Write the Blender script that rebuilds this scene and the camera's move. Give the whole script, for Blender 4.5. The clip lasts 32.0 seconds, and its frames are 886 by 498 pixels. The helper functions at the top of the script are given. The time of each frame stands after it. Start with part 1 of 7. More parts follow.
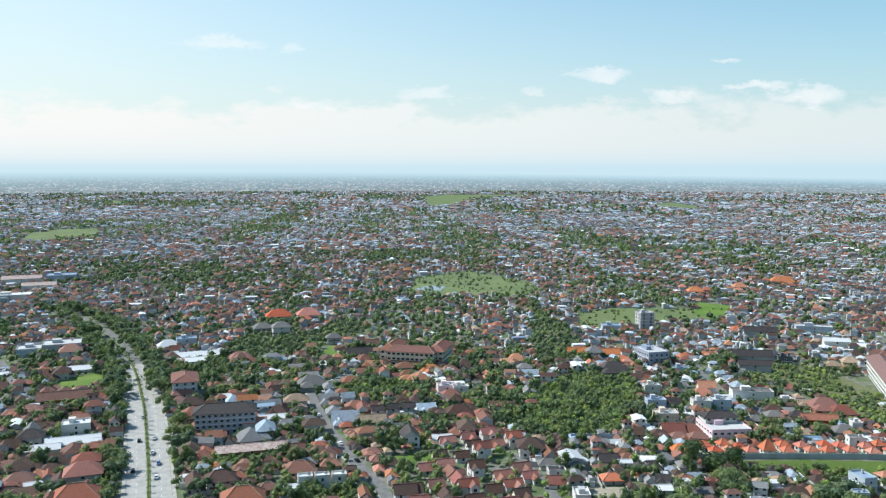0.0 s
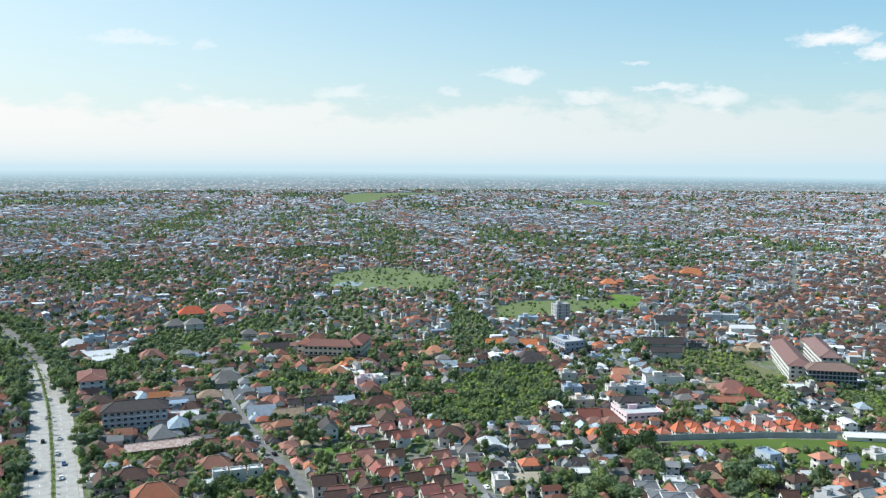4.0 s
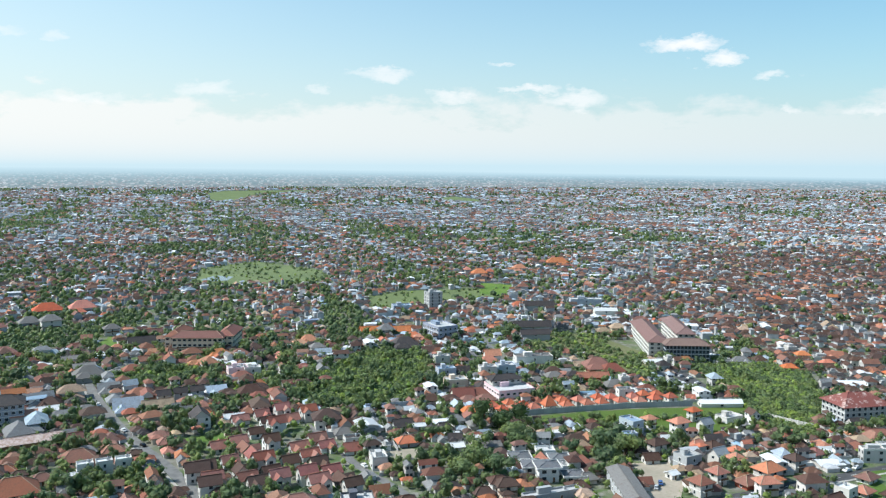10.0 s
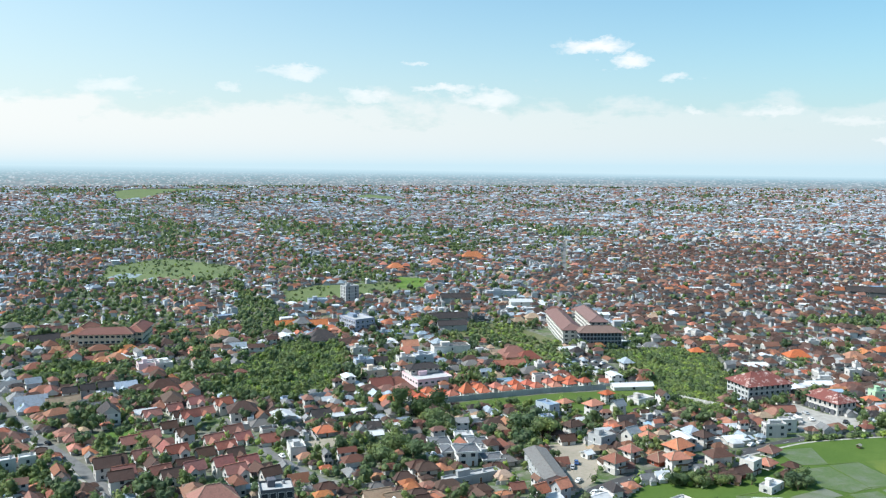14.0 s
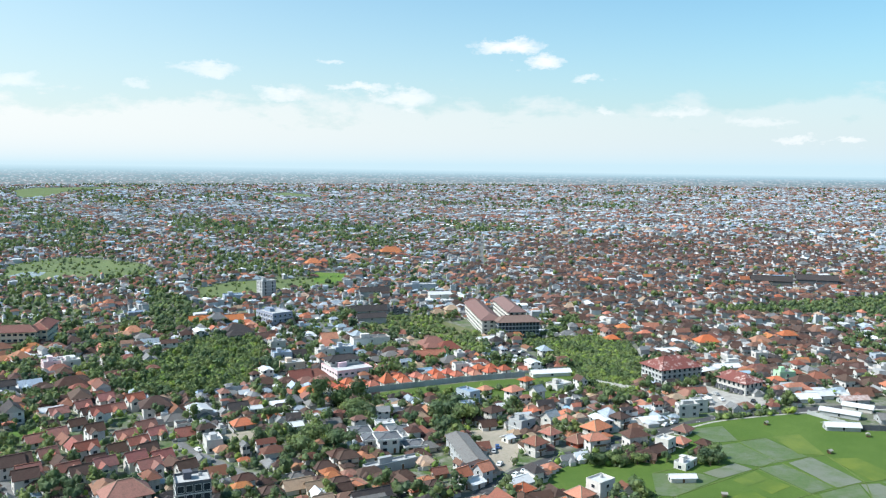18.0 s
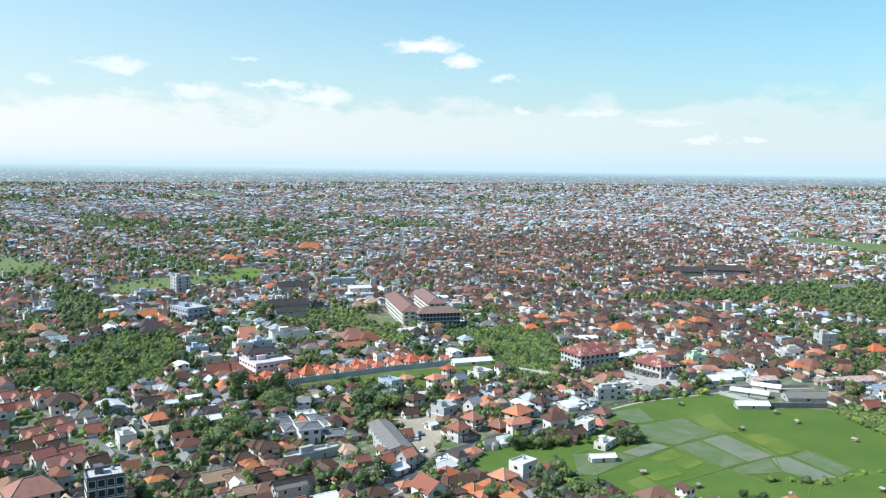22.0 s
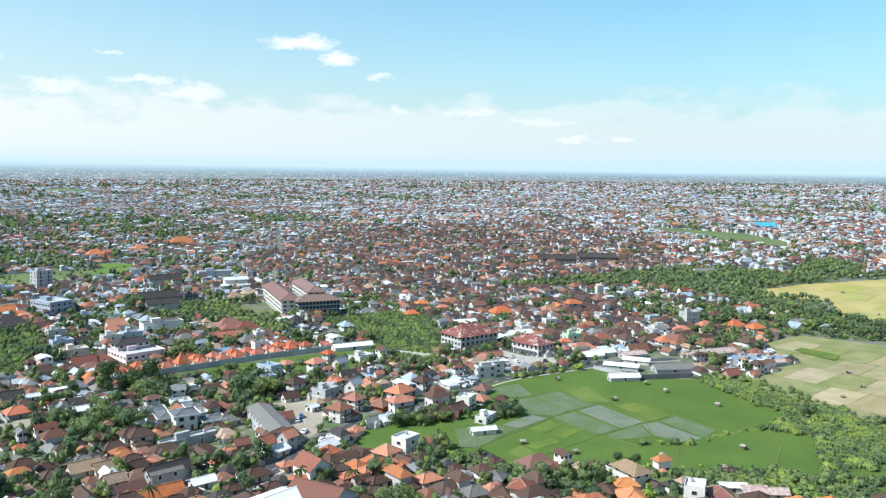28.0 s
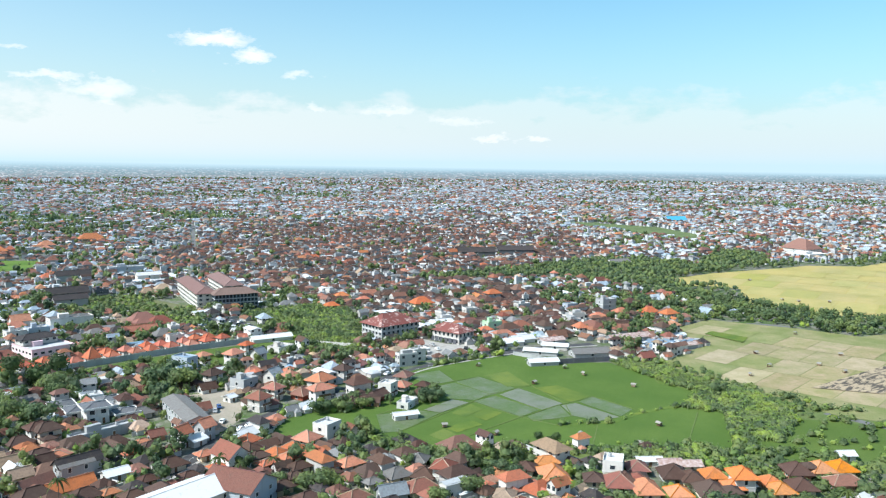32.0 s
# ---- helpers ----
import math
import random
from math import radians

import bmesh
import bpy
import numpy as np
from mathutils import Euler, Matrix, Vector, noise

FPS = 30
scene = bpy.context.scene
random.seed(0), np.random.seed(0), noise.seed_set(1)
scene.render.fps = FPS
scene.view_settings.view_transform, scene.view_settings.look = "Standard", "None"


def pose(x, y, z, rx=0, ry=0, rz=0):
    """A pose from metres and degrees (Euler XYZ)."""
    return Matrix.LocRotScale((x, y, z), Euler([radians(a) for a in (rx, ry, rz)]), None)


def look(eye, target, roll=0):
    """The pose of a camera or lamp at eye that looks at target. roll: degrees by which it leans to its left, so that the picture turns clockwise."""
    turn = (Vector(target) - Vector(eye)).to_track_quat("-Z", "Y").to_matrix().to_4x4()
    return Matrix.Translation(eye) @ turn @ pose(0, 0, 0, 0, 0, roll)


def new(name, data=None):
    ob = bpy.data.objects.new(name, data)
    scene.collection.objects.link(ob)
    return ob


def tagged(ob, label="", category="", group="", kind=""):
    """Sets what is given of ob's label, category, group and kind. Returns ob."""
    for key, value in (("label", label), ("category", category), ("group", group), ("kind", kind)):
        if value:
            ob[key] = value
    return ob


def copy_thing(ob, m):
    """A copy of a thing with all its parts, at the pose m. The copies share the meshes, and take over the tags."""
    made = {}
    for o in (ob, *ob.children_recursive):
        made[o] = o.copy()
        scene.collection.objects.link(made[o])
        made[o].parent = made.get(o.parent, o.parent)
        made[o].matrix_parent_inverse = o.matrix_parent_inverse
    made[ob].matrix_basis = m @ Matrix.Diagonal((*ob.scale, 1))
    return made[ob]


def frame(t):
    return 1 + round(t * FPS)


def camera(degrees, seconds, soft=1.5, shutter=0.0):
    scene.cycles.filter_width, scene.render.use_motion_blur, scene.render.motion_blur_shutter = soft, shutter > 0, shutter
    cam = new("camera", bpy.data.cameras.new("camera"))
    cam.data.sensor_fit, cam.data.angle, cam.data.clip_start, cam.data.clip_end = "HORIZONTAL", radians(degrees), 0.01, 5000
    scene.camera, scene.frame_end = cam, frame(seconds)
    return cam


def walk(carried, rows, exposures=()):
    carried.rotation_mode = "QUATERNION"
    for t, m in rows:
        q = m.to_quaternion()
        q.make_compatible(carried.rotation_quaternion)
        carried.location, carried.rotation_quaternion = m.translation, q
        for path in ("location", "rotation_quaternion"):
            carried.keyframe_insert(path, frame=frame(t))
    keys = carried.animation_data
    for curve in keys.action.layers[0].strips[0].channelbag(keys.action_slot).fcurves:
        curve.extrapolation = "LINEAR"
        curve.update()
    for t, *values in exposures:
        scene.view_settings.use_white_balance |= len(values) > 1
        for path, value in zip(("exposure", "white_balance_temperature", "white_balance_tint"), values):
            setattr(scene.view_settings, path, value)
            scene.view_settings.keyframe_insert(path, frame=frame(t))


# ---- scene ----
cam = camera(55.329, 32.0, soft=1.25)
# seconds, x, y, z, heading, pitch, roll: a slow turn to the right while sinking
ROWS = [
    (0, 0.00, 0.00, 140.00, -0.000, -5.537, -0.008),
    (1, 0.37, 1.17, 138.69, -1.342, -5.546, -0.021),
    (2, 0.50, 1.70, 137.38, -2.724, -5.555, -0.035),
    (3, 0.45, 1.76, 136.07, -4.136, -5.565, -0.050),
    (4, 0.26, 1.49, 134.76, -5.571, -5.576, -0.065),
    (5, -0.02, 1.01, 133.44, -7.022, -5.586, -0.081),
    (6, -0.37, 0.42, 132.13, -8.483, -5.597, -0.097),
    (7, -0.75, -0.21, 130.81, -9.949, -5.608, -0.113),
    (8, -1.13, -0.81, 129.49, -11.416, -5.619, -0.129),
    (9, -1.51, -1.33, 128.16, -12.881, -5.629, -0.145),
    (10, -1.87, -1.74, 126.84, -14.340, -5.640, -0.161),
    (11, -2.20, -2.02, 125.51, -15.792, -5.650, -0.177),
    (12, -2.48, -2.16, 124.18, -17.236, -5.661, -0.193),
    (13, -2.73, -2.17, 122.85, -18.671, -5.671, -0.208),
    (14, -2.93, -2.04, 121.52, -20.097, -5.681, -0.223),
    (15, -3.09, -1.80, 120.19, -21.512, -5.690, -0.238),
    (16, -3.21, -1.48, 118.85, -22.919, -5.700, -0.253),
    (17, -3.31, -1.09, 117.51, -24.318, -5.709, -0.267),
    (18, -3.37, -0.66, 116.17, -25.709, -5.718, -0.281),
    (19, -3.42, -0.22, 114.83, -27.094, -5.727, -0.294),
    (20, -3.45, 0.20, 113.49, -28.474, -5.735, -0.307),
    (21, -3.48, 0.58, 112.14, -29.850, -5.744, -0.320),
    (22, -3.52, 0.89, 110.79, -31.223, -5.752, -0.332),
    (23, -3.55, 1.12, 109.44, -32.595, -5.760, -0.344),
    (24, -3.60, 1.26, 108.09, -33.967, -5.769, -0.356),
    (25, -3.66, 1.31, 106.74, -35.339, -5.777, -0.367),
    (26, -3.73, 1.28, 105.38, -36.711, -5.786, -0.379),
    (27, -3.81, 1.18, 104.02, -38.085, -5.794, -0.390),
    (28, -3.89, 1.05, 102.66, -39.459, -5.803, -0.401),
    (29, -3.97, 0.94, 101.30, -40.833, -5.813, -0.412),
    (30, -4.02, 0.91, 99.94, -42.206, -5.823, -0.423),
    (31, -4.03, 1.05, 98.57, -43.576, -5.833, -0.435),
    (32, -3.99, 1.44, 97.20, -44.941, -5.844, -0.446),
]
walk(cam, [(t, pose(x, y, z, 90 + pitch, roll, yaw)) for t, x, y, z, yaw, pitch, roll in ROWS], [(0, 0.3, 6300, 10), (10, 0.35, 6300, 10), (20, 0.43, 6260, 10), (32, 0.48, 6250, 10)])

# ---- sky, sun ----
SUN_AZ, SUN_EL = -72.0, 46.0
world = bpy.data.worlds.new("sky")
scene.world = world
world.use_nodes = True
wn, wl = world.node_tree.nodes, world.node_tree.links
wn.clear()


def wmath(op, a, b=None, c=None, clamp=False):
    n = wn.new("ShaderNodeMath")
    n.operation, n.use_clamp = op, clamp
    for k, v in enumerate((a, b, c)):
        if v is None:
            continue
        if isinstance(v, (int, float)):
            n.inputs[k].default_value = v
        else:
            wl.new(v, n.inputs[k])
    return n.outputs[0]


def wmix(fac, a, b):
    n = wn.new("ShaderNodeMix")
    n.data_type = "RGBA"
    for sock, v in ((n.inputs["Factor"], fac), (n.inputs[6], a), (n.inputs[7], b)):
        if isinstance(v, (int, float, tuple)):
            sock.default_value = v
        else:
            wl.new(v, sock)
    return n.outputs[2]


wcoord = wn.new("ShaderNodeTexCoord")
wsep = wn.new("ShaderNodeSeparateXYZ")
wl.new(wcoord.outputs["Generated"], wsep.inputs[0])
puff = wn.new("ShaderNodeTexNoise")
puff.inputs["Scale"].default_value, puff.inputs["Detail"].default_value, puff.inputs["Roughness"].default_value = 26.0, 8.0, 0.66
squash = wn.new("ShaderNodeMapping")
squash.inputs["Scale"].default_value = (1, 1, 2.2)
wl.new(wcoord.outputs["Generated"], squash.inputs[0])
wl.new(squash.outputs[0], puff.inputs["Vector"])
psep = wn.new("ShaderNodeSeparateXYZ")
wl.new(puff.outputs["Color"], psep.inputs[0])
az = wmath("MULTIPLY", wmath("ARCTAN2", wsep.outputs[0], wsep.outputs[1]), 57.2958)
el = wmath("MULTIPLY", wmath("ARCSINE", wsep.outputs[2]), 57.2958)
az_w = wmath("ADD", az, wmath("MULTIPLY", wmath("SUBTRACT", psep.outputs[0], 0.5), 4.6))
el_w = wmath("ADD", el, wmath("MULTIPLY", wmath("SUBTRACT", psep.outputs[1], 0.5), 2.3))
# azimuth, height, half width, half height in degrees, density
CLOUDS = (
    (-14.1, 7.9, 3.2, .42, .45), (-10.0, 7.7, .9, .35, .35), (-1.1, 4.9, 2.2, .55, .5), (10.3, 6.0, 2.6, .5, .62),
    (18.2, 6.7, 1.0, .25, .5), (20.0, 5.0, 2.0, .35, .7), (14.6, 4.6, 1.8, .5, .6), (23.2, 4.4, 2.3, .65, .7),
    (-8.4, 4.1, 2.8, .4, .4), (6.2, 5.1, .9, .3, .4), (29.8, 7.7, 2.5, .62, .95), (32.4, 6.7, 1.5, .6, .9),
    (35.3, 5.7, 1.5, .4, .6), (41.2, 3.4, 1.6, .4, .5), (36.5, 3.6, .8, .3, .5), (45.9, 2.8, 2.2, .35, .4),
    (48.1, 1.7, 1.4, .25, .55), (51.0, 1.5, 1.2, .22, .55),
)
cover = 0.0
for ca, ce, cw, ch, dense in CLOUDS:
    u = wmath("MULTIPLY", wmath("SUBTRACT", az_w, ca), 1 / cw)
    v = wmath("MULTIPLY", wmath("SUBTRACT", el_w, ce), 1 / ch)
    m = wmath("MULTIPLY", wmath("SUBTRACT", 1.05, wmath("ADD", wmath("MULTIPLY", u, u), wmath("MULTIPLY", v, v)), None, True), dense * 0.9)
    cover = wmath("MAXIMUM", cover, m)
# a broad pale cloud bank that lies along the horizon
bank = wn.new("ShaderNodeTexNoise")
bank.inputs["Scale"].default_value, bank.inputs["Detail"].default_value = 11.0, 8.0
bank.inputs["Roughness"].default_value = 0.62
flat = wn.new("ShaderNodeMapping")
flat.inputs["Scale"].default_value = (1, 1, 2.4)
wl.new(wcoord.outputs["Generated"], flat.inputs[0])
wl.new(flat.outputs[0], bank.inputs["Vector"])
bank_top = wmath("ADD", 0.2, wmath("MULTIPLY", bank.outputs[0], 8.0))
low = wmath("MULTIPLY", wmath("SUBTRACT", bank_top, el), 0.95, None, True)
low = wmath("MULTIPLY", low, wmath("ADD", 0.38, wmath("MULTIPLY", wmath("SUBTRACT", 50.0, az), 0.006, None, True)))
sky = wn.new("ShaderNodeTexSky")
sky.sky_type, sky.sun_disc = "NISHITA", False
sky.sun_elevation, sky.sun_rotation = radians(SUN_EL), radians(SUN_AZ)
sky.air_density, sky.dust_density, sky.ozone_density = 1.0, 1.6, 2.0
tint = wn.new("ShaderNodeMix")
tint.data_type, tint.blend_type = "RGBA", "MULTIPLY"
tint.inputs["Factor"].default_value = 1.0
tint.inputs[7].default_value = (0.97, 1.72, 1.79, 1)
wl.new(sky.outputs[0], tint.inputs[6])
# the air grows whiter towards the horizon and towards the sun
sunward = wmath("MULTIPLY", wmath("SUBTRACT", 55.0, az), 1 / 80, None, True)
veil = wmath("POWER", 2.718, wmath("MULTIPLY", wmath("MAXIMUM", el, 0.0), wmath("SUBTRACT", wmath("MULTIPLY", sunward, 0.13), 0.172)))
glare = wmix(sunward, (7.7, 8.8, 9.1, 1), (9.8, 9.9, 9.4, 1))
col = wmix(wmath("MULTIPLY", veil, 0.92), tint.outputs[2], glare)
col = wmix(low, col, wmix(sunward, (9.3, 9.5, 9.4, 1), (10.6, 10.3, 9.8, 1)))
near_rim = wmath("POWER", 2.718, wmath("MULTIPLY", wmath("MAXIMUM", el, 0.0), -1.1))
col = wmix(wmath("MULTIPLY", near_rim, 0.8), col, (5.9, 8.3, 9.3, 1))
col = wmix(cover, col, (11.0, 10.8, 10.6, 1))
bg = wn.new("ShaderNodeBackground")
bg.inputs["Strength"].default_value = 0.0765
wl.new(col, bg.inputs["Color"])
wout = wn.new("ShaderNodeOutputWorld")
wl.new(bg.outputs[0], wout.inputs[0])

sun_data = bpy.data.lights.new("sun", "SUN")
sun_data.energy, sun_data.angle, sun_data.color = 5.0, radians(0.53), (1.0, 0.965, 0.905)
sun = new("sun", sun_data)
sa, se = radians(SUN_AZ), radians(SUN_EL)
sun_way = Vector((math.sin(sa) * math.cos(se), math.cos(sa) * math.cos(se), math.sin(se)))
sun.matrix_world = look(tuple(sun_way * 400), (0, 0, 0))

# ---- materials ----
class Nodes:
    def __init__(self, name):
        self.mat = bpy.data.materials.new(name)
        self.mat.use_nodes = True
        self.n, self.l = self.mat.node_tree.nodes, self.mat.node_tree.links
        self.bsdf = self.n["Principled BSDF"]

    def put(self, sock, v):
        if isinstance(v, (int, float, tuple)):
            sock.default_value = v
        else:
            self.l.new(v, sock)

    def math(self, op, a, b=0.0, clamp=False):
        n = self.n.new("ShaderNodeMath")
        n.operation, n.use_clamp = op, clamp
        self.put(n.inputs[0], a), self.put(n.inputs[1], b)
        return n.outputs[0]

    def mix(self, fac, a, b, blend="MIX"):
        n = self.n.new("ShaderNodeMix")
        n.data_type, n.blend_type = "RGBA", blend
        self.put(n.inputs["Factor"], fac), self.put(n.inputs[6], a), self.put(n.inputs[7], b)
        return n.outputs[2]

    def noise(self, scale, detail=3.0, rough=0.55, stretch=None, where="Position"):
        n = self.n.new("ShaderNodeTexNoise")
        n.inputs["Scale"].default_value, n.inputs["Detail"].default_value, n.inputs["Roughness"].default_value = scale, detail, rough
        if where == "Position":
            src = self.n.new("ShaderNodeNewGeometry").outputs["Position"]
        else:
            src = self.n.new("ShaderNodeTexCoord").outputs["Object"]
        if stretch:
            m = self.n.new("ShaderNodeMapping")
            m.inputs["Scale"].default_value = stretch
            self.l.new(src, m.inputs[0])
            src = m.outputs[0]
        self.l.new(src, n.inputs["Vector"])
        return n.outputs[0]

    def step(self, v, lo, hi):
        n = self.n.new("ShaderNodeMapRange")
        n.clamp = True
        n.inputs["From Min"].default_value, n.inputs["From Max"].default_value = lo, hi
        self.l.new(v, n.inputs["Value"])
        return n.outputs[0]

    def rnd(self, island):
        if island:
            return self.n.new("ShaderNodeNewGeometry").outputs["Random Per Island"]
        return self.n.new("ShaderNodeObjectInfo").outputs["Random"]

    def vary(self, colour, fac, hue=0.02, val=0.35, sat=0.2):
        """colour shifted by fac (0 to 1) in hue, saturation and value"""
        h = self.n.new("ShaderNodeHueSaturation")
        f2 = self.math("FRACT", self.math("MULTIPLY", fac, 7.31))
        f3 = self.math("FRACT", self.math("MULTIPLY", fac, 13.7))
        self.put(h.inputs["Hue"], self.math("ADD", 0.5 - hue / 2, self.math("MULTIPLY", f2, hue)))
        self.put(h.inputs["Saturation"], self.math("ADD", 1 - sat / 2, self.math("MULTIPLY", f3, sat)))
        self.put(h.inputs["Value"], self.math("ADD", 1 - val / 2, self.math("MULTIPLY", fac, val)))
        self.put(h.inputs["Color"], colour)
        return h.outputs[0]

    def bump(self, v, strength=0.3, dist=0.05):
        b = self.n.new("ShaderNodeBump")
        b.inputs["Strength"].default_value, b.inputs["Distance"].default_value = strength, dist
        self.l.new(v, b.inputs["Height"])
        self.l.new(b.outputs[0], self.bsdf.inputs["Normal"])

    def done(self, colour, rough=0.8, metal=0.0, spec=0.3):
        self.put(self.bsdf.inputs["Base Color"], colour)
        self.put(self.bsdf.inputs["Roughness"], rough)
        self.bsdf.inputs["Metallic"].default_value = metal
        self.bsdf.inputs["Specular IOR Level"].default_value = spec
        return self.mat


def rgb(r, g, b):
    return (r, g, b, 1.0)


def roof_mat(name, colour, island, val=0.5, hue=0.03):
    """clay or concrete tiles: courses, moss, faded patches"""
    m = Nodes(name)
    c = m.vary(colour, m.rnd(island), hue, val, 0.3)
    old = m.step(m.noise(0.55, 4), 0.5, 0.75)
    c = m.mix(m.math("MULTIPLY", old, 0.4), c, rgb(0.12, 0.085, 0.065))
    pale = m.step(m.noise(2.3, 3), 0.58, 0.8)
    c = m.mix(m.math("MULTIPLY", pale, 0.09), c, rgb(0.4, 0.27, 0.2))
    worn = m.step(m.noise(1.5, 5, 0.7), 0.46, 0.62)
    c = m.mix(m.math("MULTIPLY", worn, 0.42), c, m.mix(0.55, c, rgb(0.03, 0.024, 0.02)))
    m.bump(m.noise(3.2, 2), 0.8, 0.2)
    return m.done(c, 0.82)


def plaster_mat(name, colour, island, val=0.3, rough=0.85):
    m = Nodes(name)
    c = m.vary(colour, m.rnd(island), 0.05, val, 0.6)
    streak = m.step(m.noise(0.8, 4, 0.6, (1, 1, 0.25)), 0.52, 0.8)
    c = m.mix(m.math("MULTIPLY", streak, 0.35), c, rgb(0.2, 0.19, 0.17))
    c = m.mix(m.math("MULTIPLY", m.step(m.noise(4.0, 2), 0.55, 0.8), 0.15), c, rgb(0.35, 0.33, 0.3))
    m.bump(m.noise(6, 3), 0.2, 0.02)
    return m.done(c, rough)


def metal_mat(name, colour, island, val=0.3, rust=0.2):
    """corrugated sheet"""
    m = Nodes(name)
    c = m.vary(colour, m.rnd(island), 0.03, val, 0.3)
    r = m.step(m.noise(0.7, 5, 0.65), 0.62 - rust * 0.35, 0.78)
    c = m.mix(m.math("MULTIPLY", r, 0.3 + rust), c, rgb(0.2, 0.085, 0.05))
    m.bump(m.noise(2.5, 2, 0.5, (6, 0.3, 1)), 0.3, 0.04)
    return m.done(c, 0.7, 0.0, 0.2)


def leaf_mat(name, colour, island=True, val=0.45, hue=0.03):
    """leaves whose tone changes from clump to clump, less from leaf to leaf"""
    m = Nodes(name)
    c = m.vary(colour, m.rnd(island), hue, val, 0.3)
    deep, light = tuple(v * k for v, k in zip(colour[:3], (0.5, 0.58, 0.7))) + (1,), tuple(v * k for v, k in zip(colour[:3], (1.5, 1.35, 1.0))) + (1,)
    clump = m.noise(0.11, 2.0, 0.5)
    c = m.mix(m.math("MULTIPLY", m.step(clump, 0.5, 0.36), 0.8), c, deep)
    c = m.mix(m.math("MULTIPLY", m.step(clump, 0.52, 0.66), 0.75), c, light)
    c = m.mix(m.math("MULTIPLY", m.step(m.noise(0.035, 3), 0.45, 0.7), 0.35), c, rgb(0.13, 0.18, 0.045))
    m.done(c, 0.65, 0.0, 0.25)
    # leaves let some light through
    thin, both = m.n.new("ShaderNodeBsdfTranslucent"), m.n.new("ShaderNodeMixShader")
    m.put(thin.inputs["Color"], c)
    both.inputs[0].default_value = 0.42
    m.l.new(m.bsdf.outputs[0], both.inputs[1])
    m.l.new(thin.outputs[0], both.inputs[2])
    m.l.new(both.outputs[0], m.n["Material Output"].inputs["Surface"])
    return m.mat


def plain_mat(name, colour, rough=0.7, metal=0.0, var=0.12, scale=1.5):
    m = Nodes(name)
    c = m.mix(m.step(m.noise(scale, 4), 0.35, 0.75), colour, tuple(v * (1 - 2 * var) for v in colour[:3]) + (1,))
    return m.done(c, rough, metal)


def field_mat(name, a, b, c3, island=True, scale=0.05, val=0.07):
    """crop or soil: two broad tones, fine tufts"""
    m = Nodes(name)
    c = m.mix(m.step(m.noise(scale, 4), 0.38, 0.66), a, b)
    c = m.mix(m.math("MULTIPLY", m.step(m.noise(0.6, 4, 0.7), 0.5, 0.75), 0.6), c, c3)
    c = m.mix(m.math("MULTIPLY", m.step(m.noise(0.22, 6, 0.75), 0.48, 0.7), 0.45), c, m.mix(0.5, b, c3))
    c = m.vary(c, m.rnd(island), 0.01, val, 0.1)
    m.bump(m.noise(1.5, 4, 0.7), 0.7, 0.25)
    return m.done(c, 0.85, 0.0, 0.15)


ROOFS = {
    "terra": rgb(0.29, 0.118, 0.082), "orange": rgb(0.46, 0.172, 0.098), "red": rgb(0.215, 0.09, 0.068), "brown": rgb(0.08, 0.045, 0.035), "dark": rgb(0.045, 0.04, 0.042),
    "grey": rgb(0.165, 0.16, 0.155), "slate": rgb(0.22, 0.25, 0.275), "coral": rgb(0.46, 0.145, 0.088), "rose": rgb(0.24, 0.1, 0.088), "tan": rgb(0.33, 0.24, 0.17),
}
MAT = {}
for key, col3 in ROOFS.items():
    MAT["roof_" + key] = roof_mat("roof_tiles_" + key, col3, False, 0.35, 0.015)
    # far slate and grey made paler and bluer, orange duller: haze in the colour
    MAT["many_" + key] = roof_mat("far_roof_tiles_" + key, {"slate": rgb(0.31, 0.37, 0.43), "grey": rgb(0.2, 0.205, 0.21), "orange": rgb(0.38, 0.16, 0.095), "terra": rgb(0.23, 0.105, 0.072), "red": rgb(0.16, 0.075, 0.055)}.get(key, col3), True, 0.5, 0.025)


def faded_mat():
    """old red tiles whose glaze has come off in pale patches"""
    m = Nodes("faded_red_tiles")
    c = m.mix(m.math("MULTIPLY", m.step(m.noise(0.6, 4), 0.45, 0.7), 0.5), rgb(0.19, 0.062, 0.052), rgb(0.13, 0.055, 0.048))
    c = m.mix(m.math("MULTIPLY", m.step(m.noise(0.2, 7, 0.78), 0.52, 0.6), 0.75), c, rgb(0.6, 0.5, 0.46))
    m.bump(m.noise(3.2, 2), 0.6, 0.12)
    return m.done(c, 0.78)


MAT["roof_faded"] = faded_mat()
MAT["roof_white"] = metal_mat("white_sheet_roof", rgb(0.56, 0.57, 0.58), False, 0.25, 0.15)
MAT["many_white"] = metal_mat("far_white_sheet_roof", rgb(0.53, 0.55, 0.57), True, 0.5, 0.15)
MAT["roof_blue"] = metal_mat("blue_sheet_roof", rgb(0.2, 0.27, 0.35), False, 0.3, 0.1)
MAT["many_blue"] = metal_mat("far_blue_sheet_roof", rgb(0.21, 0.29, 0.38), True, 0.6, 0.1)
MAT["roof_rust"] = metal_mat("rusty_sheet_roof", rgb(0.5, 0.42, 0.4), False, 0.1, 0.75)
MAT["roof_concrete"] = plaster_mat("concrete_roof", rgb(0.4, 0.4, 0.4), False)
MAT["many_concrete"] = plaster_mat("far_concrete_roof", rgb(0.42, 0.42, 0.42), True, 0.5)
MAT["wall_trim"] = plaster_mat("bright_white_render", rgb(0.62, 0.62, 0.61), False, 0.1)
MAT["roof_slate_dark"] = roof_mat("dark_slate_tiles", rgb(0.13, 0.14, 0.155), False, 0.15)
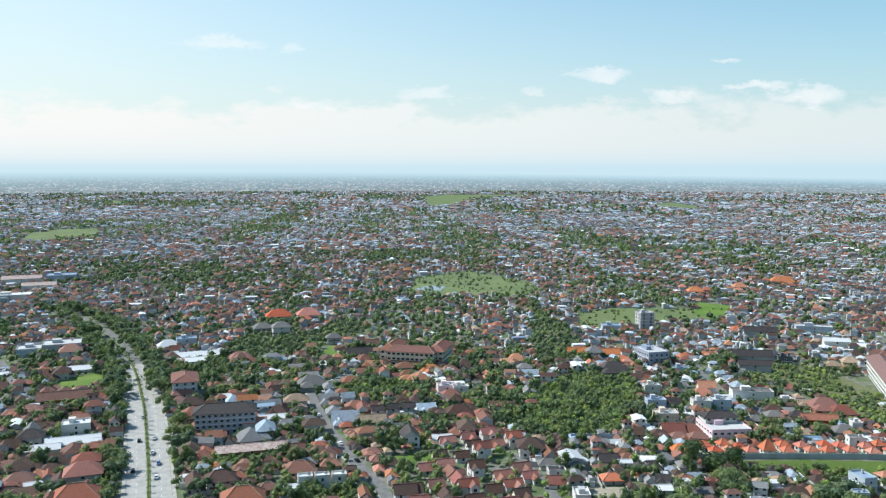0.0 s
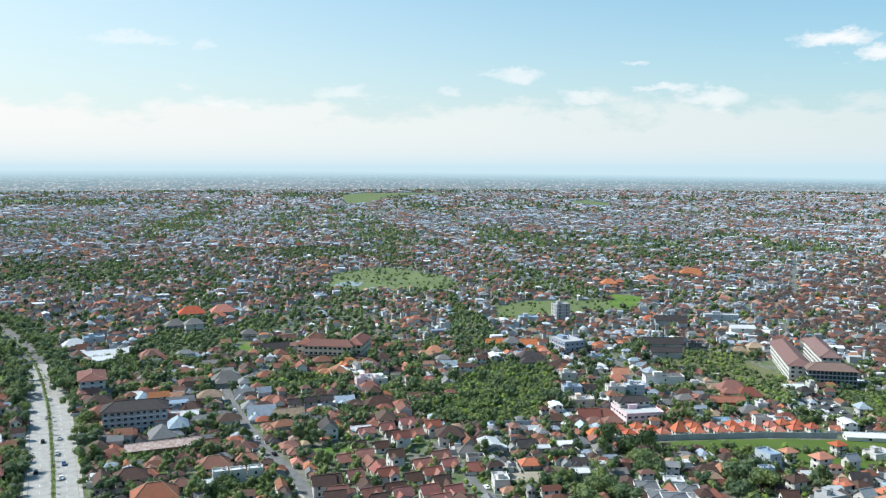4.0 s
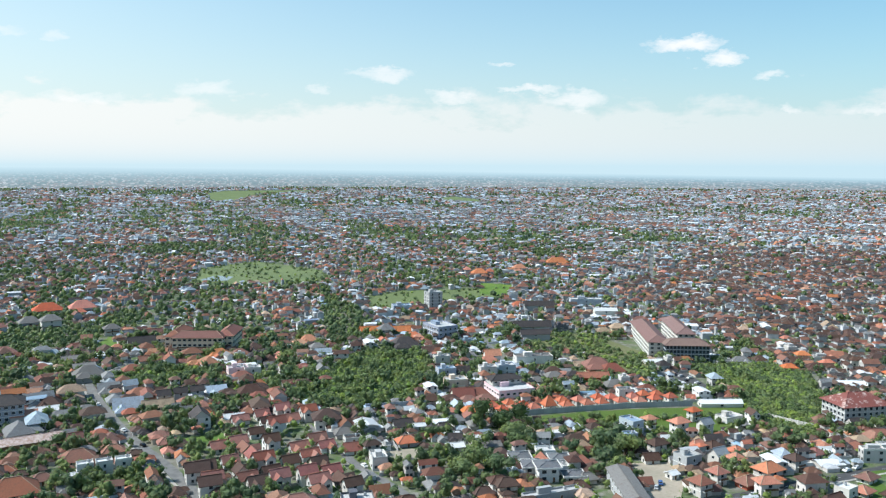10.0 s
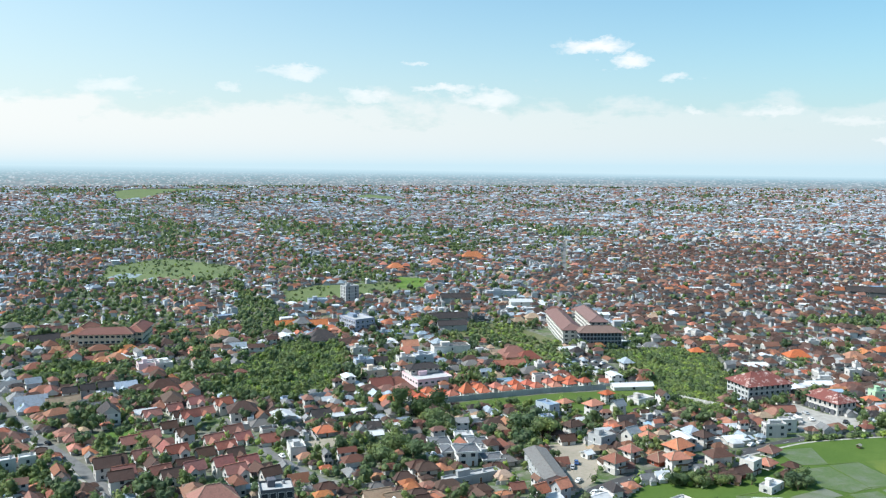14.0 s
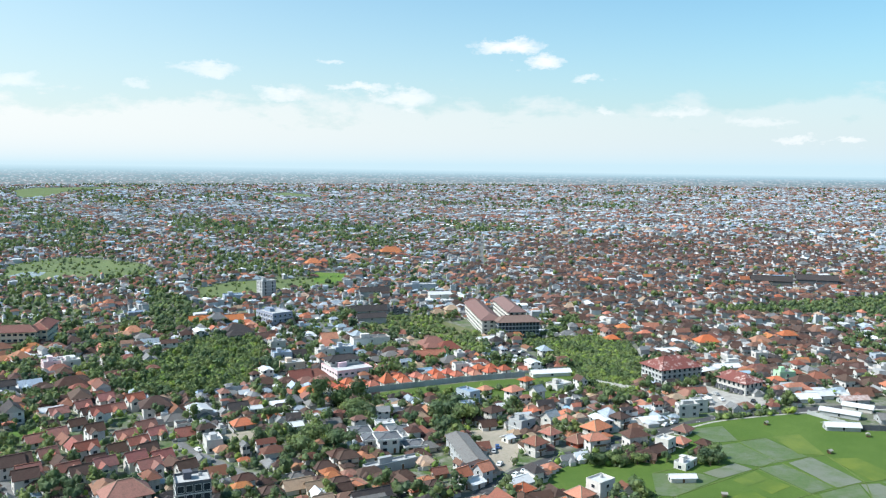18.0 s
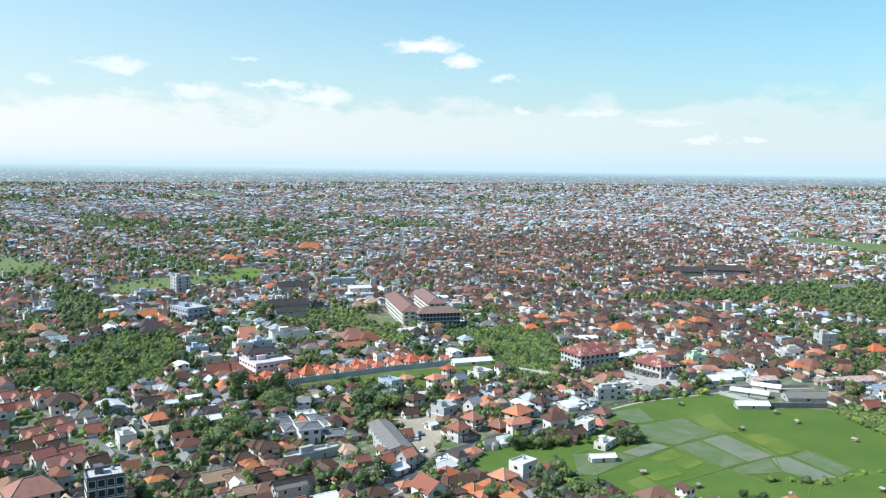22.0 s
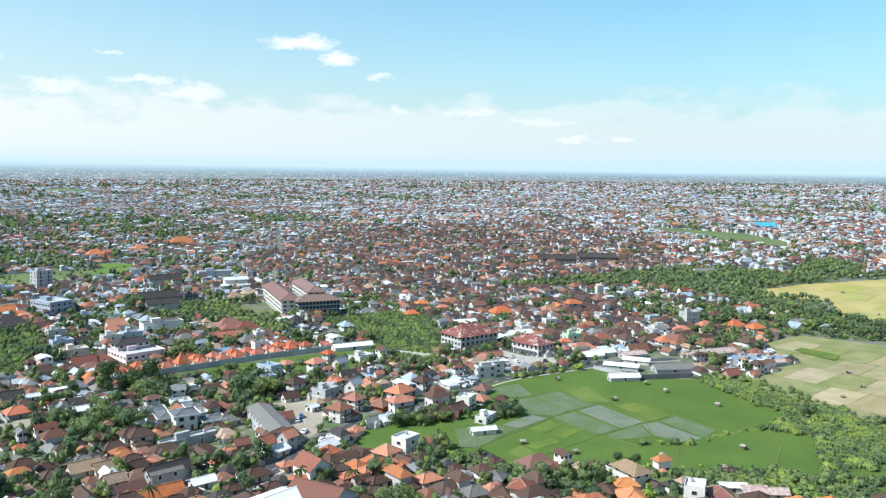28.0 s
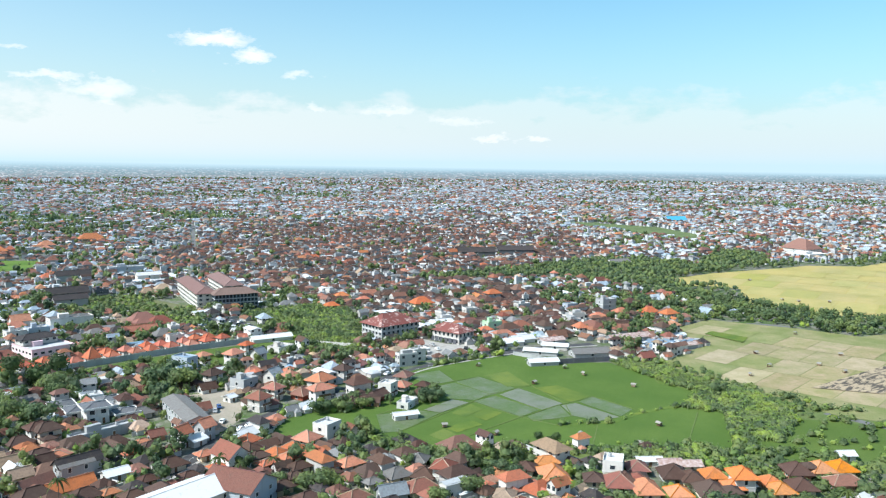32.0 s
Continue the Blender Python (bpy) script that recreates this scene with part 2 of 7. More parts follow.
MAT["roof_old_red"] = roof_mat("stained_red_roof", rgb(0.17, 0.075, 0.06), False, 0.1)
MAT["roof_salmon"] = roof_mat("salmon_roof_tiles", rgb(0.29, 0.122, 0.098), False, 0.4, 0.02)
MAT["wall_white"] = plaster_mat("white_plaster", rgb(0.55, 0.53, 0.5), False, 0.3)
MAT["wall_cream"] = plaster_mat("cream_plaster", rgb(0.6, 0.52, 0.4), False, 0.2)
MAT["wall_grey"] = plaster_mat("grey_plaster", rgb(0.34, 0.35, 0.36), False, 0.2)
MAT["wall_blue"] = plaster_mat("pale_blue_plaster", rgb(0.36, 0.4, 0.45), False, 0.1)
MAT["wall_pink"] = plaster_mat("pale_pink_plaster", rgb(0.68, 0.52, 0.55), False, 0.1)
MAT["wall_brick"] = plaster_mat("red_brick_wall", rgb(0.3, 0.13, 0.08), False, 0.2)
MAT["wall_dark"] = plaster_mat("dark_panel_wall", rgb(0.09, 0.095, 0.11), False, 0.2)
MAT["wall_green"] = plaster_mat("pale_green_plaster", rgb(0.4, 0.58, 0.4), False, 0.1)
MAT["many_wall"] = plaster_mat("far_plaster", rgb(0.52, 0.5, 0.48), True, 0.6)
MAT["glass"] = plain_mat("window_glass", rgb(0.03, 0.04, 0.05), 0.08, 0.0, 0.1)
MAT["many_glass"] = plain_mat("far_window_glass", rgb(0.04, 0.05, 0.06), 0.25)
MAT["frame"] = plain_mat("white_window_frame", rgb(0.65, 0.65, 0.62), 0.5)
MAT["wood"] = plain_mat("brown_wood", rgb(0.16, 0.09, 0.05), 0.6)
MAT["trim"] = plaster_mat("white_trim", rgb(0.62, 0.61, 0.59), False, 0.1)
MAT["leaf"] = leaf_mat("tree_leaves", rgb(0.165, 0.22, 0.094))
MAT["leaf_dark"] = leaf_mat("dark_tree_leaves", rgb(0.112, 0.165, 0.082))
MAT["leaf_bright"] = leaf_mat("bright_banana_leaves", rgb(0.235, 0.325, 0.088))
MAT["leaf_deep"] = leaf_mat("deep_green_leaves", rgb(0.07, 0.115, 0.05))
MAT["bark"] = plain_mat("bark", rgb(0.12, 0.09, 0.065), 0.9, 0.0, 0.25, 3)
MAT["asphalt"] = plain_mat("asphalt", rgb(0.075, 0.075, 0.078), 0.85, 0.0, 0.2, 0.4)
MAT["worn_asphalt"] = plain_mat("worn_grey_asphalt", rgb(0.17, 0.17, 0.168), 0.85, 0.0, 0.2, 0.3)
MAT["wall_glazed"] = plaster_mat("blue_grey_glazed_panels", rgb(0.15, 0.19, 0.235), False, 0.1, 0.35)
MAT["concrete_road"] = plain_mat("pale_worn_concrete_road", rgb(0.36, 0.35, 0.33), 0.85, 0.0, 0.15, 0.25)
MAT["paving"] = plain_mat("pale_paving", rgb(0.4, 0.38, 0.35), 0.85, 0.0, 0.18, 0.35)
MAT["paint"] = plain_mat("white_road_paint", rgb(0.75, 0.75, 0.72), 0.7)
MAT["dirt"] = field_mat("bare_gravel_ground", rgb(0.36, 0.31, 0.25), rgb(0.27, 0.24, 0.19), rgb(0.2, 0.2, 0.12), False)
MAT["paddy"] = field_mat("young_rice", rgb(0.072, 0.118, 0.026), rgb(0.094, 0.14, 0.034), rgb(0.054, 0.094, 0.022), False, 0.04)
MAT["paddy_yellow"] = field_mat("yellowing_rice", rgb(0.135, 0.175, 0.036), rgb(0.07, 0.122, 0.028), rgb(0.1, 0.148, 0.032), False, 0.07)


def flooded_mat(name, water):
    """rice seedlings standing in muddy water that shows between them in patches"""
    m = Nodes(name)
    wet = m.step(m.noise(0.11, 7, 0.7), 0.62 - water, 0.86 - water)
    green = m.mix(m.step(m.noise(0.5, 5, 0.7), 0.4, 0.65), rgb(0.085, 0.13, 0.04), rgb(0.115, 0.145, 0.062))
    m.bump(m.noise(1.5, 4, 0.7), 0.35, 0.2)
    return m.done(m.mix(wet, green, rgb(0.165, 0.175, 0.13)), 0.5, 0.0, 0.2)


MAT["paddy_flood"] = flooded_mat("flooded_rice_seedlings", 0.14)
MAT["paddy_water"] = flooded_mat("flooded_paddy_water", 0.32)
MAT["wall_steel"] = plaster_mat("blue_grey_plaster", rgb(0.23, 0.28, 0.36), False, 0.1)
MAT["stubble"] = field_mat("dry_stubble", rgb(0.34, 0.27, 0.17), rgb(0.24, 0.225, 0.105), rgb(0.17, 0.185, 0.07), False, 0.09, 0.25)
MAT["ripe"] = field_mat("ripe_rice", rgb(0.4, 0.325, 0.13), rgb(0.29, 0.27, 0.095), rgb(0.43, 0.36, 0.18), False, 0.03)
MAT["grass"] = field_mat("rough_grass", rgb(0.09, 0.16, 0.03), rgb(0.14, 0.2, 0.045), rgb(0.055, 0.1, 0.02), False, 0.05)
MAT["meadow"] = field_mat("dull_meadow", rgb(0.13, 0.17, 0.065), rgb(0.095, 0.13, 0.055), rgb(0.17, 0.17, 0.1), False, 0.02)
# walls of the far town greyed and blued to stand in for haze
MAT["many_wall_far"] = plaster_mat("haze_grey_plaster", rgb(0.43, 0.44, 0.46), True, 0.7)
MAT["scrubland"] = field_mat("dry_scrub_ground", rgb(0.15, 0.155, 0.075), rgb(0.1, 0.125, 0.045), rgb(0.2, 0.18, 0.11), False, 0.06)
MAT["bund"] = field_mat("grassy_bund", rgb(0.12, 0.16, 0.05), rgb(0.09, 0.14, 0.035), rgb(0.19, 0.19, 0.09), False, 0.2)
MAT["water"] = plain_mat("still_water", rgb(0.16, 0.19, 0.2), 0.12)


def ground_mat():
    m = Nodes("city_ground")
    c = m.mix(m.step(m.noise(0.05, 5, 0.6), 0.42, 0.6), rgb(0.07, 0.115, 0.035), rgb(0.155, 0.15, 0.125))
    c = m.mix(m.step(m.noise(0.16, 4, 0.65), 0.5, 0.66), c, rgb(0.22, 0.21, 0.19))
    c = m.mix(m.math("MULTIPLY", m.step(m.noise(0.5, 3, 0.7), 0.52, 0.72), 0.7), c, rgb(0.07, 0.1, 0.04))
    m.bump(m.noise(0.8, 3), 0.5, 0.3)
    return m.done(c, 0.9, 0.0, 0.15)


MAT["ground"] = ground_mat()

# ---- mesh helpers ----
rng = np.random.default_rng(7)


def bulk(name, verts, quads=None, tris=None, mats=(), qm=None, tm=None, smooth=False, normals=None):
    """one mesh from arrays of corners, four- and three-cornered faces and their material slots"""
    me = bpy.data.meshes.new(name)
    quads = np.zeros((0, 4), int) if quads is None else np.asarray(quads, int)
    tris = np.zeros((0, 3), int) if tris is None else np.asarray(tris, int)
    me.vertices.add(len(verts))
    me.vertices.foreach_set("co", np.asarray(verts, np.float32).ravel())
    me.loops.add(quads.size + tris.size)
    me.loops.foreach_set("vertex_index", np.concatenate((quads.ravel(), tris.ravel())).astype(np.int32))
    nq, nt = len(quads), len(tris)
    me.polygons.add(nq + nt)
    me.polygons.foreach_set("loop_start", np.concatenate((np.arange(nq) * 4, nq * 4 + np.arange(nt) * 3)).astype(np.int32))
    slots = np.concatenate((np.zeros(nq, int) if qm is None else qm, np.zeros(nt, int) if tm is None else tm))
    me.polygons.foreach_set("material_index", slots.astype(np.int32))
    for m in mats:
        me.materials.append(m)
    me.update(calc_edges=True)
    if smooth:
        me.shade_smooth()
    else:
        me.shade_flat()
    if normals is not None:
        me.attributes.new("custom_normal", "FLOAT_VECTOR", "POINT").data.foreach_set("vector", np.asarray(normals, np.float32).ravel())
    return me


def thing(name, me, label, category, kind="", group="", m=None):
    ob = tagged(new(name, me), label, category, group, kind)
    if m is not None:
        ob.matrix_world = m
    return ob


def part(name, me, parent, label="", m=None):
    """a mesh of its own under a thing or a part"""
    ob = new(name, me)
    ob.parent = parent
    if m is not None:
        ob.matrix_basis = m
    return tagged(ob, label)


class Shape:
    """collects boxes, prisms and roofs into arrays"""

    def __init__(self):
        self.v, self.q, self.t, self.qm, self.tm = [], [], [], [], []

    def add(self, v, q=(), t=(), slot=0):
        o = len(self.v)
        self.v += [tuple(p) for p in v]
        self.q += [tuple(o + i for i in f) for f in q]
        self.t += [tuple(o + i for i in f) for f in t]
        self.qm += [slot] * len(q)
        self.tm += [slot] * len(t)
        return self

    def box(self, x0, x1, y0, y1, z0, z1, slot=0, bottom=True):
        v = [(x0, y0, z0), (x1, y0, z0), (x1, y1, z0), (x0, y1, z0), (x0, y0, z1), (x1, y0, z1), (x1, y1, z1), (x0, y1, z1)]
        q = [(0, 1, 5, 4), (1, 2, 6, 5), (2, 3, 7, 6), (3, 0, 4, 7), (4, 5, 6, 7)] + ([(3, 2, 1, 0)] if bottom else [])
        return self.add(v, q, (), slot)

    def hip(self, w, d, z, h, over=0.7, thick=0.18, slot=0, cx=0, cy=0, ridge=None):
        """hipped roof with an eave edge, longer side along x or y"""
        a, b = w / 2 + over, d / 2 + over
        if ridge is None:
            ridge = max(0.0, (max(w, d) - min(w, d)) * 0.5 + 0.05 * min(w, d))
        rx, ry = (ridge, 0) if w >= d else (0, ridge)
        v = [(-a, -b, z), (a, -b, z), (a, b, z), (-a, b, z), (-a, -b, z + thick), (a, -b, z + thick), (a, b, z + thick), (-a, b, z + thick),
             (-rx, -ry, z + h), (rx, ry, z + h)]
        q = [(0, 1, 5, 4), (1, 2, 6, 5), (2, 3, 7, 6), (3, 0, 4, 7), (3, 2, 1, 0)]
        if w >= d:
            q += [(4, 5, 9, 8), (6, 7, 8, 9)]
            t = [(5, 6, 9), (7, 4, 8)]
        else:
            q += [(5, 6, 9, 8), (7, 4, 8, 9)]
            t = [(4, 5, 8), (6, 7, 9)]
        return self.add([(x + cx, y + cy, k) for x, y, k in v], q, t, slot)

    def gable(self, w, d, z, h, over=0.5, thick=0.15, slot=0, gable_slot=None, cx=0, cy=0):
        """pitched roof, ridge along x"""
        a, b = w / 2 + over, d / 2 + over
        k = h * over / (d / 2)
        v = [(-a, -b, z - k), (a, -b, z - k), (a, 0, z + h), (-a, 0, z + h), (-a, b, z - k), (a, b, z - k)]
        v += [(x, y, zz + thick) for x, y, zz in v]
        q = [(6, 7, 8, 9), (9, 8, 11, 10), (1, 0, 3, 2), (2, 3, 4, 5), (0, 1, 7, 6), (5, 4, 10, 11), (0, 6, 9, 3), (3, 9, 10, 4), (7, 1, 2, 8), (8, 2, 5, 11)]
        self.add([(x + cx, y + cy, zz) for x, y, zz in v], q, (), slot)
        if gable_slot is not None:
            for s in (-1, 1):
                x = s * w / 2
                g = [(x, -d / 2, z - 0.02), (x, d / 2, z - 0.02), (x, 0, z + h)]
                self.add([(px + cx, py + cy, pz) for px, py, pz in g], (), [(0, 1, 2) if s > 0 else (1, 0, 2)], gable_slot)
        return self

    def mesh(self, name, *mats):
        return bulk(name, self.v, self.q if self.q else None, self.t if self.t else None, mats, np.array(self.qm, int) if self.q else None, np.array(self.tm, int) if self.t else None)


def inside(px, py, poly):
    """which points lie in the polygon"""
    ok = np.zeros(len(px), bool)
    n = len(poly)
    for i in range(n):
        (x0, y0), (x1, y1) = poly[i], poly[(i + 1) % n]
        cross = (y0 > py) != (y1 > py)
        with np.errstate(divide="ignore", invalid="ignore"):
            xi = (x1 - x0) * (py - y0) / (y1 - y0 if y1 != y0 else 1e-9) + x0
        ok ^= cross & (px < xi)
    return ok


def near_line(px, py, line, d):
    """which points lie within d of the polyline"""
    ok = np.zeros(len(px), bool)
    for (x0, y0), (x1, y1) in zip(line, line[1:]):
        dx, dy = x1 - x0, y1 - y0
        s = np.clip(((px - x0) * dx + (py - y0) * dy) / (dx * dx + dy * dy), 0, 1)
        ok |= np.hypot(px - x0 - s * dx, py - y0 - s * dy) < d
    return ok


LEVEL = [0.0]


def sheet(name, poly, z, mat, label, category, kind="structure", thick=0.0):
    """a level patch of ground with the outline poly"""
    bm = bmesh.new()
    LEVEL[0] += 0.004
    f = bm.faces.new([bm.verts.new((x, y, z + LEVEL[0])) for x, y in poly])
    if f.normal.z < 0 or f.calc_area() and (f.normal_update() or f.normal.z < 0):
        bmesh.ops.reverse_faces(bm, faces=[f])
    if thick:
        r = bmesh.ops.extrude_face_region(bm, geom=[f])
        bmesh.ops.translate(bm, vec=(0, 0, thick), verts=[v for v in r["geom"] if isinstance(v, bmesh.types.BMVert)])
    bmesh.ops.recalc_face_normals(bm, faces=bm.faces) if thick else None
    bmesh.ops.triangulate(bm, faces=[q for q in bm.faces if len(q.verts) > 4])
    me = bpy.data.meshes.new(name)
    bm.to_mesh(me)
    bm.free()
    me.materials.append(mat)
    return thing(name, me, label, category, kind)


def ribbon(line, width, z0, z1, off=0.0):
    """corners and faces of a strip along a line, with thickness"""
    pts = [Vector((x, y)) for x, y in line]
    v, q = [], []
    for i, p in enumerate(pts):
        a, b = pts[max(i - 1, 0)], pts[min(i + 1, len(pts) - 1)]
        n = Vector((-(b - a).y, (b - a).x)).normalized()
        for s, z in ((1, z0), (1, z1), (-1, z1), (-1, z0)):
            w = p + n * (off + s * width / 2)
            v.append((w.x, w.y, z))
    for i in range(len(pts) - 1):
        o = i * 4
        q += [(o + k, o + k + 1, o + k + 5, o + k + 4) for k in (0, 1, 2)]
    e = len(v) - 4
    return v, q + [(3, 2, 1, 0), (e, e + 1, e + 2, e + 3)]


def strip(name, line, width, mat, label, category, z0=-0.3, z1=0.06, off=0.0, kind="structure", parent=None):
    me = bulk(name, *ribbon(line, width, z0, z1, off), mats=(mat,))
    if parent is not None:
        return part(name, me, parent, label)
    return thing(name, me, label, category, kind)


def smooth_line(line, step=12.0):
    """points along a line, corners rounded"""
    pts = [Vector((x, y)) for x, y in line]
    for _ in range(2):
        out = [pts[0]]
        for a, b in zip(pts, pts[1:]):
            out += [a * 0.75 + b * 0.25, a * 0.25 + b * 0.75]
        pts = out + [pts[-1]]
    return [(p.x, p.y) for p in pts]

# ---- the plan: roads, fields, woods (metres) ----
BOULEVARD = [(-110, 305), (-125, 347), (-137, 382), (-154, 428), (-173, 479), (-191, 523), (-217, 583), (-251, 649), (-287, 705), (-325, 758), (-379, 818)]
LANE = [(-12, 318), (-23, 347), (-28, 361), (-52, 414), (-82, 510), (-80, 523), (-69, 549), (-56, 575)]
ALLEY = [(64, 305), (58, 322), (48, 347), (45, 368), (34, 406)]
VILLAGE_ROAD = [(112, 240), (133, 252), (154, 265), (167, 270), (186, 275), (197, 276), (217, 281), (234, 282), (253, 285), (272, 288), (295, 285), (318, 281), (340, 278), (372, 262)]
FARM_TRACK = [(300, 152), (320, 133), (331, 118), (336, 103), (338, 80)]
SIDE_LANES = ([(205, 530), (219, 503), (223, 468)], [(180, 592), (175, 552), (168, 500), (160, 455)], [(-320, 601), (-291, 559), (-276, 523), (-262, 480)], [(458, 245), (495, 231), (499, 208)], [(371, 787), (365, 731), (363, 682)], [(455, 845), (510, 950), (632, 1175)])
FIELDS = {
    "meadow": [(-43, 930), (-32, 1076), (35, 1135), (102, 1033), (116, 952), (71, 910), (-15, 909)],
    "pasture": [(128, 803), (170, 835), (283, 825), (265, 781), (152, 731), (116, 723)],
    "far_meadow": [(-89, 3928), (0, 4300), (560, 4300), (426, 4076), (129, 3783), (60, 3250), (23, 3060), (-47, 2973)],
    "far_pasture": [(795, 3190), (901, 3344), (914, 3047), (827, 2725), (793, 2799), (758, 2961)],
    "far_paddock": [(514, 3053), (559, 3194), (656, 3144), (629, 2963)],
    "west_meadow": [(-866, 1747), (-861, 1887), (-788, 1920), (-704, 1744), (-747, 1636), (-776, 1563)],
    "west_paddock": [(-1370, 3376), (-1369, 3546), (-1268, 3429), (-1214, 3170)],
    "lawn": [(-256, 548), (-233, 567), (-218, 537), (-243, 520)],
    "strip": [(120, 393), (200, 393), (262, 384), (256, 364), (236, 350), (206, 345), (190, 353), (180, 372), (140, 381)],
}
OPEN = {
    "car_park": [(164, 319), (180, 316), (174, 293), (161, 274), (149, 267), (153, 281)],
    "school_yard": [(303, 333), (313, 337), (314, 316), (325, 303), (310, 291), (282, 297)],
    "lawn_a": [(-94, 629), (-87, 660), (-77, 619), (-78, 592)],
    "vacant": [(64, 360), (79, 359), (84, 348), (77, 339), (61, 342)],
    "rough": [(204, 580), (248, 592), (265, 567), (273, 510), (246, 457), (233, 463), (227, 523), (204, 549)],
    "car_lot": [(263, 460), (271, 460), (266, 425), (253, 407), (251, 431)],
    "junk": [(393, 251), (426, 235), (423, 223), (386, 220), (377, 237)],
    "lawn_b": [(-26, 399), (-4, 404), (-2, 394), (-23, 391)],
    "far_a": [(1062, 810), (1152, 850), (1151, 771), (1156, 693), (1081, 586), (980, 520), (966, 531), (1021, 657), (1058, 770)],
    "field_edge": [(185, 227), (186, 214), (188, 198), (200, 188), (219, 174), (230, 161), (246, 147), (262, 129), (256, 124), (240, 142), (224, 156), (213, 169), (194, 183), (182, 193), (180, 209), (179, 222)],
    "shed_yard": [(316, 266), (353, 296), (377, 275), (368, 245), (342, 228), (316, 244)],
    "islet": [(237, 281), (256, 274), (235, 238), (215, 236), (210, 249)],
    "villa_court": [(124, 412), (236, 412), (240, 388), (122, 391)],
    "far_b": [(239, 792), (264, 872), (292, 847), (263, 781)],
    "village_south": [(234, 152), (258, 146), (268, 130), (286, 103), (276, 78), (235, 84), (196, 122), (196, 150)],
    "field_south": [(263, 127), (230, 160), (205, 182), (200, 178), (232, 148), (258, 122)],
    "farm": [(302, 150), (330, 150), (346, 150), (350, 70), (300, 62), (258, 108), (263, 127)],
    "field_gap": [(318, 172), (344, 233), (364, 228), (360, 191), (348, 160), (345, 118), (330, 128), (338, 160)],
    "plot_east": [(300, 148), (325, 118), (333, 86), (300, 84), (268, 108), (266, 128)],
}
PADDY = [(252, 286), (273, 285), (293, 282), (313, 277), (327, 271), (320, 247), (342, 232), (336, 213), (325, 185), (324, 169), (300, 150), (267, 130), (249, 149), (232, 163), (221, 176), (203, 191), (190, 200), (188, 216), (187, 229), (186, 241), (166, 234), (158, 246), (160, 256), (180, 265), (194, 269), (218, 266), (235, 269)]
STUBBLE = [(360, 214), (388, 216), (418, 219), (429, 243), (440, 254), (484, 254), (488, 238), (497, 207), (500, 168), (519, 161), (430, 100), (345, 78), (332, 119), (337, 140), (336, 161), (335, 176), (346, 195)]
RIPE = [(637, 368), (699, 362), (787, 335), (822, 328), (855, 289), (960, 280), (800, 205), (583, 162), (559, 188), (565, 236), (563, 270), (625, 300), (621, 327), (606, 340)]
WOODS = {
    "thicket": [(32, 468), (51, 510), (87, 567), (126, 584), (124, 523), (106, 473), (95, 437), (66, 428), (35, 442)],
    "grove": [(91, 835), (111, 705), (95, 592), (72, 601), (75, 705)],
    "avenue": [(-164, 629), (-164, 682), (-107, 705), (-86, 772), (-71, 731), (-97, 639), (-124, 601)],
    "hedge_strip": [(-76, 523), (-62, 552), (-31, 549), (-9, 523), (-29, 503), (-64, 510)],
    "shrubs": [(-121, 386), (-107, 406), (-64, 413), (-51, 406), (-77, 396), (-102, 384)],
    "lane_bush": [(-64, 353), (-41, 367), (-35, 347), (-52, 336), (-65, 342)],
    "clump": [(-14, 462), (15, 473), (27, 457), (5, 442)],
    "yard_trees": [(64, 345), (85, 352), (107, 356), (108, 326), (87, 320), (67, 336)],
    "scrub": [(277, 469), (327, 471), (342, 435), (317, 388), (289, 358), (258, 324), (251, 361), (274, 406)],
    "corner_trees": [(159, 347), (173, 346), (167, 317), (149, 308), (149, 325)],
    "forest": [(470, 522), (546, 508), (599, 500), (683, 504), (745, 472), (749, 418), (722, 374), (640, 370), (603, 338), (554, 266), (533, 276), (555, 314), (563, 342), (563, 388), (576, 425), (548, 458), (482, 498)],
    "forest_east": [(727, 396), (835, 436), (900, 448), (880, 400), (815, 362), (700, 366)],
    "belt": [(559, 268), (565, 236), (553, 186), (547, 174), (504, 160), (505, 169), (504, 210), (516, 251), (533, 276)],
    "banana_grove": [(294.3, 167.0), (323.4, 172.2), (342.0, 172.3), (337.6, 152.5), (334.0, 138.3), (310.3, 126.7), (288.6, 120.8), (278.7, 125.8), (271.7, 132.2), (302.0, 151.1), (298.4, 163.4)],
    "paddy_trees": [(178, 233), (189, 232), (191, 216), (183, 206), (173, 212), (169, 222)],
    "village_trees": [(185, 205), (196, 192), (212, 178), (201, 164), (186, 171), (179, 188)],
    "row_trees": [(338.4, 220.7), (328.7, 193.9), (324.7, 172.8), (328.4, 148.4), (334.6, 168.5), (350.8, 203.4), (347.3, 226.6)],
}
BROWN_TOWN = [(340, 757), (745, 1136), (1151, 993), (829, 544), (647, 488), (512, 455), (454, 343), (477, 279), (372, 281), (341, 330), (333, 411), (368, 583), (359, 686)]

# ---- ground: one sheet to the horizon ----
rad = np.concatenate((np.linspace(0, 1600, 17), np.linspace(1700, 4820, 32)))
ang = np.linspace(0, 2 * np.pi, 145)[:-1]
gx, gy = np.outer(rad, np.sin(ang)), np.outer(rad, np.cos(ang))
gv = np.stack((gx, gy, 0.0 * gx - 0.02), -1).reshape(-1, 3)
ii, jj = np.meshgrid(np.arange(len(rad) - 1), np.arange(144), indexing="ij")
a0, a1 = ii * 144 + jj, ii * 144 + (jj + 1) % 144
